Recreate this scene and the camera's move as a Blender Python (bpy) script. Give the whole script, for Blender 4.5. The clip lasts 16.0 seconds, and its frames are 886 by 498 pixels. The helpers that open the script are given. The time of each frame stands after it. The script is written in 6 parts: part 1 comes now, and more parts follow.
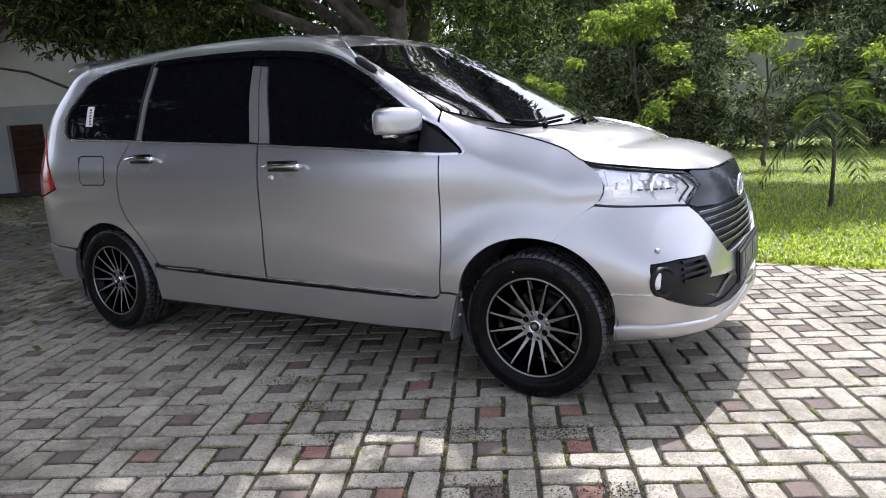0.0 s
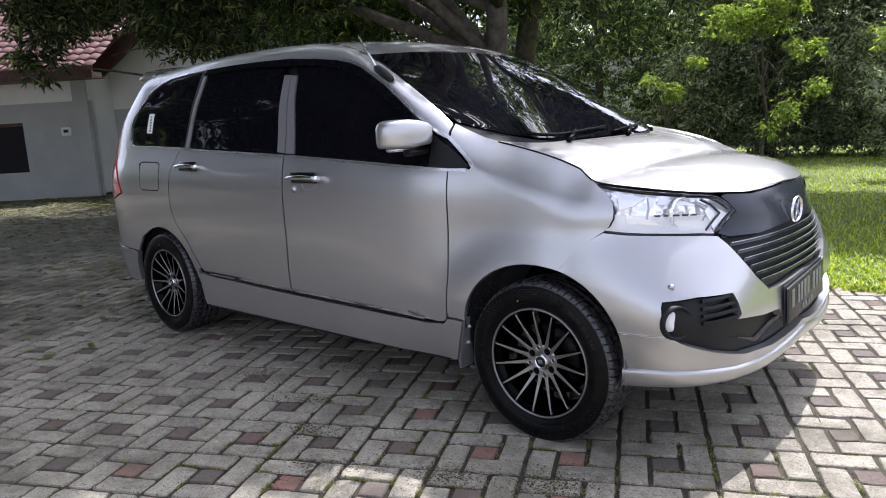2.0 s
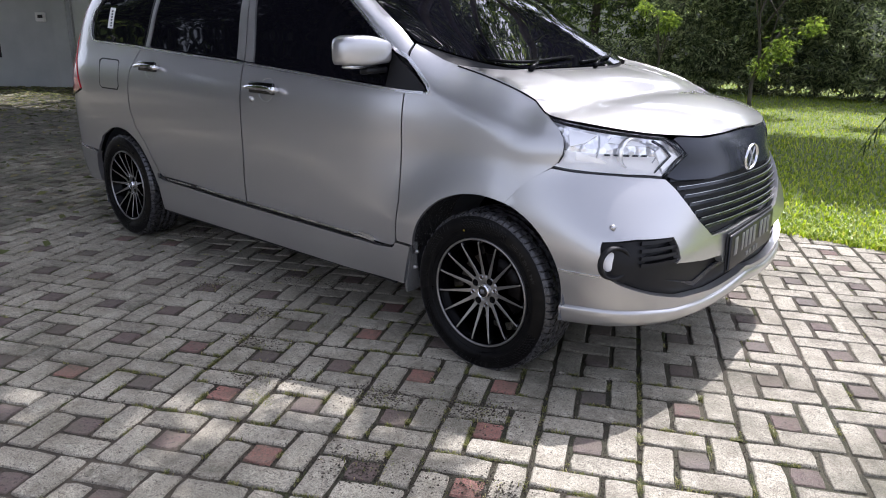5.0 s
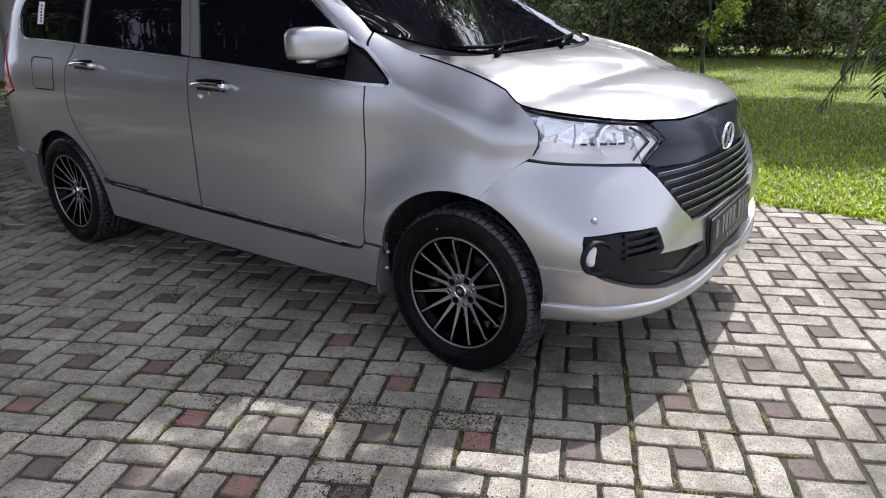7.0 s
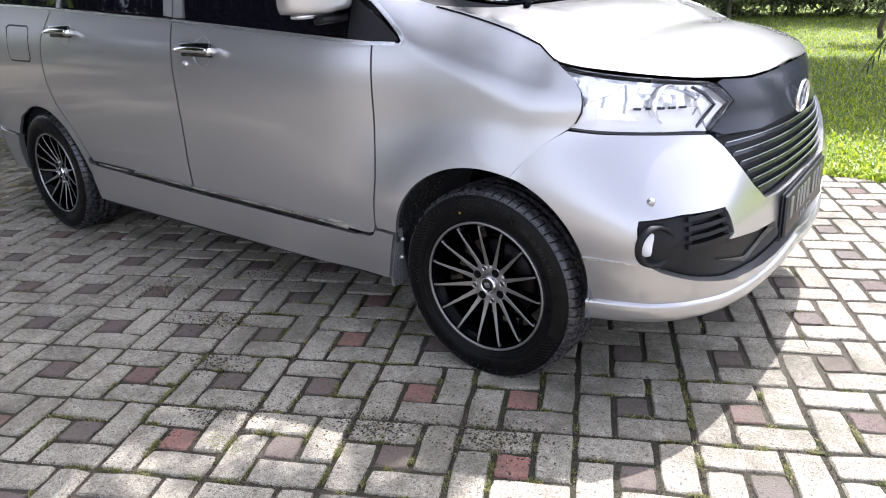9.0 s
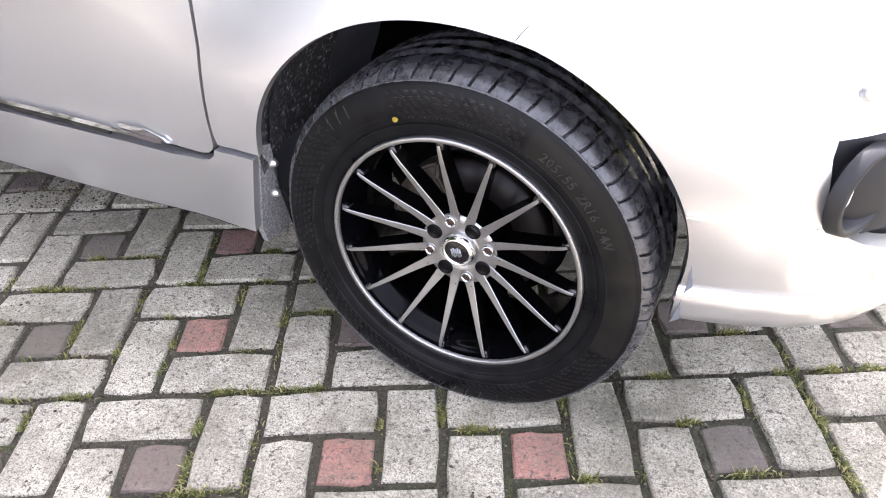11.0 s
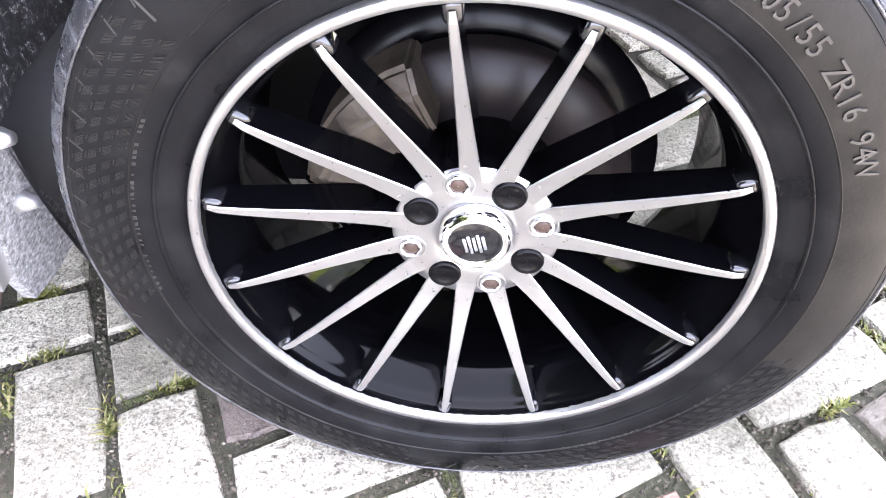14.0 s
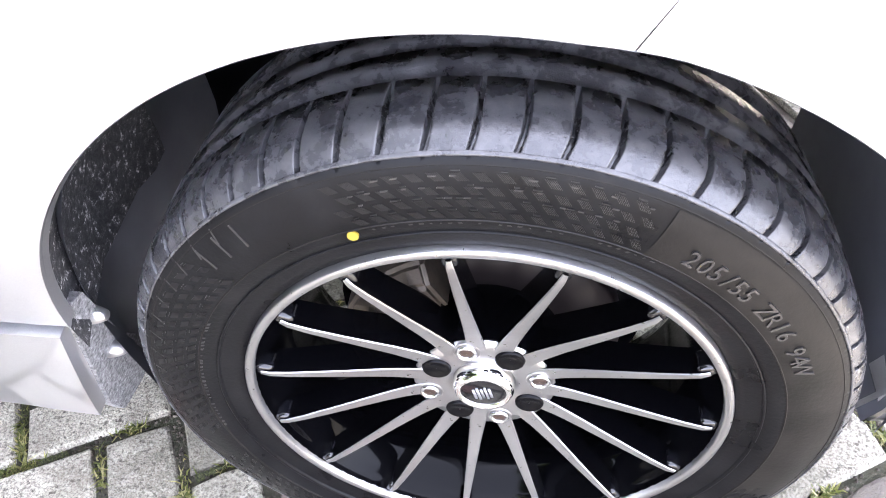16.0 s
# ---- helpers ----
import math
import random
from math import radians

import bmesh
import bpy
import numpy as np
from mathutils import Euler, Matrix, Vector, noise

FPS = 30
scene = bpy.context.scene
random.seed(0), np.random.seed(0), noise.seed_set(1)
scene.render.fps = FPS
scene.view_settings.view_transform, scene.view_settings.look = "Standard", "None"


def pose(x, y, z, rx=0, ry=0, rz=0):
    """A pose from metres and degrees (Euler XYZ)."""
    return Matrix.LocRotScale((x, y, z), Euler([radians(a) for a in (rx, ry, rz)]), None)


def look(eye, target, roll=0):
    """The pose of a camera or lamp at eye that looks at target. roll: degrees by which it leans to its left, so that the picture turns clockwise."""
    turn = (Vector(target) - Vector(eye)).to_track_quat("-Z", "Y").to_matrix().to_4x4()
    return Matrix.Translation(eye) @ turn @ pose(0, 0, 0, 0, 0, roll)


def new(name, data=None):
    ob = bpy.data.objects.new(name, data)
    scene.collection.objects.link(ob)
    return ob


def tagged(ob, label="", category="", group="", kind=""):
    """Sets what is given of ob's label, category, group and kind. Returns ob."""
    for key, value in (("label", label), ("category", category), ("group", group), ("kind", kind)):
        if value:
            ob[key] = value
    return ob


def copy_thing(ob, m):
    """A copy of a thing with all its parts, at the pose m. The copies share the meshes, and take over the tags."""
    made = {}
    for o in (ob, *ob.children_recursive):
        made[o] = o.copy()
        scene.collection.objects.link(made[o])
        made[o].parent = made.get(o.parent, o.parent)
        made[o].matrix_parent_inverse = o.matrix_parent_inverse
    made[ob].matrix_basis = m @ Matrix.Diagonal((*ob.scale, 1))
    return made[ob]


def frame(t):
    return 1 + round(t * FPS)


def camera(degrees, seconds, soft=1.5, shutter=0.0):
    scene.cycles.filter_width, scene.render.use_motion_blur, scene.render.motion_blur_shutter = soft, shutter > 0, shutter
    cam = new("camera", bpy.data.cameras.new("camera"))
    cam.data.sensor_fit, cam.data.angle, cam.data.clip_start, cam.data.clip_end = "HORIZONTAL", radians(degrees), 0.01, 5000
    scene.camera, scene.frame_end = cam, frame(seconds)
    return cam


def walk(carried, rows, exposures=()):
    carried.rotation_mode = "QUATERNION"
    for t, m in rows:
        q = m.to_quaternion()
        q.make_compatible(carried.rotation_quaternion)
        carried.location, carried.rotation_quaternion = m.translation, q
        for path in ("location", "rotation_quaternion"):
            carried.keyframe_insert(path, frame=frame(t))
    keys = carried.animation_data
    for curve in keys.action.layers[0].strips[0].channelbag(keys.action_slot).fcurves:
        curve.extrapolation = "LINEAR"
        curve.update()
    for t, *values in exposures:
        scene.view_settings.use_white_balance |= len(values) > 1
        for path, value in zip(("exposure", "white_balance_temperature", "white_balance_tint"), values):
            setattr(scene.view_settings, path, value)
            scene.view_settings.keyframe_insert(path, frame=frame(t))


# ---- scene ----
cam = camera(62.6, 16.0, 1.0)
PATH = [
    (0, (1.229, -3.374, 1.168), (0.194, -1.703, 0.798), -3.3),
    (0.5, (1.327, -3.283, 1.189), (0.186, -1.676, 0.853), -2.9),
    (1, (1.446, -3.186, 1.212), (0.205, -1.658, 0.857), -3.2),
    (1.5, (1.499, -3.052, 1.191), (0.22, -1.549, 0.862), -2.4),
    (2, (1.506, -2.897, 1.196), (0.184, -1.439, 0.841), -3.2),
    (2.5, (1.557, -2.807, 1.204), (0.209, -1.371, 0.855), -2.5),
    (3, (1.637, -2.708, 1.21), (0.234, -1.331, 0.844), -1.6),
    (3.5, (1.656, -2.666, 1.22), (0.293, -1.249, 0.854), -0.8),
    (4, (1.656, -2.682, 1.217), (0.274, -1.28, 0.867), 0.7),
    (4.5, (1.651, -2.72, 1.191), (0.323, -1.31, 0.691), 0.3),
    (5, (1.594, -2.789, 1.223), (0.335, -1.346, 0.645), 0.9),
    (5.2, (1.569, -2.787, 1.238), (0.381, -1.302, 0.618), 1.7),
    (7.3, (1.452, -2.684, 1.277), (0.278, -1.203, 0.626), -2.0),
    (7.5, (1.448, -2.671, 1.274), (0.25, -1.205, 0.629), -2.8),
    (8, (1.448, -2.623, 1.261), (0.24, -1.161, 0.625), -2.8),
    (8.5, (1.391, -2.55, 1.241), (0.175, -1.129, 0.533), -2.9),
    (9, (1.211, -2.427, 1.201), (0.034, -0.979, 0.479), -2.8),
    (9.2, (1.126, -2.365, 1.188), (-0.002, -0.893, 0.439), -3.4),
    (11.3, (0.354, -1.441, 0.916), (-0.338, -0.078, -0.375), -3.9),
    (11.5, (0.302, -1.361, 0.876), (-0.339, -0.039, -0.48), -5.0),
    (12, (0.187, -1.254, 0.815), (-0.286, -0.008, -0.676), -5.6),
    (12.5, (0.089, -1.206, 0.743), (-0.188, 0.189, -0.664), -3.4),
    (13, (0.057, -1.196, 0.658), (-0.097, 0.258, -0.707), -1.1),
    (13.5, (0.047, -1.191, 0.642), (-0.09, 0.303, -0.681), -1.0),
    (14, (0.049, -1.168, 0.67), (-0.103, 0.262, -0.72), -2.0),
    (14.5, (0.04, -1.114, 0.757), (-0.249, 0.235, -0.691), -6.9),
    (15, (0.049, -1.094, 0.788), (-0.206, 0.222, -0.696), -6.0),
    (15.5, (0.06, -1.092, 0.821), (-0.22, 0.266, -0.62), -6.5),
    (16, (0.09, -1.121, 0.852), (-0.212, 0.225, -0.589), -7.2),
]
EXPOSURES = [(0, 0.88, 5930, 19), (3, 0.83, 5930, 19), (5, 0.72, 5930, 19), (7.8, 0.52, 5930, 19), (8.4, 1.1, 5930, 19), (9, 1.35, 5950, 19), (11.3, 3.11, 6250, 21), (12, 3.51, 6250, 22), (12.5, 4.24, 6250, 23), (14.6, 4.66, 6100, 21), (15.4, 4.71, 6100, 21), (16, 4.10, 6100, 20)]
walk(cam, [(t, look(eye, target, roll)) for t, eye, target, roll in PATH], EXPOSURES)

# ---- world and sun ----
world = bpy.data.worlds.new("world")
scene.world = world
world.use_nodes = True
wn = world.node_tree.nodes
sky = wn.new("ShaderNodeTexSky")
sky.sky_type, sky.sun_disc = "NISHITA", False
SUN_ELEV, SUN_AZ = radians(60), radians(-3)      # azimuth from +y towards +x
sky.sun_elevation, sky.sun_rotation = SUN_ELEV, SUN_AZ
sky.air_density, sky.dust_density = 1.0, 3.0
wn["Background"].inputs["Strength"].default_value = 0.15
haze = wn.new("ShaderNodeHueSaturation")      # thin bright cloud takes the blue out of the sky
haze.inputs["Saturation"].default_value, haze.inputs["Value"].default_value = 0.35, 1.45
world.node_tree.links.new(sky.outputs[0], haze.inputs["Color"])
world.node_tree.links.new(haze.outputs[0], wn["Background"].inputs["Color"])
sun = new("sun", bpy.data.lights.new("sun", "SUN"))
sun.data.energy, sun.data.angle, sun.data.color = 4.6, radians(0.6), (1.0, 0.96, 0.89)
sun.matrix_world = look((math.sin(SUN_AZ) * 20 * math.cos(SUN_ELEV), math.cos(SUN_AZ) * 20 * math.cos(SUN_ELEV), 20 * math.sin(SUN_ELEV)), (0, 0, 0))


# ---- materials ----
def mat(name, base, rough=0.5, metal=0.0, **extra):
    m = bpy.data.materials.new(name)
    m.use_nodes = True
    b = m.node_tree.nodes["Principled BSDF"]
    b.inputs["Base Color"].default_value = (*base, 1)
    b.inputs["Roughness"].default_value = rough
    b.inputs["Metallic"].default_value = metal
    for key, value in extra.items():
        b.inputs[key.replace("_", " ")].default_value = value
    return m


def add(m, kind, **values):
    n = m.node_tree.nodes.new(kind)
    for key, value in values.items():
        if key in n.inputs:
            n.inputs[key].default_value = value
        else:
            n.inputs[key.replace("_", " ")].default_value = value
    return n


def link(m, a, b):
    m.node_tree.links.new(a, b)


def noise_tex(m, scale, detail=4.0, rough=0.6, coords="Object"):
    tc = m.node_tree.nodes.new("ShaderNodeTexCoord")
    n = add(m, "ShaderNodeTexNoise", Scale=scale, Detail=detail, Roughness=rough)
    link(m, tc.outputs[coords], n.inputs["Vector"])
    return n.outputs["Fac"]


def ramp(m, fac, stops):
    r = m.node_tree.nodes.new("ShaderNodeValToRGB")
    link(m, fac, r.inputs[0])
    els = r.color_ramp.elements
    while len(els) < len(stops):
        els.new(0.5)
    for e, (p, c) in zip(els, stops):
        e.position, e.color = p, (*c, 1) if len(c) == 3 else c
    return r.outputs[0]


def mix(m, fac, a, b, kind="MIX"):
    n = m.node_tree.nodes.new("ShaderNodeMix")
    n.data_type, n.blend_type = "RGBA", kind
    for sock, v in ((n.inputs[0], fac), (n.inputs[6], a), (n.inputs[7], b)):
        if hasattr(v, "is_output"):
            link(m, v, sock)
        else:
            sock.default_value = v if isinstance(v, float) else (*v, 1)
    return n.outputs[2]


def bump(m, height, strength=0.3, distance=0.01):
    n = add(m, "ShaderNodeBump", Strength=strength, Distance=distance)
    link(m, height, n.inputs["Height"])
    link(m, n.outputs[0], m.node_tree.nodes["Principled BSDF"].inputs["Normal"])


def to(m, out, socket):
    link(m, out, m.node_tree.nodes["Principled BSDF"].inputs[socket])


PAINT = mat("silver_paint", (.60, .595, .605), .32, .80, Coat_Weight=1.0, Coat_Roughness=.03)
to(PAINT, ramp(PAINT, noise_tex(PAINT, 1400, 1), [(.3, (.422, .417, .419)), (.7, (.508, .502, .503))]), "Base Color")
to(PAINT, ramp(PAINT, noise_tex(PAINT, 3.0, 5), [(.3, (.30,) * 3), (.75, (.35,) * 3)]), "Roughness")
GLASS_DARK = mat("tinted_glass", (.004, .004, .006), .015, 0, IOR=1.5)
GLASS_SIDE = mat("filmed_side_glass", (.004, .004, .006), .02, 0, IOR=1.24)
BLACK_GLOSS = mat("gloss_black", (.004, .004, .005), .10, 0)
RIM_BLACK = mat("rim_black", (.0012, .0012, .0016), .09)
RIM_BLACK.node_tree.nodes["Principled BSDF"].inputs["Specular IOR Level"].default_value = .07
# near-black: painted deep shade in holes and wheel arch, own black on wipers
PLUG = mat("deep_shade_and_trim_black", (.0015, .0015, .002), .25)
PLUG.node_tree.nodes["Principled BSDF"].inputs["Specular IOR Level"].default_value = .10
PLASTIC = mat("black_plastic", (.010, .010, .011), .5)
PLASTIC.node_tree.nodes["Principled BSDF"].inputs["Specular IOR Level"].default_value = .25
bump(PLASTIC, noise_tex(PLASTIC, 600, 2), .15, .001)
GRILLE = mat("dark_grille_paint", (.020, .023, .031), .18)
GRILLE.node_tree.nodes["Principled BSDF"].inputs["Specular IOR Level"].default_value = .25
LAMP_WHITE = mat("lamp_fill_white", (.95, .95, .96), .25, 0)
LAMP_FACET = mat("lamp_facet_chrome", (.95, .95, .96), .22, .35)
SLAT_EDGE = mat("satin_slat_edge", (.34, .35, .37), .3, .7)
CHROME = mat("chrome", (.82, .82, .83), .06, 1.0)
BRIGHT = mat("bright_trim", (.72, .72, .73), .22, .9)
RUBBER = mat("tyre_rubber", (.012, .012, .013), .34)
RUBBER.node_tree.nodes["Principled BSDF"].inputs["Specular IOR Level"].default_value = .10
f = noise_tex(RUBBER, 28, 6)
to(RUBBER, ramp(RUBBER, f, [(.35, (.0025, .0025, .003)), (.62, (.005, .005, .0055)), (.82, (.014, .013, .0125))]), "Base Color")
to(RUBBER, ramp(RUBBER, f, [(.3, (.24,) * 3), (.7, (.46,) * 3)]), "Roughness")
bump(RUBBER, noise_tex(RUBBER, 260, 4), .25, .001)
# pale with dust, and lightened further to paint in sky sheen and glare
TREAD = mat("dusty_sheen_tread_rubber", (.06, .058, .062), .36)
f = noise_tex(TREAD, 55, 7, .7)
to(TREAD, ramp(TREAD, f, [(.32, (.014, .014, .016)), (.50, (.030, .0295, .032)), (.64, (.056, .055, .057)), (.82, (.13, .126, .122))]), "Base Color")
to(TREAD, ramp(TREAD, f, [(.3, (.15,) * 3), (.7, (.42,) * 3)]), "Roughness")
bump(TREAD, f, .35, .003)
TREAD.node_tree.nodes["Principled BSDF"].inputs["Specular IOR Level"].default_value = .55
RUBBER_WORN = mat("worn_rubber", (.03, .026, .023), .42)
RUBBER_WORN.node_tree.nodes["Principled BSDF"].inputs["Specular IOR Level"].default_value = .12
to(RUBBER_WORN, ramp(RUBBER_WORN, noise_tex(RUBBER_WORN, 35, 6), [(.35, (.004, .0037, .0034)), (.7, (.010, .0088, .0078))]), "Base Color")
bump(RUBBER_WORN, noise_tex(RUBBER_WORN, 300, 3), .15, .001)
MARKING = mat("raised_rubber", (.017, .016, .0155), .30)
MARKING.node_tree.nodes["Principled BSDF"].inputs["Specular IOR Level"].default_value = .40
PATTERN = mat("sidewall_pattern_rubber", (.012, .0115, .011), .30)
PATTERN.node_tree.nodes["Principled BSDF"].inputs["Specular IOR Level"].default_value = .16
MACHINED = mat("machined_alloy", (.29, .286, .284), .30, .9)
to(MACHINED, ramp(MACHINED, noise_tex(MACHINED, 220, 3), [(.3, (.27,) * 3), (.7, (.36,) * 3)]), "Roughness")
SKIRT_END = mat("dusty_grey_plate", (.36, .36, .365), .6)
se = noise_tex(SKIRT_END, 230, 5, .7)
to(SKIRT_END, ramp(SKIRT_END, se, [(.36, (.05, .05, .05)), (.50, (.15, .15, .152)), (.62, (.27, .27, .272)), (.72, (.5, .5, .5))]), "Base Color")
# steel coloured near-black: the shade behind the spokes is in the base colour
DISC = mat("shaded_disc_steel", (.010, .008, .008), .32, .0)
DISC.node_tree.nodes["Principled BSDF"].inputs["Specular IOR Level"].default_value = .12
CALIPER = mat("cast_caliper", (.34, .28, .20), .6, .3)
to(CALIPER, ramp(CALIPER, noise_tex(CALIPER, 40, 5), [(.3, (.020, .015, .011)), (.7, (.075, .060, .043))]), "Base Color")
# dark plastic, lifted towards blue-grey to paint in the haze over it
LINER = mat("hazed_liner_plastic", (.060, .062, .072), .6)
to(LINER, ramp(LINER, noise_tex(LINER, 9, 6), [(.3, (.064, .068, .082)), (.7, (.100, .106, .125))]), "Base Color")
GUARD = mat("dusty_guard_felt", (.03, .03, .033), .8)
ln = noise_tex(GUARD, 120, 8, .8)
to(GUARD, ramp(GUARD, ln, [(.44, (.012, .012, .014)), (.54, (.040, .039, .040)), (.585, (.11, .11, .11)), (.615, (.60, .59, .57))]), "Base Color")
bump(GUARD, noise_tex(GUARD, 60, 8, .7), .7, .008)
LENS = bpy.data.materials.new("clear_lens")
LENS.use_nodes = True
gl = LENS.node_tree.nodes.new("ShaderNodeBsdfGlossy")
gl.inputs["Roughness"].default_value = .02
tp = LENS.node_tree.nodes.new("ShaderNodeBsdfTransparent")
fr = LENS.node_tree.nodes.new("ShaderNodeFresnel")
fr.inputs["IOR"].default_value = 1.45
lm = LENS.node_tree.nodes.new("ShaderNodeMixShader")
for a_, b_ in ((fr.outputs[0], lm.inputs[0]), (tp.outputs[0], lm.inputs[1]), (gl.outputs[0], lm.inputs[2]), (lm.outputs[0], LENS.node_tree.nodes["Material Output"].inputs["Surface"])):
    link(LENS, a_, b_)
REFLECT = mat("lamp_reflector", (.98, .98, .99), .22, .70)
vor = add(REFLECT, "ShaderNodeTexVoronoi", Scale=34)
vt = REFLECT.node_tree.nodes.new("ShaderNodeTexCoord")
link(REFLECT, vt.outputs["Object"], vor.inputs["Vector"])
bump(REFLECT, vor.outputs["Distance"], .45, .02)
RED_LENS = mat("red_lens", (.35, .012, .015), .06, 0, Coat_Weight=1.0)
WHITE = mat("white_print", (.75, .75, .74), .5)
YELLOW = mat("yellow_paint_dot", (.21, .16, .012), .5)
PLATE = mat("plate_black", (.012, .012, .013), .35)
PLATE_INK = mat("plate_characters", (.17, .17, .17), .4, .2)
STEEL = mat("screw_steel", (.62, .61, .60), .3, .9)


def paver_mat(name, stops, wear):
    m = mat(name, (.4, .4, .4), .85)
    info = m.node_tree.nodes.new("ShaderNodeObjectInfo")
    geo = m.node_tree.nodes.new("ShaderNodeNewGeometry")
    rnd = m.node_tree.nodes.new("ShaderNodeMath")
    rnd.operation = "ADD"
    link(m, info.outputs["Random"], rnd.inputs[0])
    link(m, geo.outputs["Random Per Island"], rnd.inputs[1])
    fr = m.node_tree.nodes.new("ShaderNodeMath")
    fr.operation = "FRACT"
    link(m, rnd.outputs[0], fr.inputs[0])
    base = ramp(m, fr.outputs[0], stops)
    pos = geo.outputs["Position"]
    def nz(scale, detail):
        n = add(m, "ShaderNodeTexNoise", Scale=scale, Detail=detail, Roughness=.68)
        link(m, pos, n.inputs["Vector"])
        return n.outputs["Fac"]
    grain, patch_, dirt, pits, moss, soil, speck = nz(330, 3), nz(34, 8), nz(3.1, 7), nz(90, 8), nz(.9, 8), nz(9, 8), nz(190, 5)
    col = mix(m, ramp(m, patch_, [(.42, (0, 0, 0)), (.62, (.55,) * 3)]), base, wear)
    col = mix(m, ramp(m, grain, [(.40, (.75,) * 3), (.52, (0, 0, 0))]), col, (.125, .108, .086))
    col = mix(m, ramp(m, speck, [(.36, (.85,) * 3), (.47, (0, 0, 0))]), col, (.10, .086, .067))
    col = mix(m, ramp(m, speck, [(.58, (0, 0, 0)), (.68, (.55,) * 3)]), col, tuple(min(.75, 1.3 * c) for c in wear))
    col = mix(m, ramp(m, pits, [(.37, (.9,) * 3), (.44, (0, 0, 0))]), col, (.050, .042, .033))
    col = mix(m, ramp(m, soil, [(.52, (0, 0, 0)), (.68, (.55,) * 3)]), col, (.125, .106, .078))
    col = mix(m, ramp(m, dirt, [(.46, (0, 0, 0)), (.66, (.62,) * 3)]), col, (.135, .118, .084))
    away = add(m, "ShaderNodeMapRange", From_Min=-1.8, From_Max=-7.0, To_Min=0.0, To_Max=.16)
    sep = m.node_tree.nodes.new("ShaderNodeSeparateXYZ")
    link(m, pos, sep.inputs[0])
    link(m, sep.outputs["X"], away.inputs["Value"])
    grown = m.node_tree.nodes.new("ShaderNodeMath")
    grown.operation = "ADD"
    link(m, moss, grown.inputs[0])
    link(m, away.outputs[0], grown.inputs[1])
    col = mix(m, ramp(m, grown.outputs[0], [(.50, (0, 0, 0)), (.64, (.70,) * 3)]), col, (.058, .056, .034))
    to(m, col, "Base Color")
    hs = m.node_tree.nodes.new("ShaderNodeMath")
    hs.operation = "ADD"
    link(m, speck, hs.inputs[0])
    link(m, patch_, hs.inputs[1])
    bump(m, hs.outputs[0], .75, .008)
    return m


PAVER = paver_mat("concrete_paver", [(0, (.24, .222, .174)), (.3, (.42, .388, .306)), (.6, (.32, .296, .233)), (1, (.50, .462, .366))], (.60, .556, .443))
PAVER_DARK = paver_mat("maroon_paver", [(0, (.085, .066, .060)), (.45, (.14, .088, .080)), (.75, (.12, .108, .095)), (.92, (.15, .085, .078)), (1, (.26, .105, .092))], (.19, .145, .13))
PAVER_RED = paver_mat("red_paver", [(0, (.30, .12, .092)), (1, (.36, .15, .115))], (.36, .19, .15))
SOIL = mat("soil", (.1, .09, .07), .95)
sn = noise_tex(SOIL, 7, 8)
sg = noise_tex(SOIL, .6, 4)
to(SOIL, mix(SOIL, ramp(SOIL, sg, [(.4, (0, 0, 0)), (.65, (.8,) * 3)]), ramp(SOIL, sn, [(.3, (.034, .028, .020)), (.7, (.11, .090, .066))]), (.034, .042, .015)), "Base Color")
sb = SOIL.node_tree.nodes["Principled BSDF"].inputs["Base Color"].links[0].from_socket
grit = noise_tex(SOIL, 150, 6, .75)
to(SOIL, mix(SOIL, ramp(SOIL, grit, [(.52, (0, 0, 0)), (.66, (.8,) * 3)]), sb, (.12, .10, .074)), "Base Color")
bump(SOIL, grit, 1.0, .010)


def leaf_mat(name, stops, trans, rough=.38):
    m = mat(name, (.06, .1, .03), rough)
    geo = m.node_tree.nodes.new("ShaderNodeNewGeometry")
    c = ramp(m, geo.outputs["Random Per Island"], stops)
    to(m, c, "Base Color")
    tr = m.node_tree.nodes.new("ShaderNodeBsdfTranslucent")
    bright = mix(m, 1.0, c, trans, "MULTIPLY")
    link(m, bright, tr.inputs["Color"])
    ms = m.node_tree.nodes.new("ShaderNodeMixShader")
    ms.inputs[0].default_value = .5
    out = m.node_tree.nodes["Material Output"]
    link(m, m.node_tree.nodes["Principled BSDF"].outputs[0], ms.inputs[1])
    link(m, tr.outputs[0], ms.inputs[2])
    link(m, ms.outputs[0], out.inputs["Surface"])
    return m


LEAF = leaf_mat("tree_leaf", [(0, (.020, .028, .018)), (.55, (.045, .060, .034)), (.8, (.11, .135, .065)), (1, (.30, .34, .15))], (2.3, 2.6, 1.4), .24)
# the palest leaf colours are painted glints and haze
LEAF_MID = leaf_mat("mango_leaf_with_glints", [(0, (.030, .040, .030)), (.4, (.080, .098, .064)), (.7, (.20, .225, .14)), (.9, (.36, .39, .25)), (1, (.46, .49, .32))], (2.6, 2.7, 2.1), .16)
LEAF_YOUNG = leaf_mat("young_leaf", [(0, (.045, .07, .02)), (.45, (.11, .15, .036)), (.8, (.20, .25, .055)), (1, (.34, .39, .10))], (1.7, 1.9, .9))
GRASS = leaf_mat("grass_blade", [(0, (.12, .18, .018)), (.5, (.24, .31, .028)), (.9, (.38, .43, .045)), (1, (.42, .38, .12))], (1.6, 1.7, .8), .45)
WEED = leaf_mat("weed_blade", [(0, (.07, .085, .025)), (.5, (.15, .16, .05)), (.8, (.24, .22, .10)), (1, (.38, .33, .19))], (1.5, 1.6, .8), .5)
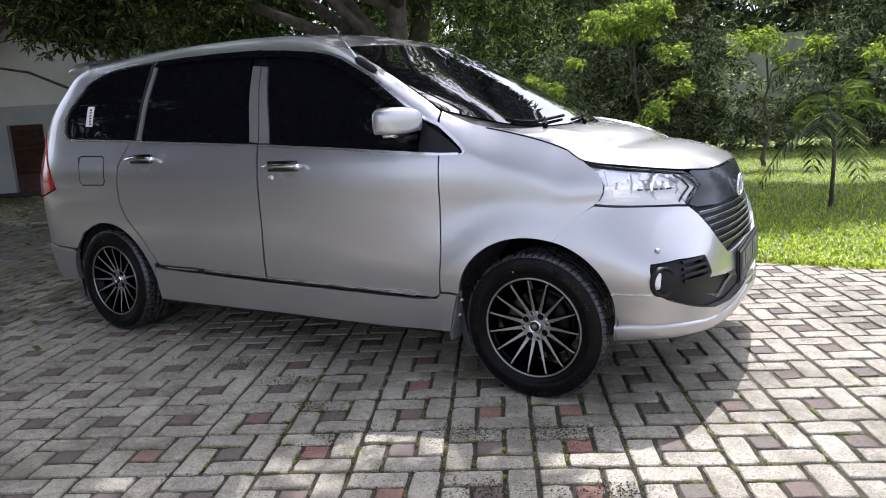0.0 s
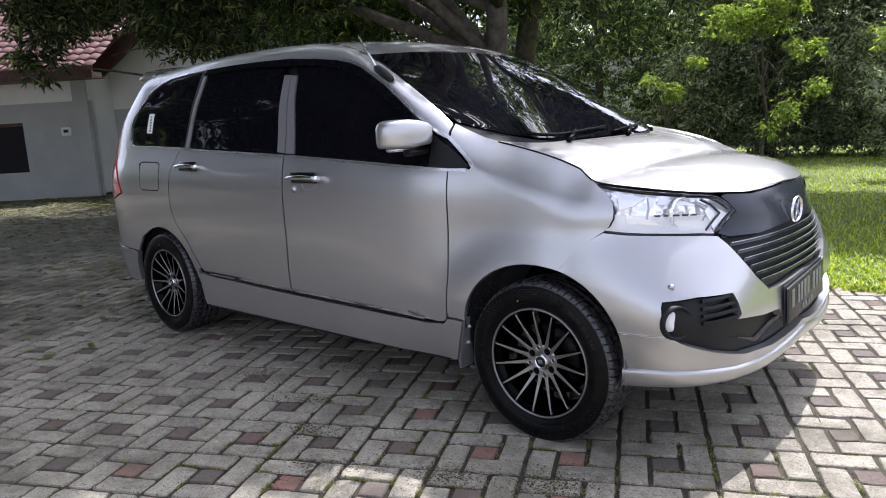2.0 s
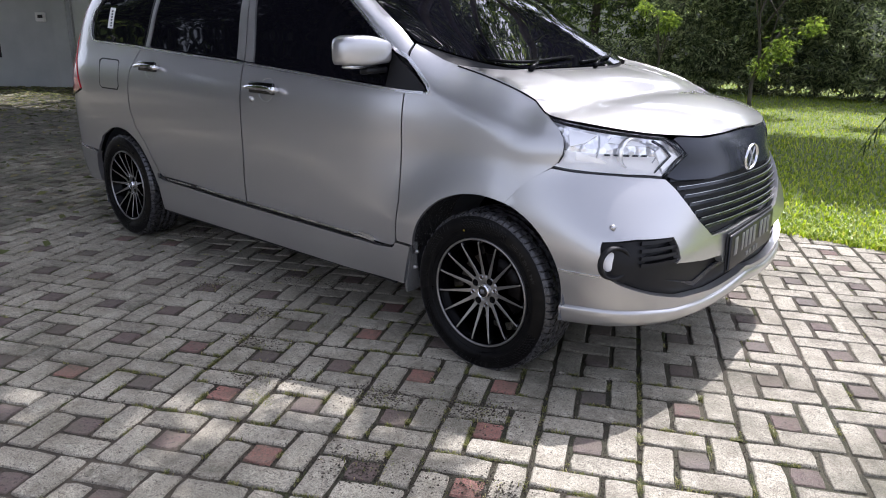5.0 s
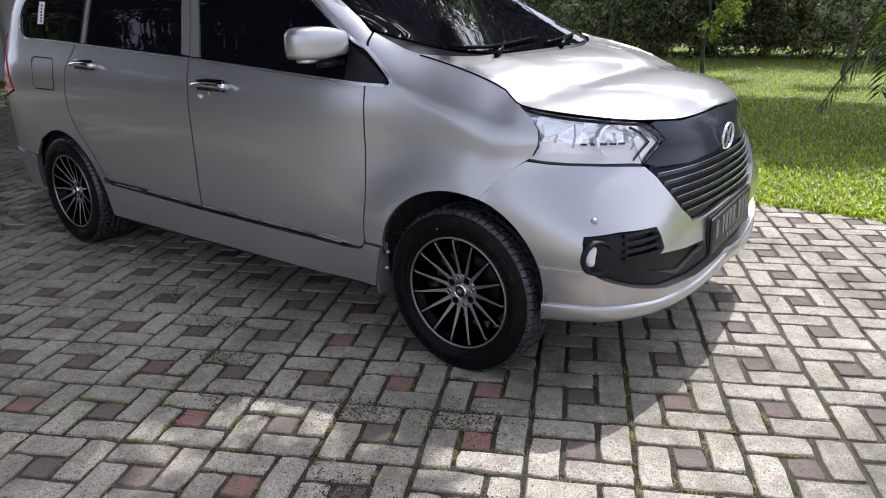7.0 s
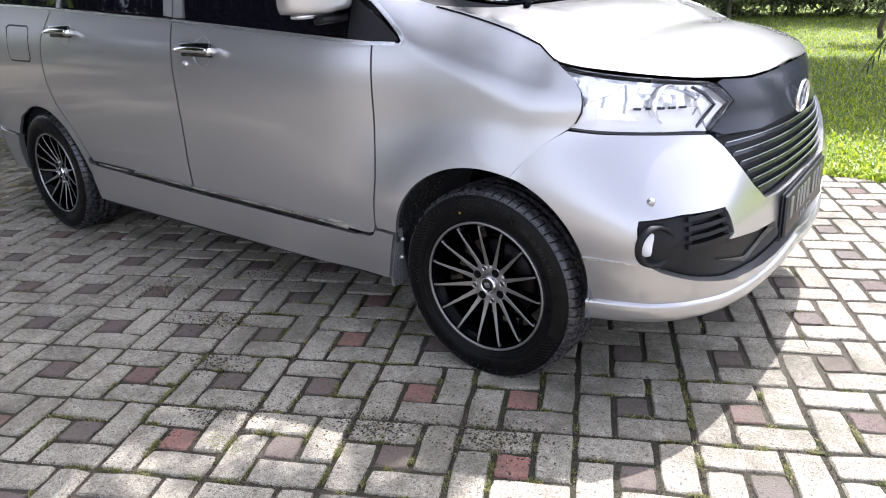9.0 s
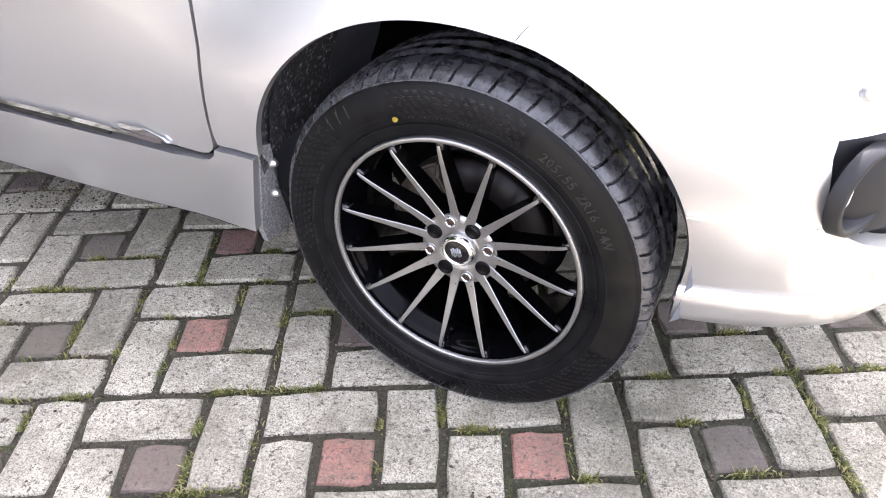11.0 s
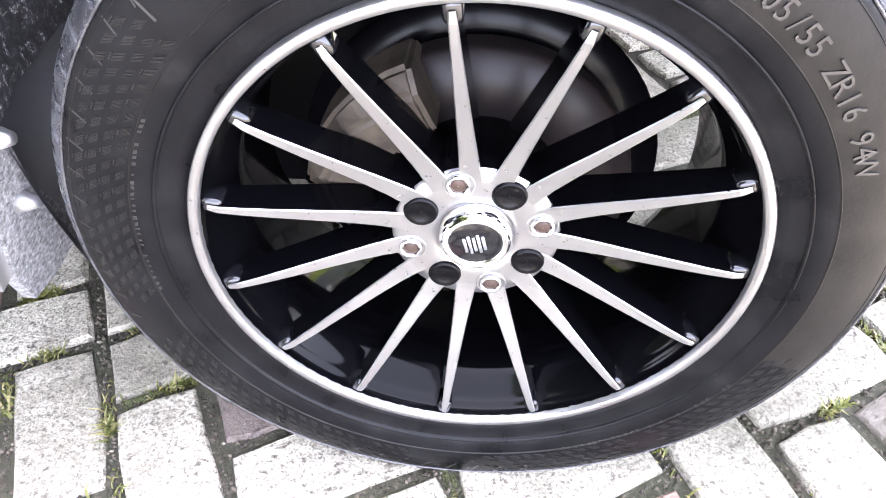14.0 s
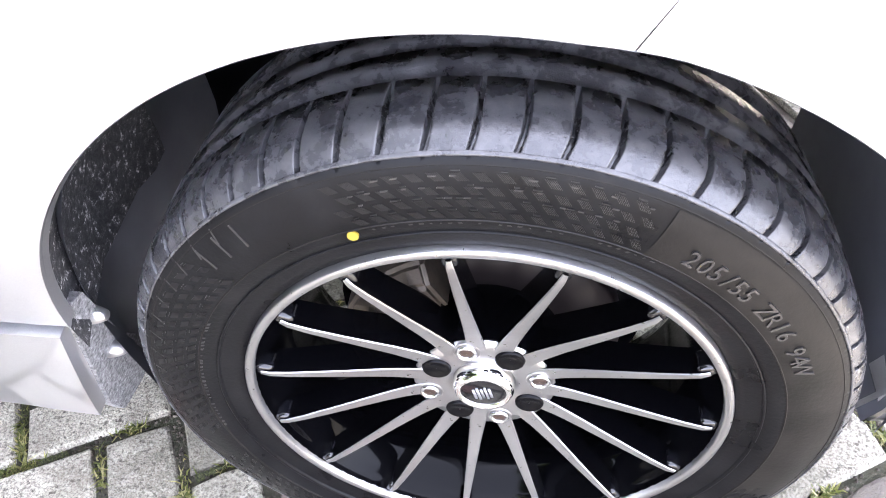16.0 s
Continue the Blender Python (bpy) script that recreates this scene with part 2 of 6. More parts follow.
MOSS = mat("joint_moss", (.06, .08, .02), .95)
ms_ = noise_tex(MOSS, 420, 4, .75)
to(MOSS, ramp(MOSS, ms_, [(.35, (.018, .018, .008)), (.5, (.055, .062, .018)), (.66, (.15, .17, .05))]), "Base Color")
bump(MOSS, ms_, 1.0, .012)
CRUMB = mat("soil_crumb", (.1, .09, .07), .95)
cg = CRUMB.node_tree.nodes.new("ShaderNodeNewGeometry")
to(CRUMB, ramp(CRUMB, cg.outputs["Random Per Island"], [(0, (.020, .016, .011)), (.55, (.06, .048, .034)), (.85, (.085, .070, .050)), (1, (.16, .14, .11))]), "Base Color")
TURF = mat("lawn_turf", (.12, .16, .03), .9)
tf = noise_tex(TURF, 60, 6)
to(TURF, ramp(TURF, tf, [(.35, (.06, .08, .02)), (.65, (.17, .22, .045))]), "Base Color")
bump(TURF, tf, .8, .02)
LITTER = leaf_mat("fallen_leaf", [(0, (.05, .06, .02)), (.45, (.12, .14, .045)), (.8, (.22, .22, .08)), (1, (.30, .24, .13))], (1, 1, 1), .7)
BARK = mat("bark", (.09, .075, .06), .9)
bk = noise_tex(BARK, 9, 8)
to(BARK, ramp(BARK, bk, [(.3, (.035, .03, .025)), (.7, (.13, .11, .09))]), "Base Color")
bump(BARK, bk, .8, .03)


def plaster(name, lo, hi):
    m = mat(name, hi, .85)
    n1, n2 = noise_tex(m, 1.3, 6), noise_tex(m, 45, 4)
    to(m, ramp(m, n1, [(.3, lo), (.65, hi)]), "Base Color")
    bump(m, n2, .2, .004)
    return m


WALL_WHITE = plaster("white_wall_paint", (.72, .72, .70), (.82, .82, .80))
WALL_GREY = plaster("grey_wall_paint", (.36, .37, .375), (.44, .45, .45))
WALL_OLD = plaster("weathered_wall", (.28, .28, .27), (.52, .52, .50))
ROOF_TILE = mat("roof_tile", (.16, .07, .06), .6)
to(ROOF_TILE, ramp(ROOF_TILE, noise_tex(ROOF_TILE, 6, 5), [(.3, (.09, .045, .042)), (.7, (.23, .10, .085))]), "Base Color")
WOOD = mat("brown_wood", (.075, .030, .022), .55)
to(WOOD, ramp(WOOD, noise_tex(WOOD, 14, 5), [(.3, (.045, .018, .014)), (.7, (.10, .045, .032))]), "Base Color")
# near-black paints the unlit interior; on the switches it is plain colour
DARK_ROOM = mat("unlit_room_and_switch_black", (.02, .02, .022), .9)


# ---- building helpers ----
def mesh_ob(name, verts, faces, material, parent=None, label="", smooth=False):
    me = bpy.data.meshes.new(name)
    me.from_pydata([tuple(v) for v in verts], [], [tuple(q) for q in faces])
    for m in material if isinstance(material, (list, tuple)) else [material]:
        me.materials.append(m)
    if smooth:
        me.polygons.foreach_set("use_smooth", [True] * len(me.polygons))
    ob = new(name, me)
    if parent is not None:
        ob.parent = parent
    if label:
        tagged(ob, label)
    return ob


def part(name, bm, material, parent, label="", smooth=True):
    me = bpy.data.meshes.new(name)
    bm.normal_update()
    bm.to_mesh(me)
    bm.free()
    for m in material if isinstance(material, (list, tuple)) else [material]:
        me.materials.append(m)
    me.polygons.foreach_set("use_smooth", [smooth] * len(me.polygons))
    ob = new(name, me)
    ob.parent = parent
    if label:
        tagged(ob, label)
    return ob


def box_bm(size, m=None, bevel=0.0, seg=2, bm=None):
    b2 = bmesh.new()
    bmesh.ops.create_cube(b2, size=1)
    bmesh.ops.scale(b2, vec=size, verts=b2.verts)
    if bevel:
        bmesh.ops.bevel(b2, geom=b2.edges[:], offset=bevel, segments=seg, affect="EDGES", profile=.5)
    if m is not None:
        bmesh.ops.transform(b2, matrix=m, verts=b2.verts)
    if bm is None:
        return b2
    return join(bm, b2)


def join(bm, b2):
    me = bpy.data.meshes.new("tmp")
    b2.to_mesh(me)
    b2.free()
    bm.from_mesh(me)
    bpy.data.meshes.remove(me)
    return bm


def revolve(profile, n, close=False, wobble=None):
    """Rings round the local Y axis from (axial, radius) pairs; axial is outward, -y."""
    verts, faces = [], []
    k = len(profile)
    for i in range(n):
        a = 2 * math.pi * i / n
        for j, (ax, r) in enumerate(profile):
            if wobble:
                ax, r = wobble(i, j, ax, r)
            verts.append((r * math.cos(a), -ax, r * math.sin(a)))
    for i in range(n):
        for j in range(k - 1 + (1 if close else 0)):
            p, q = i * k + j, i * k + (j + 1) % k
            p2, q2 = ((i + 1) % n) * k + j, ((i + 1) % n) * k + (j + 1) % k
            faces.append((p, q, q2, p2))
    return verts, faces


def tube(points, radii, n=8):
    """A round tube along points."""
    verts, faces = [], []
    pts = [Vector(p) for p in points]
    for i, p in enumerate(pts):
        d = (pts[min(i + 1, len(pts) - 1)] - pts[max(i - 1, 0)]).normalized()
        a = d.orthogonal().normalized() if i == 0 else (a - d * a.dot(d)).normalized()
        b = d.cross(a)
        r = radii[i] if isinstance(radii, (list, tuple)) else radii
        for k in range(n):
            th = 2 * math.pi * k / n
            verts.append(p + (a * math.cos(th) + b * math.sin(th)) * r)
    for i in range(len(pts) - 1):
        for k in range(n):
            faces.append((i * n + k, i * n + (k + 1) % n, (i + 1) * n + (k + 1) % n, (i + 1) * n + k))
    faces.append(tuple(range(n))[::-1])
    faces.append(tuple((len(pts) - 1) * n + k for k in range(n)))
    return verts, faces
# ---- the car's skin: u runs along the flank and round the corners, z is the height ----
def lerp_table(tab, x):
    """Smooth monotone-ish interpolation in a table of (x, y)."""
    if x <= tab[0][0]: return tab[0][1]
    if x >= tab[-1][0]: return tab[-1][1]
    for i in range(len(tab) - 1):
        x0, y0 = tab[i]; x1, y1 = tab[i + 1]
        if x <= x1:
            h = x1 - x0; t = (x - x0) / h
            def slope(k):
                if k <= 0 or k >= len(tab) - 1:
                    j = min(max(k, 1), len(tab) - 1)
                    return (tab[j][1] - tab[j-1][1]) / (tab[j][0] - tab[j-1][0])
                return (tab[k+1][1] - tab[k-1][1]) / (tab[k+1][0] - tab[k-1][0])
            m0, m1 = slope(i) * h, slope(i + 1) * h
            return (2*t**3-3*t*t+1)*y0 + (t**3-2*t*t+t)*m0 + (3*t*t-2*t**3)*y1 + (t**3-t*t)*m1
# half width of the body over height, cabin
FLANK = [(0.15, .765), (0.30, .795), (0.45, .815), (0.60, .822), (0.78, .828), (0.90, .826), (0.98, .812), (1.06, .783), (1.14, .762), (1.30, .725), (1.45, .668), (1.60, .605), (1.75, .54)]
# factor over length
TAPER = [(-3.3, .98), (-2.9, .99), (-2.2, 1.0), (-1.2, 1.0), (-0.6, .97), (-0.25, .922), (0.1, .908), (0.4, .903)]
# upper edge of the flank: roof edge, windscreen edge, bonnet edge
EDGE_Z = [(-3.381, 1.458), (-3.079, 1.54), (-2.678, 1.571), (-2.178, 1.591), (-1.729, 1.593), (-1.379, 1.58), (-1.129, 1.546), (-0.93, 1.476), (-0.732, 1.374), (-0.543, 1.256), (-0.405, 1.168), (-0.266, 1.108), (-0.087, 1.071), (0.062, 1.031), (0.161, 0.991), (0.31, 0.936), (0.428, 0.886)]
EDGE_Y = [(-3.381, 0.549), (-3.079, 0.562), (-2.678, 0.567), (-2.178, 0.567), (-1.729, 0.566), (-1.379, 0.573), (-1.129, 0.586), (-0.93, 0.606), (-0.732, 0.631), (-0.543, 0.651), (-0.405, 0.659), (-0.266, 0.653), (-0.087, 0.648), (0.062, 0.652), (0.161, 0.655), (0.31, 0.646), (0.428, 0.637)]
ROLL = [(-3.4, .09), (-1.4, .08), (-1.15, .06), (-0.9, .04), (-0.45, .06), (-0.28, .11), (-0.1, .165), (0.42, .19)]
XC, XR = 0.15, -2.85        # where the front and rear corners begin
LF = 1.25                   # length of u round the front corner
NOSE = [(0.12, .63), (0.20, .675), (0.27, .70), (0.36, .712), (0.45, .714), (0.55, .710), (0.65, .700), (0.75, .682), (0.85, .648), (0.92, .600), (0.97, .54), (1.02, .44)]
TAIL = [(0.2, -3.46), (0.35, -3.53), (0.55, -3.54), (0.75, -3.53), (0.95, -3.50), (1.15, -3.47), (1.25, -3.42), (1.35, -3.33), (1.5, -3.16), (1.65, -3.0)]
# roundness of the nose's plan over height
BLUNT = [(0.20, 3.6), (0.35, 4.2), (0.50, 4.2), (0.57, 3.7), (0.63, 3.1), (0.70, 2.6), (0.78, 2.2), (0.86, 2.3), (1.0, 2.5)]
BLUNT_MID = [(0.20, 3.0), (0.50, 2.8), (0.57, 2.6), (0.70, 2.4), (0.78, 2.15), (0.86, 2.3), (1.0, 2.5)]
NR, MR = 4.2, 4.2
# angle round the rear corner over the length of its arc
ARC = [(0.0, 0.0)]
for _k in range(1, 201):
    _a, _b = (_k - 1) / 200 * math.pi / 2, _k / 200 * math.pi / 2
    _p, _q = [(.64 * math.sin(t) ** (2 / NR), .75 * max(math.cos(t), 0) ** (2 / MR)) for t in (_a, _b)]
    ARC.append((ARC[-1][0] + math.hypot(_p[0] - _q[0], _p[1] - _q[1]), _b))
LR = ARC[-1][0]
def corner_angle(s):
    lo, hi = 0, 200
    while hi - lo > 1:
        mid = (lo + hi) // 2
        if ARC[mid][0] <= s: lo = mid
        else: hi = mid
    return ARC[lo][1] + (ARC[hi][1] - ARC[lo][1]) * (s - ARC[lo][0]) / (ARC[hi][0] - ARC[lo][0])
def half_width(x, z):
    up = min(max((z - .48) / .32, 0.0), 1.0)
    up = .4 + .6 * up * up * (3 - 2 * up) if x > -1.2 else 1.0
    f = lerp_table(FLANK, z)
    if x > -.45 and z > .7:      # the fender is rounder over its height than the doors
        f += ((lerp_table(FLANK, z - .10) + 2 * f + lerp_table(FLANK, z + .10)) / 4 - f) * min((x + .45) / .3, 1.0) * min((z - .7) / .1, 1.0)
    b = f * (1 - (1 - lerp_table(TAPER, x)) * up)
    if x > -.6:      # the flared rim of the front arch
        b += .022 * math.exp(-((math.hypot(x - .03, z - .29) - .360) / .13) ** 2) * min(max((.30 - x) / .2, 0.0), 1.0)
    if x > .1:       # the bumper tucks in towards its lower edge
        b -= .028 * min(max((x - .1) / .25, 0.0), 1.0) * min(max((.41 - z) / .13, 0.0), 1.0)
    ze, ye, r = lerp_table(EDGE_Z, x), lerp_table(EDGE_Y, x), lerp_table(ROLL, x)
    t = min(max((z - ze + r) / r, 0.0), 1.0)
    k = .95 - .50 * min(max((x + .45) / .25, 0.0), 1.0)      # the fender's shoulder turns less
    low = math.sqrt(1 - k * k)
    round_ = (math.sqrt(1 - (k * t) ** 2) - low) / (1 - low)
    return ye + (b - ye) * round_ if b > ye else b
def skin(u, z):
    if XR <= u <= XC:
        return (u, -half_width(u, z), z)
    if u > XC:
        s = (u - XC) / LF
        sign = -1.0
        if s > 1: s, sign = 2 - s, 1.0
        th, k = s * math.pi / 2, min(max((s * 90 - 25) / 40, 0.0), 1.0)
        k = k * k * (3 - 2 * k)
        p = lerp_table(BLUNT, z) * (1 - k) + lerp_table(BLUNT_MID, z) * k
        w, d = half_width(XC, z), lerp_table(NOSE, z) - XC
        r = ((max(math.sin(th), 0) / d) ** p + (max(math.cos(th), 0) / w) ** p) ** (-1 / p)
        return (XC + r * math.sin(th), sign * r * math.cos(th), z)
    s = XR - u
    sign = -1.0
    if s > LR: s, sign = 2 * LR - s, 1.0
    th = corner_angle(max(s, 0.0))
    w = half_width(XR, z)
    return (XR + (lerp_table(TAIL, z) - XR) * max(math.sin(th), 0) ** (2 / NR), sign * w * max(math.cos(th), 0) ** (2 / MR), z)


def skin_normal(u, z, eu=2e-3):
    e, rise = 2e-3, 0.0
    if eu > .01:      # broad panels: follow the upper edge, so that its shoulder stays even
        ze = lerp_table(EDGE_Z, u)
        rise = (lerp_table(EDGE_Z, u + eu) - lerp_table(EDGE_Z, u - eu)) / 2 * min(max((z - .75) / (ze - .75), 0.0), 1.0)
        z -= e
    du = Vector(skin(u + eu, z + rise)) - Vector(skin(u - eu, z - rise))
    dz = Vector(skin(u, z + e)) - Vector(skin(u, z - e))
    n = du.cross(dz)
    return n.normalized() if n.length > 1e-12 else Vector((0, -1, 0))


def dense(outline, step=.03, curve=False):
    """The closed outline with points at most step apart, as a smooth curve if asked."""
    out, n = [], len(outline)
    for i in range(n):
        p0, p1, p2, p3 = (Vector(outline[(i + k) % n]) for k in (-1, 0, 1, 2))
        k = max(1, math.ceil((p2 - p1).length / step))
        for j in range(k):
            t = j / k
            if curve:
                out.append(.5 * ((2 * p1) + (p2 - p0) * t + (2 * p0 - 5 * p1 + 4 * p2 - p3) * t * t + (3 * p1 - p0 - 3 * p2 + p3) * t ** 3))
            else:
                out.append(p1.lerp(p2, t))
    return out


def area2(o):
    return sum(o[i][0] * o[(i + 1) % len(o)][1] - o[(i + 1) % len(o)][0] * o[i][1] for i in range(len(o)))


def inset(o, d):
    out, n = [], len(o)
    for i in range(n):
        a, b = (o[i] - o[i - 1]), (o[(i + 1) % n] - o[i])
        na, nb = Vector((-a.y, a.x)).normalized(), Vector((-b.y, b.x)).normalized()
        v = na + nb
        out.append(o[i] + v.normalized() * d * min(1.6, 1 / max(.3, v.length / 2)) if v.length > 1e-6 else o[i].copy())
    return out


def panel(name, outline, material, parent, label="", off=0.0, rim=.014, gap=.0025, mirror=False, grid=.035, curve=False, step=.03, crown=0.0, eu=2e-3):
    """A piece of the car's skin inside an outline of (u, z), with its edge turned in."""
    o = dense(outline, step, curve)
    if area2(o) < 0:
        o.reverse()
    if gap:
        o = inset(o, gap)
    n = len(o)
    us, zs = [p.x for p in o], [p.y for p in o]
    inner = []
    cx, cz = (min(us) + max(us)) / 2, (min(zs) + max(zs)) / 2
    for i in range(int((max(us) - min(us)) / grid) + 1):
        for j in range(int((max(zs) - min(zs)) / grid) + 1):
            p = Vector((min(us) + (i + .5) * grid, min(zs) + (j + .5 * (1 + i % 2 * .5)) * grid))
            inside, near = False, 9.0
            for k in range(n):
                a, b = o[k - 1], o[k]
                if (a.y > p.y) != (b.y > p.y) and p.x < (b.x - a.x) * (p.y - a.y) / (b.y - a.y) + a.x:
                    inside = not inside
                near = min(near, (p - b).length)
            if inside and near > grid * .45:
                inner.append(p)
    from mathutils import geometry
    pts, _, tris, _, _, _ = geometry.delaunay_2d_cdt(o + inner, [(i, (i + 1) % n) for i in range(n)], [], 1, 1e-6)
    sy = -1.0 if mirror else 1.0
    verts, norms, faces, fn = [], [], [], []
    wide = max(1e-6, min(max(us) - min(us), max(zs) - min(zs)) / 2)
    for p in pts:
        m = skin_normal(p.x, p.y, eu)
        far = off
        if crown:
            edge = min((p - q).length for q in o)
            far += crown * (1 - (1 - min(edge / wide, 1)) ** 2)
        v = Vector(skin(p.x, p.y)) + m * far
        verts.append((v.x, v.y * sy, v.z))
        norms.append(Vector((m.x, m.y * sy, m.z)))
    for t in tris:
        q = tuple(t)
        a, b, c = (Vector(verts[k]) for k in q[:3])
        if (b - a).cross(c - a).dot(norms[q[0]]) < 0:
            q = q[::-1]
        faces.append(q)
        fn.append([norms[k] for k in q])
    base = len(verts)
    for p in o:
        m = skin_normal(p.x, p.y)
        for d in (off, off - rim):
            v = Vector(skin(p.x, p.y)) + m * d
            verts.append((v.x, v.y * sy, v.z))
    for i in range(n):
        a, b = base + 2 * i, base + 2 * ((i + 1) % n)
        q = (b, a, a + 1, b + 1)
        if mirror:
            q = q[::-1]
        faces.append(q)
        x = (Vector(verts[q[1]]) - Vector(verts[q[0]])).cross(Vector(verts[q[2]]) - Vector(verts[q[0]]))
        fn.append([x.normalized() if x.length > 1e-12 else Vector((0, 0, 1))] * 4)
    ob = mesh_ob(name, verts, faces, material, parent, label, True)
    if not crown:
        ob.data.normals_split_custom_set([v for f4 in fn for v in f4])
    return ob


def ribbon(name, path, width, material, parent, label="", off=.004, mirror=False, rim=.006):
    """A narrow strip along a path of (u, z) on the skin."""
    pts = [Vector(p) for p in path]
    left, right = [], []
    for i, p in enumerate(pts):
        d = (pts[min(i + 1, len(pts) - 1)] - pts[max(i - 1, 0)]).normalized()
        s = Vector((-d.y, d.x)) * width / 2
        left.append(p + s)
        right.append(p - s)
    return panel(name, left + right[::-1], material, parent, label, off, rim, 0, mirror, .5, False, .05)


def patch(name, fn, nu, nv, material, parent, label=""):
    verts = [fn(i / nu, j / nv) for i in range(nu + 1) for j in range(nv + 1)]
    faces = [(i * (nv + 1) + j, (i + 1) * (nv + 1) + j, (i + 1) * (nv + 1) + j + 1, i * (nv + 1) + j + 1) for i in range(nu) for j in range(nv)]
    return mesh_ob(name, verts, faces, material, parent, label, True)


def front_arch_r(a):
    return .3575 - .0338 * math.cos(2 * a) + .0024 * math.sin(2 * a) + .0046 * math.cos(3 * a) + .023 * math.sin(3 * a)


def front_arch_line(a0, a1, n=14):
    """The edge of the front wheel opening, slightly squarer than a circle."""
    out = []
    for i in range(n + 1):
        a = math.radians(a0 + (a1 - a0) * i / n)
        r = front_arch_r(a)
        out.append((round(.032 + r * math.cos(a), 4), round(.29 + r * math.sin(a), 4)))
    return out


def arc(cx, cz, r, a0, a1, n=14):
    return [(cx + r * math.cos(radians(a0 + (a1 - a0) * i / n)), cz + r * math.sin(radians(a0 + (a1 - a0) * i / n))) for i in range(n + 1)]


UC = XC + LF      # u of the front's middle
BONNET = [(-0.234, 1.099), (-0.088, 1.067), (0.060, 1.027), (0.161, 0.988), (0.226, 0.955), (0.420, 0.929), (0.631, 0.904), (0.778, 0.893), (0.945, 0.884), (1.40, .889)]
CROWN = [(-0.25, .002), (0.1, .034), (0.36, .046), (0.62, .040), (0.9, .020), (1.40, 0)]


def bonnet_point(a, b):
    u, s = -0.22 + a * (UC + .22 - 1e-4), 2 * b - 1
    x, y, z = skin(u, lerp_table(BONNET, u))
    lead = max(0.0, 1 - a / .35)
    crease = .007 * math.exp(-((abs(s) - .60 + .12 * a) / .05) ** 2) * max(0.0, 1 - a / .6)      # pressed line
    return (x + .20 * (1 - s * s) * lead ** 1.5, -y * s, z + lerp_table(CROWN, u) * (1 - abs(s) ** 2.4) - .030 * lead * (1 - s ** 4) + crease)


def screen_point(a, b):
    s = 2 * b - 1
    u = -0.41 - a * .54
    k = 1 - abs(s) ** (2 + 4 * (1 - a) ** 3)
    return (u + (.31 * (1 - a) ** 1.4 + .055 * a) * k, lerp_table(EDGE_Y, u) * s, lerp_table(EDGE_Z, u) + (-.095 + .118 * a) * k + .004)


def cowl_point(a, b):
    p, q = Vector(bonnet_point(0, b)), Vector(screen_point(0, b))
    v = p.lerp(q, a)
    return (v.x, v.y, v.z - .03 * (1 - a) - .006)


def roof_point(a, b):
    s = 2 * b - 1
    u = -0.945 - a * 2.10
    lead = max(0.0, 1 - a / .25)
    return (u + .06 * (1 - s * s) * lead, lerp_table(EDGE_Y, u) * s, lerp_table(EDGE_Z, u) + (.024 + .014 * min(1.0, a / .4)) * (1 - abs(s) ** 2.2))


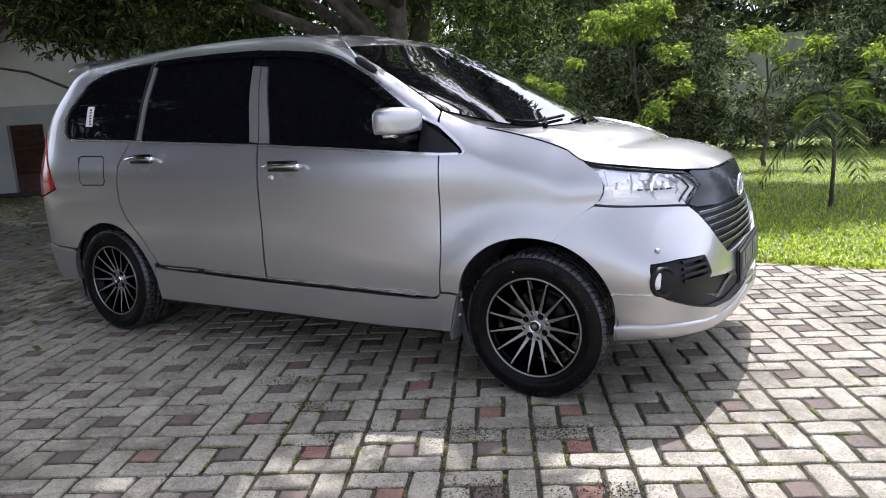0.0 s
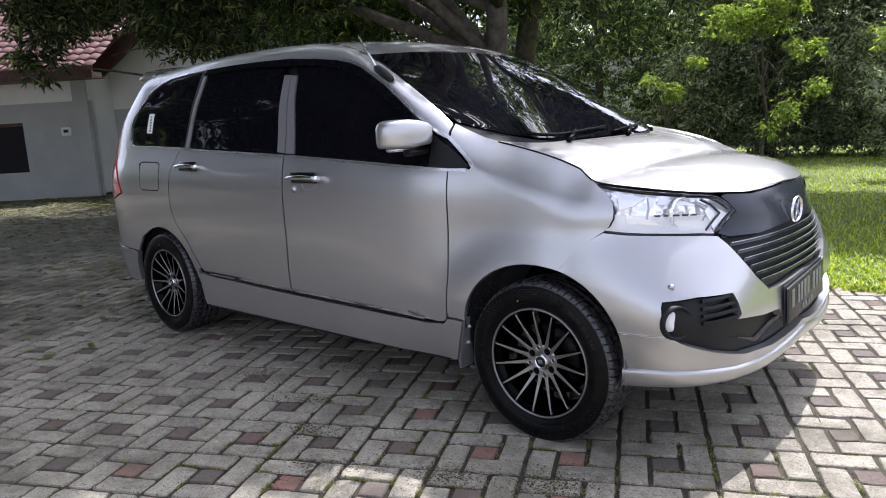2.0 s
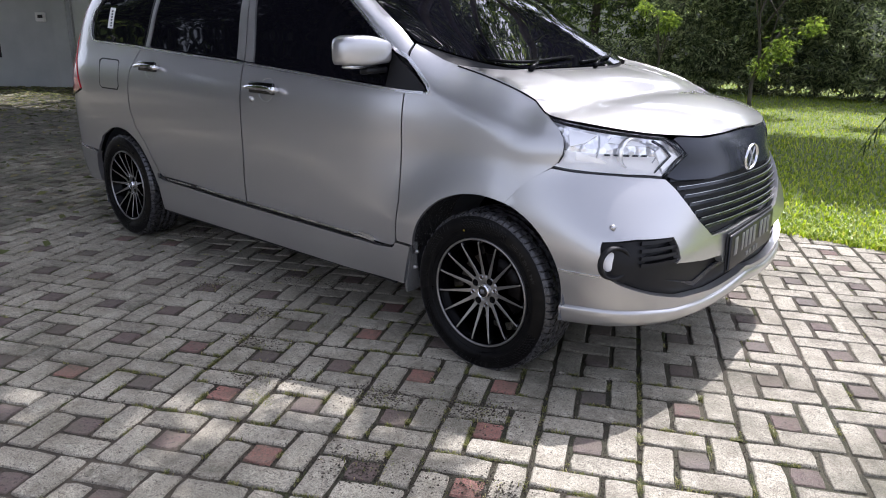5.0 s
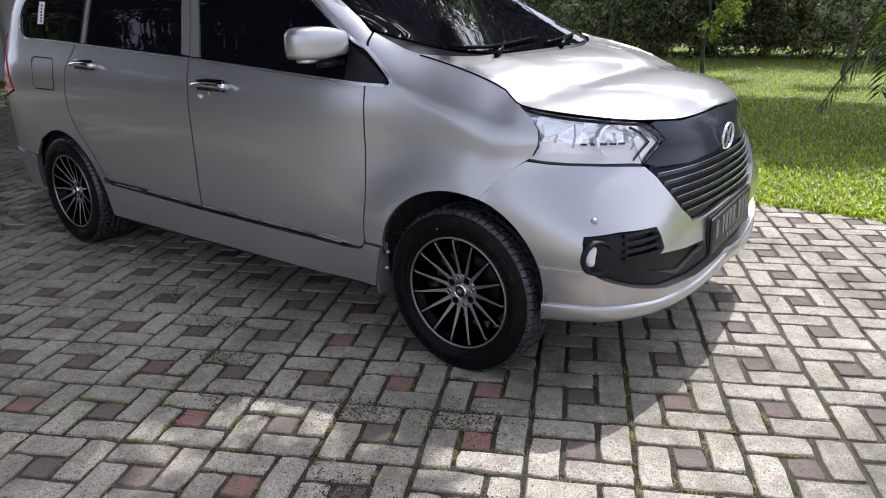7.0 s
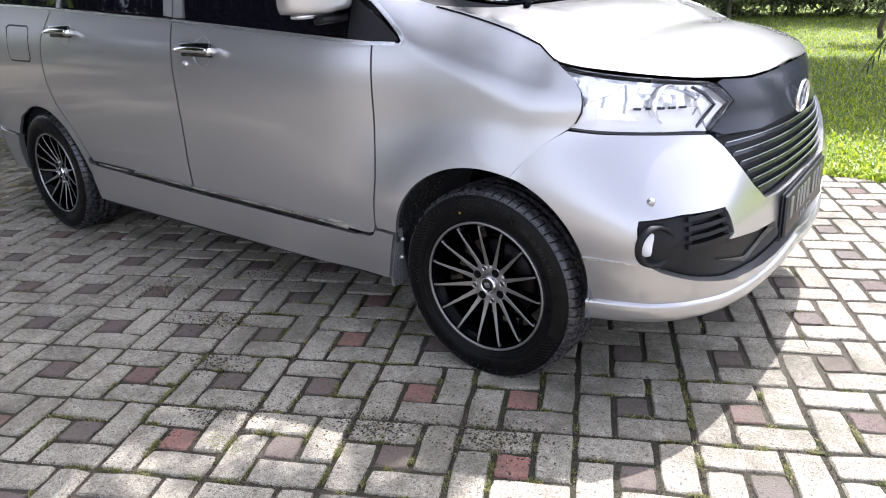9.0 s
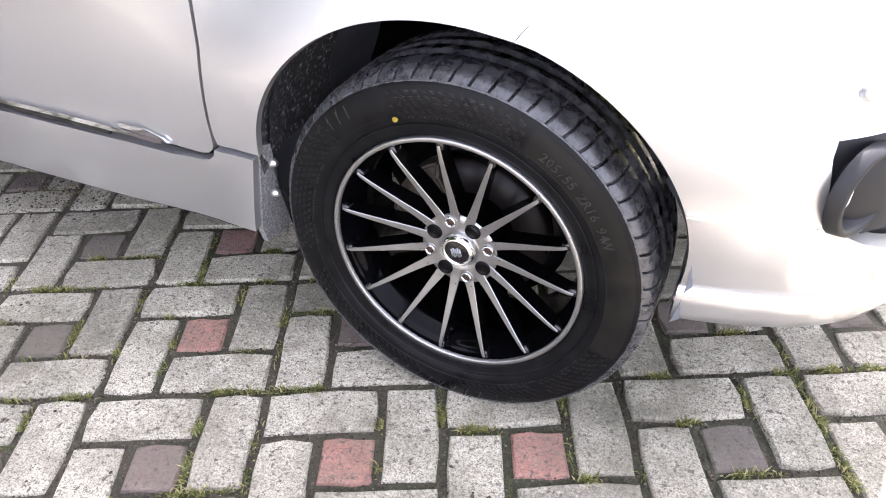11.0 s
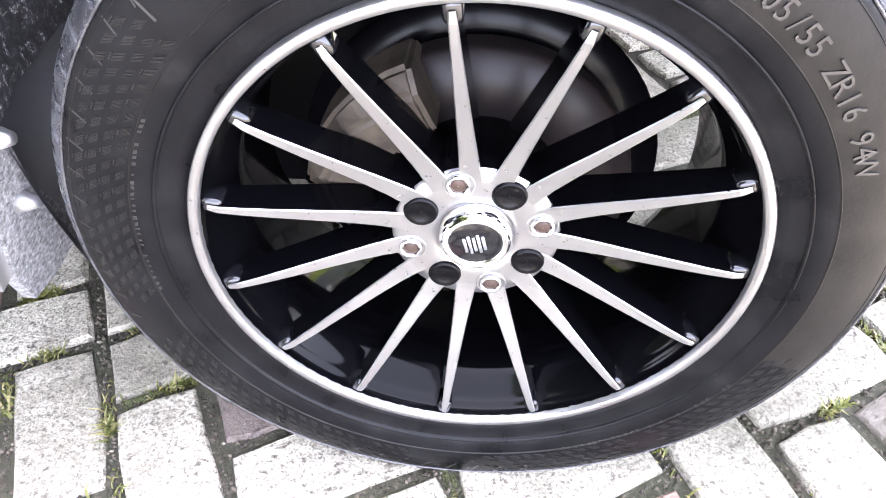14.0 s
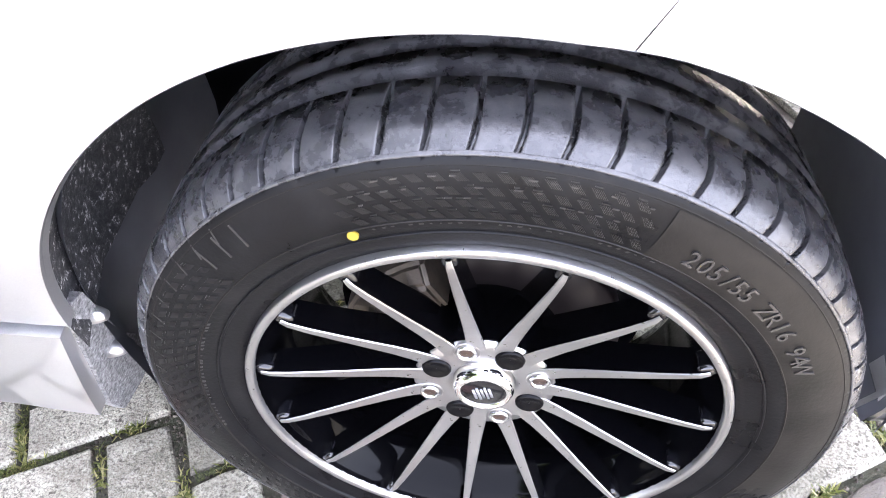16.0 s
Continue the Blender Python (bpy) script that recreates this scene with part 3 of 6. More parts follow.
def build_car():
    car = tagged(new("minivan"), "silver compact family minivan parked on paving blocks", "car")
    # ---- large shell ----
    def inner_shell(u, z):
        n = skin_normal(u, z)
        return Vector(skin(u, z)) - n * .035
    verts, faces = [], []
    us = [XR - LR + (XC + LF - XR + LR) * i / 90 for i in range(91)]
    for side in (1, -1):
        base = len(verts)
        zs = [.30 + .05 * j for j in range(26)]
        for u in us:
            for z in zs:
                ze = lerp_table(EDGE_Z, min(max(u, -3.2), .42)) - .03
                if u > -.42:
                    ze = lerp_table(BONNET, max(u, -.25)) - .05
                v = inner_shell(u, min(z, ze))
                verts.append((v.x, v.y * side, v.z))
        for i in range(90):
            for j in range(25):
                c = [base + i * 26 + j, base + (i + 1) * 26 + j, base + (i + 1) * 26 + j + 1, base + i * 26 + j + 1]
                mid = sum((Vector(verts[k]) for k in c), Vector()) / 4
                wheel = min(math.hypot(mid.x - .032, mid.z - .28), math.hypot(mid.x + 2.65, mid.z - .27))
                if wheel > .41:
                    faces.append(c if side > 0 else c[::-1])
    mesh_ob("inner_shell", verts, faces, PLASTIC, car, "black underside and inner structure", True)
    mesh_ob("floor_pan", [(x, y, z) for x in (-2.25, -.42) for y in (-.70, .70) for z in (.24, .30)],
            [(0, 4, 6, 2), (1, 3, 7, 5), (0, 2, 3, 1), (4, 5, 7, 6), (0, 1, 5, 4), (2, 6, 7, 3)], PLASTIC, car)
    patch("bonnet", bonnet_point, 46, 24, PAINT, car)
    patch("windscreen", screen_point, 14, 24, GLASS_DARK, car, "dark tinted windscreen")
    patch("cowl", cowl_point, 4, 24, PLASTIC, car, "black plastic cowl below the windscreen")
    patch("roof", roof_point, 36, 18, PAINT, car)
    # ---- flanks ----
    for mir in (False, True):
        def pan(name, o, m=PAINT, label="", **kw):
            return panel(name, o, m, kw.pop("parent", car), label, mirror=mir, **kw)
        front_arch = front_arch_line(75.15, 160, 44)
        pan("front_fender", [(-0.382, 0.992), (-0.270, 0.996), (-0.282, 1.018), (-0.334, 1.061), (-0.398, 1.112), (-0.412, 1.169)]
            + [(u, lerp_table(EDGE_Z, u)) for u in (-.36, -.28, -.2, -.1, -.02, .05, .11)]
            + [(0.161, 0.988), (0.184, 0.9775), (0.212, 0.9630), (0.251, 0.938), (0.292, 0.914), (0.318, 0.883), (0.325, 0.856), (0.323, 0.831), (0.309, 0.804), (0.289, 0.786), (0.259, 0.767), (0.210, 0.735), (0.168, 0.697)]
            + front_arch + [(-0.298, 0.411), (-0.340, 0.4135), (-0.366, 0.4120), (-0.380, 0.4125), (-0.3835, 0.430), (-0.3825, 0.460), (-0.3735, 0.575), (-0.3785, 0.689)], gap=.0006, grid=.02, eu=.06)
        ribbon("bonnet_gap", [(-.21 + .036 * k, lerp_table(BONNET, -.21 + .036 * k) - .002) for k in range(13)], .0042, PLUG, car, "dark gap between bonnet and fender", .0015, mir, .004)
        fd = pan("front_door", [(-1.397, 1.060), (-1.379, 0.945), (-1.380, 0.794), (-1.384, 0.667), (-1.394, 0.529), (-1.401, 0.390), (-0.956, 0.384), (-0.498, 0.382), (-0.450, 0.3815), (-0.425, 0.383), (-0.407, 0.388), (-0.395, 0.397), (-0.389, 0.409), (-0.387, 0.430), (-0.386, 0.460), (-0.377, 0.575), (-0.382, 0.689), (-0.385, 0.991)])
        rd = pan("rear_door", [(-2.386, 1.105), (-2.426, 1.047), (-2.467, 0.975), (-2.482, 0.858), (-2.481, 0.763), (-2.439, 0.672), (-2.339, 0.572), (-2.275, 0.491), (-2.230, 0.431), (-2.188, 0.404), (-1.695, 0.397), (-1.407, 0.391), (-1.400, 0.529), (-1.389, 0.667), (-1.385, 0.794), (-1.384, 0.945), (-1.402, 1.060)])
        rear_arch = [p for p in arc(-2.652, .265, .378, 10, 150)]
        pan("quarter_panel", [(-2.391, 1.105), (-2.611, 1.115), (-2.909, 1.125), (-3.002, 1.133), (-3.038, 1.171), (-3.052, 1.236), (-3.029, 1.291), (-2.971, 1.363), (-2.836, 1.447), (-2.765, 1.474), (-2.826, 1.562), (-3.009, 1.558), (-3.145, 1.533), (-3.256, 1.423), (-3.30, 1.28), (-3.345, 1.17), (-3.275, 1.106), (-3.218, 1.032), (-3.154, 0.956), (-3.084, 0.837), (-3.220, 0.796), (-3.34, .78), (-3.36, .66), (-3.36, .487), (-3.106, 0.480), (-2.973, 0.472)]
            + rear_arch[::-1] + [(-2.262, 0.422), (-2.234, 0.430), (-2.278, 0.491), (-2.343, 0.572), (-2.445, 0.672), (-2.486, 0.763), (-2.487, 0.858), (-2.472, 0.975), (-2.431, 1.047)])
        pan("fuel_flap", [(-2.849, 1.020), (-2.828, 1.027), (-2.632, 1.024), (-2.613, 1.013), (-2.599, 0.883), (-2.615, 0.866), (-2.810, 0.865), (-2.832, 0.879)], off=.0015, rim=.004, parent=car)
        ribbon("flap_joint", [(-2.853, 1.020), (-2.832, 1.031), (-2.632, 1.027), (-2.610, 1.015), (-2.595, 0.883), (-2.612, 0.863), (-2.810, 0.862), (-2.836, 0.879), (-2.853, 1.020)], .004, PLASTIC, car, "", .0008, mir, .001)
        pan("roof_side", [(-2.766, 1.478), (-2.645, 1.509), (-2.450, 1.522), (-2.281, 1.528), (-2.008, 1.529), (-1.732, 1.526), (-1.478, 1.514), (-1.276, 1.500), (-1.093, 1.475), (-1.007, 1.457), (-0.926, 1.428), (-0.762, 1.344), (-0.658, 1.274), (-0.558, 1.201), (-0.469, 1.137), (-0.407, 1.112), (-0.417, 1.169)]
            + [(u, lerp_table(EDGE_Z, u)) for u in (-.49, -.56, -.65, -.75, -.85, -.95, -1.05, -1.15, -1.28, -1.4, -1.6, -1.75, -2.0, -2.2, -2.45, -2.7)] + [(-2.826, 1.562)], gap=.0008, grid=.014)
        # ---- glass and trim ----
        pan("quarter_window", [(-3.045, 1.236), (-3.033, 1.173), (-2.999, 1.138), (-2.909, 1.130), (-2.611, 1.120), (-2.360, 1.111), (-2.343, 1.196), (-2.317, 1.345), (-2.295, 1.520), (-2.450, 1.517), (-2.645, 1.504), (-2.755, 1.472), (-2.835, 1.437), (-2.964, 1.355), (-3.022, 1.285)], GLASS_SIDE, "black tinted quarter window", off=-.004)
        pan("rear_door_window", [(-2.302, 1.109), (-2.275, 1.245), (-2.228, 1.521), (-2.008, 1.523), (-1.732, 1.520), (-1.508, 1.510), (-1.506, 1.447), (-1.474, 1.239), (-1.457, 1.071), (-1.875, 1.089)], GLASS_SIDE, "black tinted window", off=-.004, parent=rd)
        pan("front_door_window", [(-1.322, 1.063), (-1.348, 1.238), (-1.385, 1.436), (-1.448, 1.508), (-1.276, 1.493), (-1.093, 1.469), (-1.007, 1.451), (-0.926, 1.422), (-0.762, 1.338), (-0.658, 1.269), (-0.558, 1.195), (-0.488, 1.144), (-0.488, 1.012), (-0.729, 1.023), (-1.022, 1.042)], GLASS_SIDE, "black tinted window", off=-.004, parent=fd)
        pan("mirror_corner", [(-0.485, 1.142), (-0.431, 1.104), (-0.354, 1.058), (-0.296, 1.014), (-0.287, 1.000), (-0.383, 0.998), (-0.485, 1.008)], PLASTIC, "black corner behind the door mirror", off=-.001, parent=fd)
        pan("door_pillar_front", [(-1.325, 1.065), (-1.350, 1.238), (-1.387, 1.432), (-1.427, 1.435), (-1.406, 1.238), (-1.390, 1.066)], PAINT, "silver door pillar film", off=.001, parent=fd, gap=.001)
        pan("door_pillar_rear", [(-1.397, 1.068), (-1.411, 1.239), (-1.432, 1.437), (-1.488, 1.442), (-1.474, 1.239), (-1.458, 1.074)], PAINT, "silver door pillar film", off=.001, parent=rd, gap=.001)
        pan("window_pillar", [(-2.302, 1.106), (-2.275, 1.245), (-2.229, 1.524), (-2.256, 1.525), (-2.305, 1.245), (-2.337, 1.106)], PAINT, "", off=.002, parent=rd, gap=.001)
        pan("window_seal", [(-2.337, 1.108), (-2.306, 1.245), (-2.257, 1.523), (-2.293, 1.520), (-2.331, 1.245), (-2.359, 1.108)], PLASTIC, "", off=-.002, parent=car, gap=0)
        pan("rain_visor", [(-2.229, 1.524), (-2.252, 1.490), (-2.007, 1.497), (-1.731, 1.492), (-1.432, 1.474), (-1.433, 1.514), (-1.732, 1.524), (-2.008, 1.527)], GLASS_DARK, "smoked rain visor", off=.010, parent=rd, rim=.012)
        pan("rain_visor", [(-1.428, 1.511), (-1.427, 1.474), (-1.225, 1.459), (-1.055, 1.428), (-0.925, 1.383), (-0.775, 1.303), (-0.640, 1.208), (-0.563, 1.154), (-0.543, 1.190), (-0.658, 1.274), (-0.762, 1.344), (-0.926, 1.428), (-1.093, 1.475), (-1.277, 1.498)], GLASS_DARK, "smoked rain visor", off=.010, parent=fd, rim=.012)
        ribbon("chrome_waist_strip", [(-2.992, 1.129), (-2.899, 1.121), (-2.611, 1.112), (-2.345, 1.100), (-1.834, 1.076), (-1.405, 1.057)], .011, BRIGHT, rd, "", .005, mir)
        ribbon("chrome_waist_strip", [(-1.393, 1.057), (-1.071, 1.038), (-0.895, 1.027), (-0.592, 1.007), (-0.393, 0.993), (-0.297, 0.992)], .011, BRIGHT, fd, "", .005, mir)
        ribbon("chrome_window_strip", [(-0.281, 0.990), (-0.272, 1.000), (-0.287, 1.021), (-0.339, 1.065), (-0.402, 1.116), (-0.469, 1.149), (-0.558, 1.205), (-0.658, 1.278), (-0.763, 1.348), (-0.926, 1.432), (-1.007, 1.461), (-1.093, 1.479)], .011, BRIGHT, car, "", .004, mir)
        ribbon("chrome_window_strip", [(-2.992, 1.127), (-3.038, 1.166), (-3.054, 1.236), (-3.031, 1.293), (-2.971, 1.367), (-2.836, 1.452), (-2.756, 1.484), (-2.646, 1.512), (-2.450, 1.525)], .014, BRIGHT, car, "", .004, mir)
        # ---- sill ----
        sk = pan("side_skirt", [(-2.256, 0.407), (-2.188, 0.400), (-1.695, 0.390), (-1.407, 0.384), (-0.956, 0.378), (-0.498, 0.371), (-0.450, 0.3775), (-0.424, 0.379), (-0.4045, 0.3845), (-0.392, 0.394), (-0.3855, 0.4075), (-0.366, 0.4080), (-0.340, 0.4095), (-0.300, 0.407), (-0.330, 0.315), (-0.357, 0.232), (-0.682, 0.219), (-1.343, 0.221), (-1.978, 0.215), (-2.273, 0.213), (-2.269, 0.323)], PAINT, off=.007, rim=.02)
        pan("skirt_underside", [(-2.253, 0.220), (-2.253, 0.195), (-0.42, 0.209), (-0.42, 0.237)], PLASTIC, "", off=-.004, parent=sk)
        pan("decal_strip", [(-2.198, 0.420), (-1.837, 0.420), (-1.878, 0.400), (-2.173, 0.404)], BLACK_GLOSS, "black strip with worn silver lettering", off=.005, rim=.004, gap=0, parent=rd)
        for k in range(9):
            pan("print_bar", [(-2.147 + .028 * k, 0.414), (-2.127 + .028 * k, 0.414), (-2.127 + .028 * k, 0.406), (-2.147 + .028 * k, 0.406)], BRIGHT, "", off=.0065, rim=.001, gap=0, parent=rd)
        ribbon("chrome_sill_strip", [(-1.837, 0.415), (-1.695, 0.410), (-1.410, 0.406)], .008, CHROME, rd, "", .006, mir)
        ribbon("chrome_sill_strip", [(-1.397, 0.406), (-1.075, 0.401), (-0.780, 0.397), (-0.604, 0.391), (-0.519, 0.386)], .010, CHROME, fd, "", .006, mir)
        pan("sill_strip_tip", [(-.610, .409), (-.547, .408), (-.512, .397), (-.500, .3885), (-.56, .3945), (-.61, .401)], CHROME, "chrome tip of the sill strip", off=.006, rim=.004, gap=0, parent=fd)
        ribbon("dark_sill_strip", [(-1.878, 0.403), (-1.695, 0.399), (-1.410, 0.394)], .008, BLACK_GLOSS, rd, "", .005, mir)
        ribbon("dark_sill_strip", [(-1.397, 0.394), (-0.976, 0.389), (-0.643, 0.382)], .008, BLACK_GLOSS, fd, "", .005, mir)
        # ---- handles ----
        for (u, z, w), door in (((-1.206, 0.951, .235), fd), ((-2.254, 0.996, .235), rd)):
            pan("handle_bowl", [(u + .02 + .055 * math.cos(a / 12 * 2 * math.pi), z + .052 * math.sin(a / 12 * 2 * math.pi)) for a in range(12)], PAINT, "", off=.0015, rim=.002, curve=True, parent=door, gap=0, step=.01, crown=-.022)
            n = skin_normal(u, z)
            c = Vector(skin(u, z)) + n * .028
            sy = -1 if mir else 1
            handle = [c + Vector((w * (k / 8 - .5), 0, .004 * math.sin(math.pi * k / 8))) + n * (.012 * math.sin(math.pi * k / 8)) for k in range(9)]
            v, fc = tube([(p.x, p.y * sy, p.z) for p in handle], [.008, .010, .0105, .0105, .0105, .0105, .0105, .010, .008], 10)
            h = mesh_ob("door_handle", v, fc, CHROME, door, "chrome pull handle", True)
            # black bar that stands in for the shadow behind the handle
            b = box_bm((w * .80, .012, .050), pose(c.x - .006, (c.y + .020) * sy, c.z + .002), .005)
            part("handle_shadow_bar", b, BLACK_GLOSS, door, "")
            v, fc = tube([(c.x + w * .5 - .016, (c.y + .03) * sy, c.z), (c.x + w * .5 - .012, (c.y - .012) * sy, c.z)], .014, 10)
            mesh_ob("handle_end", v, fc, CHROME, door, "", True)
        if not mir:
            k = Vector(skin(-1.289, 0.904))
            v, fc = tube([(k.x, k.y + .01, k.z), (k.x, k.y - .007, k.z)], .014, 14)
            mesh_ob("key_lock", v, fc, STEEL, fd, "round key lock", True)
            st = pan("window_sticker", [(-2.815, 1.315), (-2.75, 1.312), (-2.76, 1.198), (-2.827, 1.20)], WHITE, "white paper sticker with a dark printed line", off=-.002, rim=.001, gap=0)
            for j in range(6):
                pan("print_bar", [(-2.793, 1.209 + .016 * j), (-2.773, 1.209 + .016 * j), (-2.773, 1.209 + .009 + .016 * j), (-2.793, 1.209 + .009 + .016 * j)], PLASTIC, "", off=-.0012, rim=.0005, gap=0, parent=st)
        # ---- lamps ----
        lamp_o = [(0.194, 0.968), (0.252, 0.935), (0.292, 0.911), (0.319, 0.879), (0.326, 0.854), (0.325, 0.829), (0.309, 0.802), (0.291, 0.789), (0.367, 0.781), (0.501, 0.774), (0.648, 0.767), (0.705, 0.761), (0.746, 0.783), (0.787, 0.812), (0.824, 0.826), (0.795, 0.849), (0.759, 0.871), (0.714, 0.890), (0.635, 0.898), (0.520, 0.911), (0.422, 0.922), (0.313, 0.936), (0.240, 0.949)]
        hl = pan("headlamp", lamp_o, REFLECT, "clear headlamp with chrome reflectors", off=-.028, rim=.02, gap=.003)
        lens = pan("lamp_lens", lamp_o, LENS, "clear lamp cover", off=.001, rim=.003, gap=.0035, parent=hl)
        lens.visible_shadow = False
        # white shelf added to catch the sun and brighten the lamp
        low = [(.296, .792), (.33, .788), (.367, .785), (.43, .781), (.501, .778), (.57, .774), (.648, .771), (.700, .766)]
        verts, faces = [], []
        for u, z in low:
            for dep, up in ((-.004, 0), (-.018, .022), (-.0265, .058)):
                p = Vector(skin(u, z + up)) + skin_normal(u, z + up) * dep
                verts.append((p.x, p.y * (-1 if mir else 1), p.z))
        faces = [(3 * i + j, 3 * i + j + 1, 3 * i + j + 4, 3 * i + j + 3) for i in range(len(low) - 1) for j in range(2)]
        mesh_ob("lamp_fill_shelf", verts, faces, LAMP_WHITE, hl, "", True)
        for line in ([(.445, .905), (.452, .86), (.44, .80)], [(.53, .898), (.60, .887), (.655, .868), (.70, .838), (.66, .80)], [(.36, .925), (.385, .87), (.37, .80)], [(.72, .872), (.765, .832), (.715, .785)]):
            ribbon("lamp_divider", line, .005, SLAT_EDGE, hl, "", -.022, mir, .006)
        ribbon("lamp_edge", [(0.193, 0.965), (0.252, 0.933), (0.293, 0.909), (0.318, 0.879), (0.325, 0.854), (0.324, 0.829), (0.309, 0.803), (0.293, 0.790), (0.367, 0.782), (0.501, 0.775), (0.647, 0.768), (0.703, 0.763)], .006, BLACK_GLOSS, hl, "", -.010, mir, .02)
        for line in ([(.715, .882), (.770, .858), (.808, .827), (.765, .802), (.718, .772)], [(.655, .882), (.700, .862), (.742, .828), (.700, .800), (.668, .778)]):
            ribbon("lamp_chevron", line, .0045, GRILLE, hl, "dark arrow line at the lamp's tip", -.006, mir, .010)
        for k in range(5):
            ribbon("lamp_dash", [(.470 + .036 * k, .836 - .001 * k), (.492 + .036 * k, .835 - .001 * k)], .007, GRILLE, hl, "", -.012, mir, .008)
        for cu, cz, r in ((0.592, 0.836, .048),):
            n, c = skin_normal(cu, cz), Vector(skin(cu, cz))
            ax = Vector((1, -.25, -.02)).normalized()
            rot = Vector((0, -1, 0)).rotation_difference(ax).to_matrix().to_4x4()
            v, fc = revolve([(-.042, .004), (-.040, r * .45), (-.028, r * .8), (-.006, r), (-.006, r + .006), (-.03, r + .004)], 24)
            pts = [Matrix.Translation(c - ax * .018) @ rot @ Vector(q) for q in v]
            mesh_ob("reflector_bowl", [(p.x, p.y * (-1 if mir else 1), p.z) for p in pts], fc, REFLECT, hl, "", True)
            v, fc = tube([c - ax * .055, c - ax * .022], [.010, .007], 8)
            mesh_ob("bulb", [(p.x, p.y * (-1 if mir else 1), p.z) for p in (Vector(q) for q in v)], fc, WHITE, hl, "", True)
        for k, o in enumerate(([(0.480, 0.881), (0.640, 0.867), (0.625, 0.881), (0.495, 0.901)], [(0.368, 0.810), (0.507, 0.798), (0.463, 0.818), (0.368, 0.845)], [(0.711, 0.781), (0.790, 0.823), (0.702, 0.860), (0.675, 0.844)], [(0.328, 0.918), (0.436, 0.902), (0.397, 0.876), (0.345, 0.861)])):
            pan("lamp_facet", o, LAMP_FACET, "", off=-.024 + .004 * k, rim=.02, parent=hl, gap=0)
        pan("tail_lamp", [(-3.35, 1.165), (-3.42, 1.24), (-3.50, 1.25), (-3.62, 1.20), (-3.62, .88), (-3.50, .81), (-3.30, .79), (-3.220, 0.801), (-3.089, 0.839), (-3.158, 0.958), (-3.219, 1.030), (-3.278, 1.104)], RED_LENS, "red tail lamp", off=.006, rim=.02)
        pan("pillar_rear", [(-3.35, 1.175), (-3.305, 1.285), (-3.238, 1.428), (-3.159, 1.533), (-3.30, 1.51), (-3.50, 1.26), (-3.42, 1.245)], PAINT, off=.001)
        # ---- wheel arch liner and flap ----
        sy = -1 if mir else 1
        for cx, cz, r, front in ((.032, .290, .400, True), (-2.652, .265, .40, False)):
            verts, faces = [], []
            a0, a1, n = (-3.5, 204, 50) if front else (0, 196, 40)
            ys = (-.772, -.745, -.68, -.60, -.50, -.40, -.33)
            for i in range(n + 1):
                d = a0 + (a1 - a0) * i / n
                a = radians(d)
                for y in ys if d > -4 else [-.56 - d * .002 + (.23 + d * .002) * k / 6 for k in range(7)]:
                    rr = r + .012 + .004 * math.sin(i * 1.4)
                    if y < -.76:
                        rr = front_arch_r(a) + .006 if front else r - .012
                    elif y < -.7:
                        rr = min(rr, (front_arch_r(a) if front else r) + .030)
                    verts.append((cx + rr * math.cos(a), y * sy, cz + rr * math.sin(a)))
            m = len(ys)
            for i in range(n):
                for j in range(m - 1):
                    faces.append((m * i + j, m * i + j + 1, m * i + j + m + 1, m * i + j + m))
            # the arch's inner wall, darker than the liner: its shade is in the colour
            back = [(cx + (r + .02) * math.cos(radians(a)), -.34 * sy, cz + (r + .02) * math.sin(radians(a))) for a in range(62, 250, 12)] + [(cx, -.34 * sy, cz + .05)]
            mesh_ob("liner_shade_back", back, [(k, k + 1, len(back) - 1) for k in range(len(back) - 2)], PLUG, car, "inner wall of the wheel arch, its deep shade painted near-black")
            mesh_ob("wheel_arch_liner", verts, faces, LINER, car, "dark wheel arch liner with bluish haze painted into its colour", True)
        # dark closing piece behind the bumper's end, down to the lip
        verts, faces = [], []
        for i in range(9):
            z = .264 + .236 * i / 8
            a = math.asin((z - .29) / .345)
            x, y = .032 + front_arch_r(a) * math.cos(a), skin(.370, z)[1]
            x = min(x, .360 + .05 * max(0, z - .345))
            for dx, dy in ((.002, -.009 if z < .333 else .003), (.001, .02), (.000, .06), (.000, .15), (.000, .25), (.001, .37)):
                verts.append((x + dx, (y + dy) * sy, z))
        faces = [(6 * i + j, 6 * i + j + 1, 6 * i + j + 7, 6 * i + j + 6) for i in range(8) for j in range(5)]
        mesh_ob("bumper_end_liner", verts, faces, LINER, car, "black liner behind the bumper end", True)
        # arch lips
        for name2, o in (("arch_lip", front_arch_line(-4, 160, 90)), ("arch_lip", arc(-2.652, .265, .378, 12, 150, 30))):
            verts, faces = [], []
            for p in o:
                a = Vector(skin(p[0], p[1]))
                for d in (0, .002, .005):
                    verts.append((a.x, (a.y + d) * sy, a.z + (0 if d < .004 else .002)))
            for i in range(len(o) - 1):
                for j in range(2):
                    faces.append((3 * i + j, 3 * i + j + 1, 3 * i + j + 4, 3 * i + j + 3))
            mesh_ob(name2, verts, faces, PAINT, car, "", True)
        # guard behind the front wheel and flap behind the rear wheel
        def guard(name, cx, pts, label):
            verts, faces = [], []
            for (x, z, w) in pts:
                for k in range(7):
                    y = -.800 + w * k / 6
                    verts.append((cx + x - (.055 * min(1, k / 2) if cx == 0 else 0) + .008 * math.sin(k * 1.3 + z * 9), y * sy, z))
            for i in range(len(pts) - 1):
                for k in range(6):
                    q = (7 * i + k, 7 * i + k + 1, 7 * i + k + 8, 7 * i + k + 7)
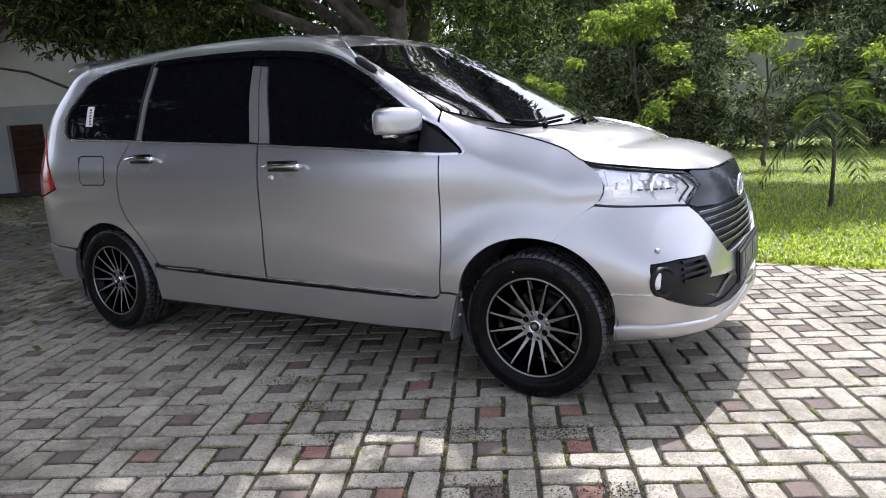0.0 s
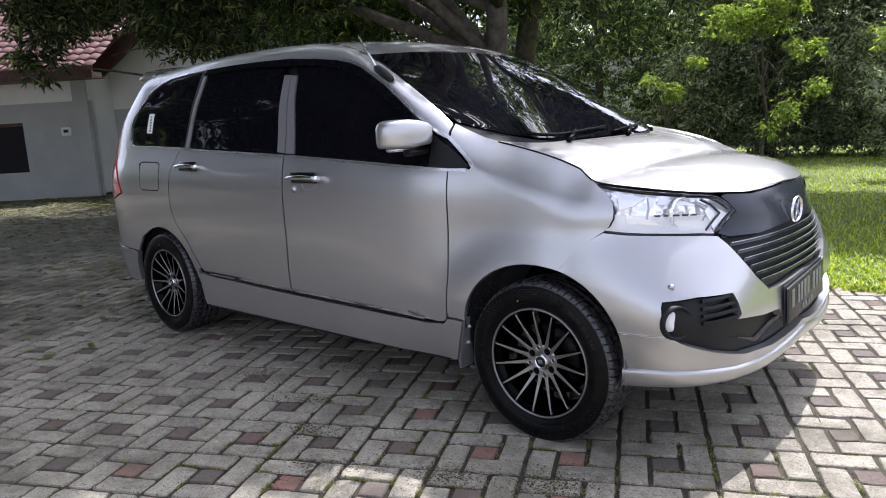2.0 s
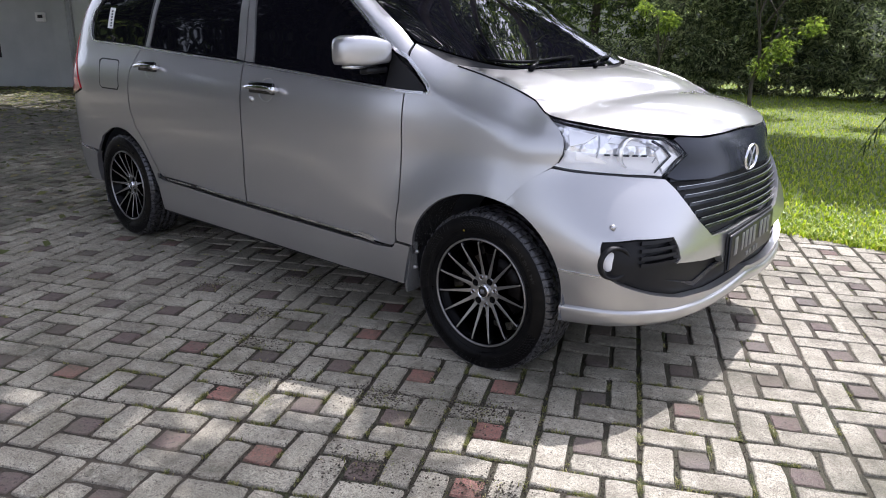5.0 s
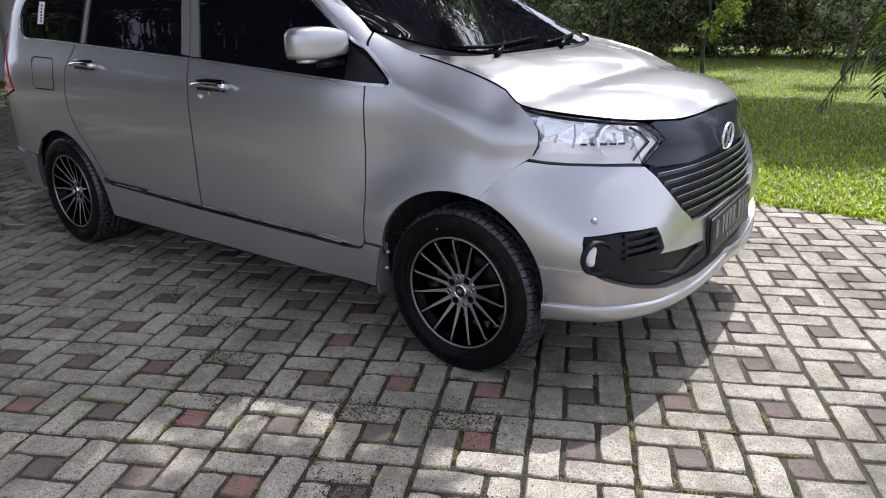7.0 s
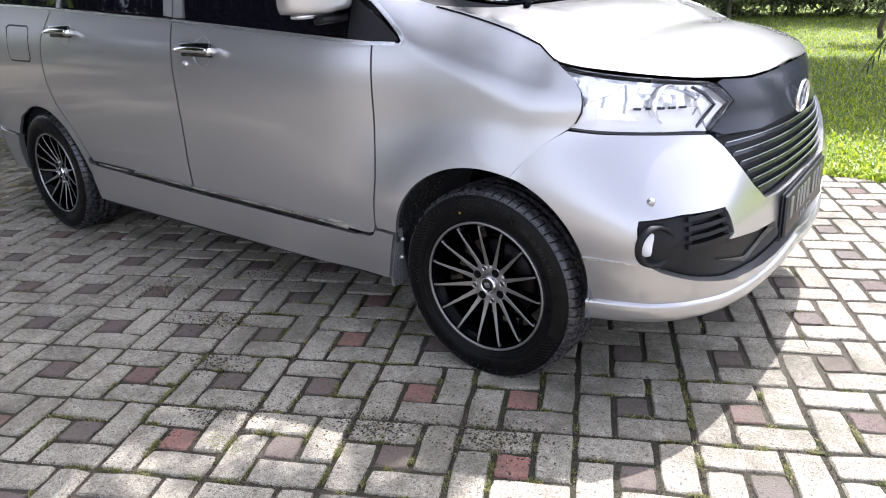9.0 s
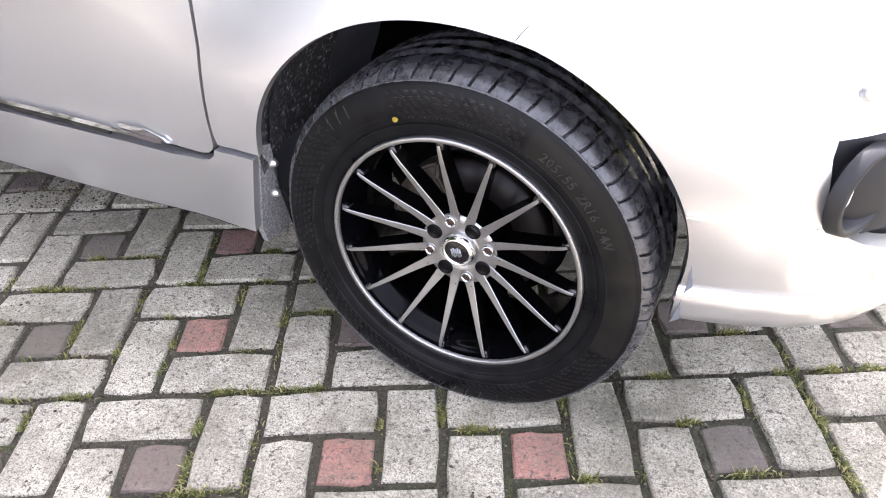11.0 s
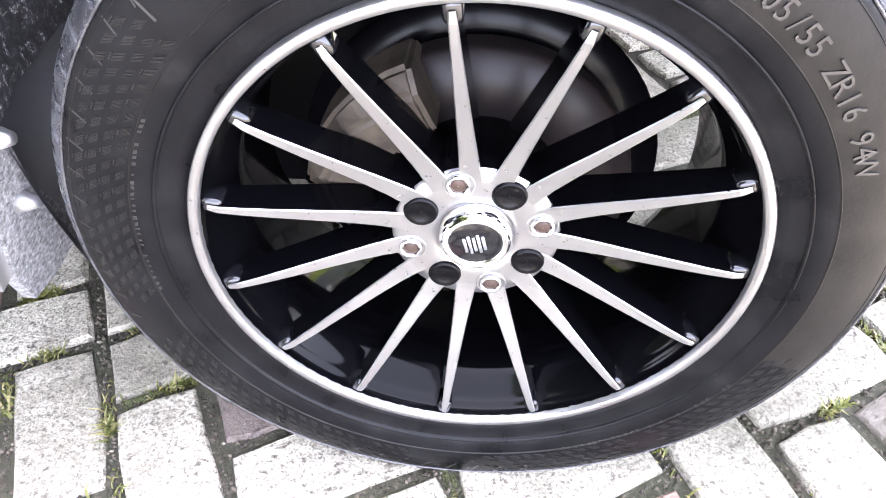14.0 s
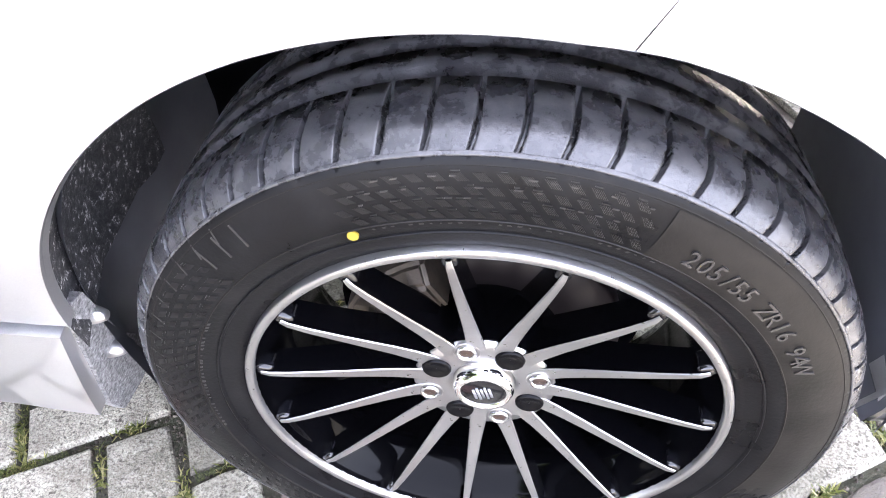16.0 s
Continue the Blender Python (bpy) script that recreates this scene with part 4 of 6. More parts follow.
                    faces.append(q)
            ob = mesh_ob(name, verts, faces, LINER, car, label, True)
            sd = ob.modifiers.new("thick", "SOLIDIFY")
            sd.thickness = .006
            return ob
        verts, faces = [], []
        for i in range(17):
            a = radians(100 + 66 * i / 16)
            for k in range(9):
                rr = front_arch_r(a) + (.002 if k == 0 else .006 + .030 * min(1, k / 4)) + .003 * math.sin(k * 2.1 + i * 1.7) * (k > 1)
                y0 = skin(.032 + rr * math.cos(a), .29 + rr * math.sin(a))[1] + .002
                verts.append((.032 + rr * math.cos(a), (y0 + .032 * k) * sy, .29 + rr * math.sin(a)))
        faces = [(9 * i + k, 9 * i + k + 1, 9 * i + k + 10, 9 * i + k + 9) for i in range(16) for k in range(8)]
        g = mesh_ob("splash_guard", verts, faces, GUARD, car, "black dusty splash guard behind the front wheel", True)
        guard("mud_flap", -2.652, [(-.305, .40, .22), (-.315, .32, .22), (-.318, .22, .22), (-.322, .14, .22)], "black rubber mud flap")
        # the forward-facing end cap of the skirt
        cap = [(-0.801, 0.409), (-0.793, 0.422), (-0.779, 0.419), (-0.765, 0.381), (-0.739, 0.308), (-0.668, 0.202), (-0.719, 0.184), (-0.753, 0.184), (-0.773, 0.228), (-0.789, 0.334)]
        bm = bmesh.new()
        bm.faces.new([bm.verts.new((-.299 + .333 * (z - .408) + .1 * (y + .79), y * sy, z)) for y, z in cap])
        r_ = bmesh.ops.extrude_face_region(bm, geom=bm.faces[:])
        bmesh.ops.translate(bm, vec=(-.012, 0, 0), verts=[v for v in r_["geom"] if isinstance(v, bmesh.types.BMVert)])
        bmesh.ops.recalc_face_normals(bm, faces=bm.faces)
        part("skirt_end", bm, SKIRT_END, sk, "dusty grey skirt end plate", False)
        for x, y, z in ((-.311, -.769, .375), (-.330, -.756, .304)):
            v, fc = tube([(x - .004, y * sy, z), (x + .006, y * sy, z), (x + .014, y * sy, z)], [.010, .008, .005], 10)
            mesh_ob("screw", v, fc, STEEL, g, "steel screw", True)
        build_mirror(car, mir)
    build_front(car)
    build_rear(car)
    # ---- antenna and wipers ----
    foot = [Vector(skin(u, lerp_table(EDGE_Z, u) - .020)) + skin_normal(u, lerp_table(EDGE_Z, u) - .020) * .006 for u in (-.855, -.84, -.80, -.75, -.735)]
    v, fc = tube(foot, [.009, .017, .019, .017, .009], 10)
    an = mesh_ob("antenna", v, fc, PLASTIC, car, "thin roof antenna on a black base", True)
    v, fc = tube([foot[1], foot[1].lerp(Vector((-.990, -.624, 1.572)), .3), (-.990, -.624, 1.572)], [.0065, .0042, .0036], 6)
    mesh_ob("rod", v, fc, BRIGHT, an, "", True)
    for y0, y1 in ((-.52, .05), (.04, .46)):
        pts = []
        for k in range(9):
            b = (y0 + (y1 - y0) * k / 8) / 1.32 + .5
            p = Vector(screen_point(.012 + .05 * (k / 8), b))
            pts.append(p + Vector((.006, 0, .010)))
        v, fc = tube(pts, [.007] * 9, 6)
        wp = mesh_ob("wiper", v, fc, PLUG, car, "black windscreen wiper", True)
        a = pts[4]
        v, fc = tube([a + Vector((0, 0, .01)), a + Vector((.05, -.10, -.010)), a + Vector((.075, -.17, -.026))], [.006, .008, .012], 6)
        mesh_ob("wiper_arm", v, fc, PLUG, wp, "", True)
    # ---- wheels ----
    w0 = build_wheel(car)
    for cx, cy, cz, turn, roll in ((.030, -.700, .290, 1.1, 0), (-2.657, -.716, .296, 0, 9), (.030, .700, .290, 180, 4), (-2.657, .716, .296, 180, 15)):
        m = pose(cx, cy, cz, -.55 if turn == 1.1 else 0, roll, turn)
        if w0.matrix_basis == Matrix.Identity(4):
            w0.matrix_basis = m
        else:
            copy_thing(w0, m)
    return car


def build_mirror(car, mir):
    sy = -1 if mir else 1
    bm = bmesh.new()
    bmesh.ops.create_uvsphere(bm, u_segments=24, v_segments=16, radius=1)
    for v in bm.verts:
        p = [math.copysign(abs(c) ** .48, c) for c in v.co]
        x, y, z = p[0] * .062, p[1] * .108, p[2] * .062
        if x < 0:
            x *= .6
        z = max(z, -.047) * (1 - .22 * max(0, p[1]))
        x += -.22 * (y + .1) * -1 * .25
        v.co = (-.535 + x + .35 * (y) * .45 - (.10 if mir else 0), (-.848 + y + (.045 if mir else 0)) * sy, 1.136 + z - (.02 if mir else 0))
    if mir:
        bmesh.ops.reverse_faces(bm, faces=bm.faces)
    mr = part("door_mirror", bm, PAINT, car, "silver door mirror with a clear lower lens")
    b = box_bm((.05, .165, .014), pose(-.532, -.848 * sy, 1.082, 0, 0, 9 * sy), .005)
    part("mirror_lens", b, BRIGHT, mr, "clear strip lens")
    b = box_bm((.045, .14, .022), pose(-.51, -.79 * sy, 1.066, 0, -10 * sy, 6 * sy), .008)
    part("mirror_foot", b, PLASTIC, mr, "black mirror foot")


FOG = mat("fog_lamp_glass", (.80, .80, .82), .12, 0, Coat_Weight=1.0)


def build_front(car):
    def both(o):
        """The outline of a half (from the middle line's top to its bottom) closed over the middle."""
        return o + [(2 * UC - u, z) for u, z in reversed(o)]
    bumper_top = [(UC, .560), (1.077, 0.547), (0.967, 0.549), (0.947, 0.561), (0.877, 0.608), (0.801, 0.679), (0.751, 0.726), (0.711, 0.755), (0.649, 0.761), (0.502, 0.770), (0.368, 0.776), (0.288, 0.783), (0.2585, 0.7672), (0.2098, 0.7362), (0.1678, 0.6986)]
    arch_f = front_arch_line(75.1, 2, 36)
    body_low = [(0.374, 0.276), (0.491, 0.290), (0.648, 0.299), (0.750, 0.291), (0.938, 0.283), (UC, .308)]
    hole = [(0.494, 0.573), (0.599, 0.584), (0.735, 0.579), (0.753, 0.550), (0.762, 0.527), (0.769, 0.505), (0.751, 0.492), (0.907, 0.471), (1.053, 0.464), (1.086, 0.432), (UC, .444)]
    hole_low = [(UC, .366), (1.283, 0.353), (1.000, 0.344), (0.793, 0.361), (0.716, 0.382), (0.657, 0.399), (0.602, 0.419), (0.554, 0.437), (0.524, 0.454), (0.505, 0.470), (0.495, 0.510), (0.491, 0.554)]
    # upper bumper skin and the lip below, which meet beside the intake
    for mir in (False, True):
        o = bumper_top + arch_f + body_low + hole_low + hole
        panel("front_bumper", o, PAINT, car, "" if mir else "silver front bumper", mirror=mir, gap=.0006, rim=.03, step=.025)
        ribbon("bumper_crease", [(0.357, 0.458), (0.421, 0.459), (0.497, 0.460)], .006, BRIGHT, car, "", .002, mir, .003)
        top = [(.366, .331), (.42, .336), (.492, .340), (.648, .340), (.780, .326), (.991, .320), (UC, .345)]
        low = [(.374, .266), (.42, .270), (.488, .277), (.647, .284), (.750, .280), (.938, .276), (UC, .300)]
        verts, faces = [], []
        for i in range(61):
            u = .366 + (UC - .366) * i / 60
            zt, zb = lerp_table(top, u), lerp_table(low, u)
            for f, d in ((0, -.004), (.03, .007), (.12, .011), (.35, .0125), (.65, .012), (.9, .010), (1.0, .004), (1.02, -.03)):
                z = zt + (zb - zt) * f
                p = Vector(skin(u, z)) + skin_normal(u, z) * d
                verts.append((p.x, p.y * (-1 if mir else 1), p.z))
        faces = [(8 * i + j, 8 * i + j + 1, 8 * i + j + 9, 8 * i + j + 8) for i in range(60) for j in range(7)]
        mesh_ob("front_lip", verts, faces, PAINT, car, "lip spoiler under the bumper", True)
    # dark intake behind the opening
    inta = panel("lower_intake", both([(UC, .50), (0.973, 0.495), (0.769, 0.586), (0.574, 0.596), (0.480, 0.584), (0.488, 0.454), (0.537, 0.427), (0.645, 0.385), (0.786, 0.350), (0.990, 0.330), (UC, .35)][:11]), PLASTIC, car, "black lower intake and fog lamp surround", off=-.05, rim=.01, gap=0)
    for mir in (False, True):
        panel("fog_surround", [(0.494, 0.571), (0.599, 0.582), (0.636, 0.581), (0.638, 0.507), (0.607, 0.445), (0.560, 0.437), (0.524, 0.455), (0.505, 0.470), (0.496, 0.510), (0.493, 0.554)], PLASTIC, inta, "", off=-.018, rim=.03, gap=0, mirror=mir)
        n, c = skin_normal(0.546, 0.506), Vector(skin(0.546, 0.506))
        ax = Vector((.86, -.51, 0)).normalized()
        rot = Vector((0, -1, 0)).rotation_difference(ax).to_matrix().to_4x4()
        for name2, prof, m2, lab in (("fog_bowl", [(-.034, .036), (-.008, .046), (-.002, .050), (-.004, .056), (-.02, .060)], PLASTIC, ""), ("fog_lamp", [(-.020, .0005), (-.0205, .018), (-.023, .030), (-.030, .037)], FOG, "round clear fog lamp")):
            v, fc = revolve(prof, 28)
            pts = [Matrix.Translation(c - ax * .004) @ rot @ Vector(q) for q in v]
            mesh_ob(name2, [(p.x, p.y * (-1 if mir else 1), p.z) for p in pts], fc, m2, inta, lab, True)
        for k in range(4):
            z = .572 - .024 * k
            panel("intake_fin", [(.62, z + .006), (.742 + .005 * k, z + .006), (.752 + .005 * k, z - .004), (.62, z - .006)], PLASTIC, inta, "", off=-.006, rim=.03, gap=0, mirror=mir)
        panel("intake_wing", [(0.743, 0.427), (0.905, 0.386), (1.058, 0.425), (UC, .455), (UC, .435), (1.047, 0.400), (0.918, 0.365)], GRILLE, inta, "silver intake wing", off=-.03, rim=.02, gap=0, mirror=mir)
    # grille
    gr = panel("grille", both([(UC, .884), (0.950, 0.877), (0.782, 0.888), (0.755, 0.883), (0.796, 0.855), (0.829, 0.828), (0.789, 0.808), (0.747, 0.780), (0.713, 0.759), (0.755, 0.722), (0.806, 0.676), (0.882, 0.605), (0.952, 0.559), (1.077, 0.555), (UC, .568)]), PLASTIC, car, "dark grey front grille with horizontal slats", off=-.03, rim=.01, gap=0)
    panel("grille_hood", both([(UC, .884), (0.950, 0.877), (0.782, 0.888), (0.756, 0.883), (0.796, 0.855), (0.829, 0.828), (0.789, 0.808), (0.750, 0.782), (0.720, 0.764), (0.767, 0.751), (0.957, 0.743), (UC, .762)]), GRILLE, gr, "dark grey grille hood", off=-.004, rim=.03, gap=0)
    for k in range(7):
        z = .752 - .0285 * k
        half = .724 + (.769 - z) * 1.06
        z2 = z
        ribbon("slat", [(half + (2 * UC - 2 * half) * i / 14, z2 - .012 * math.sin(math.pi * i / 14) * 0 + .002) for i in range(15)], .010, GRILLE, gr, "", -.010, False, .018)
        ribbon("slat_edge", [(half + .01 + (2 * UC - 2 * half - .02) * i / 14, z2 + .0075) for i in range(15)], .0022, SLAT_EDGE, gr, "", -.0085, False, .004)
    # emblem: a plain ring with a bar shape
    v, fc = revolve([(.000, .048), (.006, .050), (.008, .052), (.006, .054), (0, .056)], 32)
    c = Vector(skin(UC, .786))
    rot = Matrix.Translation(c + Vector((.004, 0, 0))) @ pose(0, 0, 0, 0, -8, 90)
    em = mesh_ob("emblem", [rot @ Vector((q[0] * 1.1, q[1], q[2] * .88)) for q in v], fc, BRIGHT, gr, "chrome oval emblem", True)
    for a in (35, -35):
        b = box_bm((.007, .006, .080), rot @ pose(.0, -.004, 0, 0, a, 0), .003)
        part("emblem_bar", b, SLAT_EDGE, em)
    for mir in (-1, 1):
        s = Vector(skin(0.526, 0.618))
        v, fc = tube([(s.x - .01, s.y * mir * -1 * -1, s.z), (s.x + .004, (s.y - .003) * mir * -1 * -1, s.z)], .010, 12)
        if mir == 1:
            mesh_ob("parking_sensor", v, fc, PAINT, car, "round parking sensor", True)
    # number plate
    m = Matrix.Translation((.722, -.015, .482)) @ pose(0, 0, 0, 0, -4, 90)
    pl = part("number_plate", box_bm((.43, .012, .135), m, .006), PLATE, car, "black number plate with pale characters")
    b = box_bm((.445, .006, .150), m @ pose(0, .008, 0), .003)
    part("plate_frame", b, PLASTIC, pl)
    x = -.185
    for w in (.030, 0, .022, .030, .030, .030, 0, .030, .030, .030):
        if w:
            part("print_bar", box_bm((w, .003, .068), m @ pose(x + w / 2, -.007, .018), .002), PLATE_INK, pl)
        x += (w or .018) + .010
    for x in (-.05, -.02, .02, .05):
        part("print_bar", box_bm((.02, .003, .018), m @ pose(x, -.007, -.044), .001), PLATE_INK, pl)


def build_rear(car):
    um = XR - LR
    def both(o):
        return o + [(2 * um - u, z) for u, z in reversed(o)]
    panel("tailgate", both([(um, 1.10), (-3.63, 1.10), (-3.63, .87), (-3.51, .80), (-3.37, .775), (-3.37, .49), (um, .49)]), PAINT, car)
    panel("rear_window", both([(um, 1.48), (-3.36, 1.46), (-3.52, 1.255), (-3.63, 1.21), (-3.63, 1.105), (um, 1.105)]), GLASS_DARK, car, "black tinted rear window", off=-.004)
    panel("rear_bumper", both([(um, .482), (-3.36, .480), (-3.1, .471), (-2.972, .463), (-2.99, .44), (-3.02, .36), (-3.03, .30), (-3.03, .27), (-3.3, .26), (um, .26)]), PAINT, car, "silver rear bumper", off=.006, rim=.03)
    ribbon("bumper_crease", [(-3.36, .482), (-3.15, .475), (-2.99, .468)], .008, BRIGHT, car, "", .008)
    verts, faces = [], []
    for i in range(19):
        s = i / 9 - 1
        y, bow = s * .56, .10 * (1 - s * s)
        for x, z in ((-2.98, 1.585), (-3.10 - bow * .6, 1.605), (-3.20 - bow, 1.575), (-3.19 - bow, 1.555), (-3.02, 1.53)):
            verts.append((x, y, z + .03 * (1 - s * s) - .02 * abs(s) ** 3))
    for i in range(18):
        for j in range(4):
            faces.append((5 * i + j, 5 * i + j + 1, 5 * i + j + 6, 5 * i + j + 5))
    faces += [(0, 1, 2, 3, 4), (94, 93, 92, 91, 90)]
    mesh_ob("roof_spoiler", verts, faces, PAINT, car, "silver roof spoiler", True)


NUT = mat("nut_chrome", (.50, .50, .51), .2, .95)
STUD = mat("rusty_stud", (.035, .020, .014), .55, .3)


def build_wheel(car):
    wh = new("wheel")
    wh.parent = car
    tagged(wh, "low profile tyre on a fifteen-spoke black and silver alloy rim")
    # ---- tyre ----
    N = 1320
    prof = [(-.088, .214), (-.096, .226), (-.1025, .250), (-.100, .272), (-.094, .290), (-.084, .302), (-.070, .3060),
            (-.040, .3070), (-.038, .300), (-.030, .300), (-.028, .3075), (-.004, .3080), (-.003, .300), (.005, .300), (.006, .3080), (.026, .3075), (.028, .3000), (.036, .300), (.038, .3070), (.052, .3066), (.066, .3060), (.076, .3045),
            (.084, .3010), (.089, .2965), (.093, .2915), (.0945, .2900), (.0965, .2865), (.0985, .280), (.1010, .270), (.1025, .258), (.1022, .246), (.1000, .236), (.0972, .230), (.0962, .2285), (.0945, .225), (.0925, .2165), (.0905, .2105), (.086, .2072)]
    def groove(i, j, ax, r):
        if 18 < j < 25 and i % 20 in (1, 2):
            r -= (.007, .007, .007, .0065, .005, .003)[j - 19]
            ax -= (0, 0, 0, .002, .003, .002)[j - 19]
        return ax, r
    v, fc = revolve(prof, N, wobble=groove)
    # the cuts sweep back in a curve as they come down the shoulder
    sweep = [0] * 19 + [-.02, -.05, -.15, -.35, -.65, -1.0] + [-1.2] * 13
    K = len(prof)
    v = [(x * math.cos(s) + z * math.sin(s), y, z * math.cos(s) - x * math.sin(s)) for (x, y, z), s in ((p, radians(sweep[q % K])) for q, p in enumerate(v))]
    flat = []
    for x, y, z in v:
        low = -.2935
        if z < low:
            y *= 1.0 + (low - z) * 1.2
            z = low
        flat.append((x, y, z))
    ty = mesh_ob("tyre", flat, fc, [RUBBER, TREAD], wh, "black tyre with worn dusty shoulder blocks", True)
    k = len(prof) - 1
    ty.data.polygons.foreach_set("use_smooth", [not (17 < q % k < 25 and (q // k) % 20 in (0, 1, 2)) for q in range(len(fc))])
    ty.data.polygons.foreach_set("material_index", [1 if 4 < q % k < 25 else 0 for q in range(len(fc))])
    # raised pattern on the upper sidewall
    verts, faces = [], []
    def slab(a0, a1, r0, r1, skew, up):
        base = len(verts)
        for a, r in ((a0, r0), (a1, r0), (a1 + skew, r1), (a0 + skew, r1)):
            for d in (up, -.001):
                ax = lerp_table([(.214, .086), (.2285, .0962), (.246, .1022), (.258, .1025), (.270, .101), (.280, .0985), (.29, .0945)], r) + d
                verts.append((r * math.cos(radians(a)), -ax, r * math.sin(radians(a))))
        faces.append((base, base + 2, base + 4, base + 6))
        for k in range(4):
            faces.append((base + 2 * k, base + 2 * k + 1, base + (2 * k + 3) % 8, base + (2 * k + 2) % 8))
    mk = random.Random(2)
    for k in range(17):
        a = 63.5 + k * 2.5
        for row in range(3):
            if mk.random() < .62:
                slab(a + row * .9, a + mk.uniform(.5, 1.1) + row * .9, .2625 + row * .0075, .2634 + row * .0075, -.1, .0006)
        if k % 2:
            slab(180 + a, 180 + a + .6, .266, .284, -2.0, .0005)
    for k in range(14):
        slab(128 + 5 * k, 128.3 + 5 * k, .274, .286, -.6, .0005)
        slab(215 + 6 * k, 215.3 + 6 * k, .272, .286, -.6, .0005)
    for k in range(3):
        slab(124 + 4.2 * k, 124.35 + 4.2 * k, .262, .281, 0, .0008)
    for k in range(30):
        for a0, pitch, r0, r1 in ((60, 1.5, .2398, .2420), (62, 1.2, .2348, .2366), (148, 1.3, .2405, .2432), (290, 1.4, .2425, .2455)):
            if mk.random() < .78:
                at = a0 + k * pitch + mk.uniform(-.15, .15)
                slab(at, at + mk.uniform(.25, .8), r0 + mk.uniform(0, .0006), r1 - mk.uniform(0, .0008), mk.uniform(-.2, .2), .0005)
    tagged(mesh_ob("sidewall_pattern", verts, faces, MARKING, ty, "fine raised sidewall pattern"), kind="stuff")
    verts, faces = [], []
    # hatched lozenges in four staggered rows, each row with a short bright edge
    for first, last in ((63.2, 105), (-52, -22), (133, 186), (198, 256), (272, 302)):
        a = first
        while a < last:
            for row in range(4):
                b, r0 = a + 1.45 * (row % 2) + .25 * row, .2470 + row * .0092
                for stripe in range(6):
                    slab(b + .27 * stripe, b + .27 * stripe + .13, r0, r0 + .0054, 1.1, .0005)
                if mk.random() < .55:
                    slab(b + 1.2, b + 1.2 + mk.uniform(.7, 1.3), r0 + .0066, r0 + .0073, 0, .0007)
            a += 2.9
    tagged(mesh_ob("diamond_pattern", verts, faces, PATTERN, ty, "faint raised diamond pattern"), kind="stuff")
    v, fc = revolve([(.0928, .2922), (.0952, .2912), (.0955, .2898), (.0938, .2893)], 160)
    mesh_ob("shoulder_ridge", v, fc, TREAD, ty, "", True)
    v, fc = revolve([(.0955, .2305), (.0985, .2298), (.0985, .2285), (.0955, .2275)], 128)
    mesh_ob("rim_guard", v, fc, RUBBER, ty, "", True)
    verts, faces = [], []
    for i in range(41):
        a = radians(62.4 - 84 * i / 40)
        for r, ax in ((.2440, .1022), (.256, .1031), (.268, .1019), (.278, .0998), (.2835, .0980)):
            verts.append((r * math.cos(a), -ax, r * math.sin(a)))
    faces = [(5 * i + j, 5 * i + j + 1, 5 * i + j + 6, 5 * i + j + 5) for i in range(40) for j in range(4)]
    mesh_ob("marking_band", verts, faces, RUBBER_WORN, ty, "smooth brownish band under the size marking", True)
    for r, ax in ((.2440, .1018), (.2846, .0966)):
        v, fc = revolve([(ax - .0012, r - .0012), (ax + .0008, r - .0003), (ax + .0008, r + .0003), (ax - .0012, r + .0012)], 160)
        mesh_ob("sidewall_ridge", v, fc, RUBBER_WORN, ty, "", True)
    # size marking, letter by letter round the sidewall
    a = 56.2
    for ch in "205/55 ZR16 94W":
        if ch == " ":
            a -= 2.2
            continue
        cu = bpy.data.curves.new("size_marking", "FONT")
        cu.body, cu.size, cu.extrude, cu.align_x, cu.align_y, cu.resolution_u = ch, .0190, .0008, "CENTER", "CENTER", 2
        tmp = bpy.data.objects.new("tmp", cu)
        scene.collection.objects.link(tmp)
        me = bpy.data.meshes.new_from_object(tmp.evaluated_get(bpy.context.evaluated_depsgraph_get()))
        bpy.data.objects.remove(tmp)
        th, r = radians(a), .2570
        c = Vector((r * math.cos(th), -.1032, r * math.sin(th)))
        up = Vector((math.cos(th), .03, math.sin(th))).normalized()
        side = Vector((math.sin(th), 0, -math.cos(th)))
        out = side.cross(up)
        m = Matrix((side, up, out)).transposed().to_4x4()
        m.translation = c
        me.transform(m)
        me.materials.clear()
        me.materials.append(MARKING)
        ob = new("size_marking", me)
        ob.parent = ty
        tagged(ob, "raised tyre size character")
        a -= 2.38 if ch != "/" else 2.1
    # yellow balance dot and red marks
    th, r = radians(107.6), .2395
    v, fc = tube([(r * math.cos(th), -.0990, r * math.sin(th)), (r * math.cos(th), -.1027, r * math.sin(th))], .0040, 16)
    mesh_ob("balance_dot", v, fc, YELLOW, ty, "yellow balance dot")
    # ---- rim ----
    v, fc = revolve([(.082, .1996), (.0932, .2000), (.0943, .2008), (.0950, .2034), (.0949, .2064), (.0938, .2077), (.082, .2082)], 160)
    mesh_ob("rim_lip", v, fc, MACHINED, wh, "machined silver rim lip", True)
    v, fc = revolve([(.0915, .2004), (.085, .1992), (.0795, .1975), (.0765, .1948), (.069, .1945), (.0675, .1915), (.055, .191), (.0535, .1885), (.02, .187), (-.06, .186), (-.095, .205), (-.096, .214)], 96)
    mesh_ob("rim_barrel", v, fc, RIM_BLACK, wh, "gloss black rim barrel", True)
    # spokes
    def face_at(r):
        return lerp_table([(.02, .062), (.05, .0625), (.08, .067), (.13, .079), (.17, .0885), (.20, .0940)], r)
    def half_at(r):
        return lerp_table([(.045, .0092), (.065, .0076), (.10, .0059), (.15, .0042), (.195, .0027)], r)
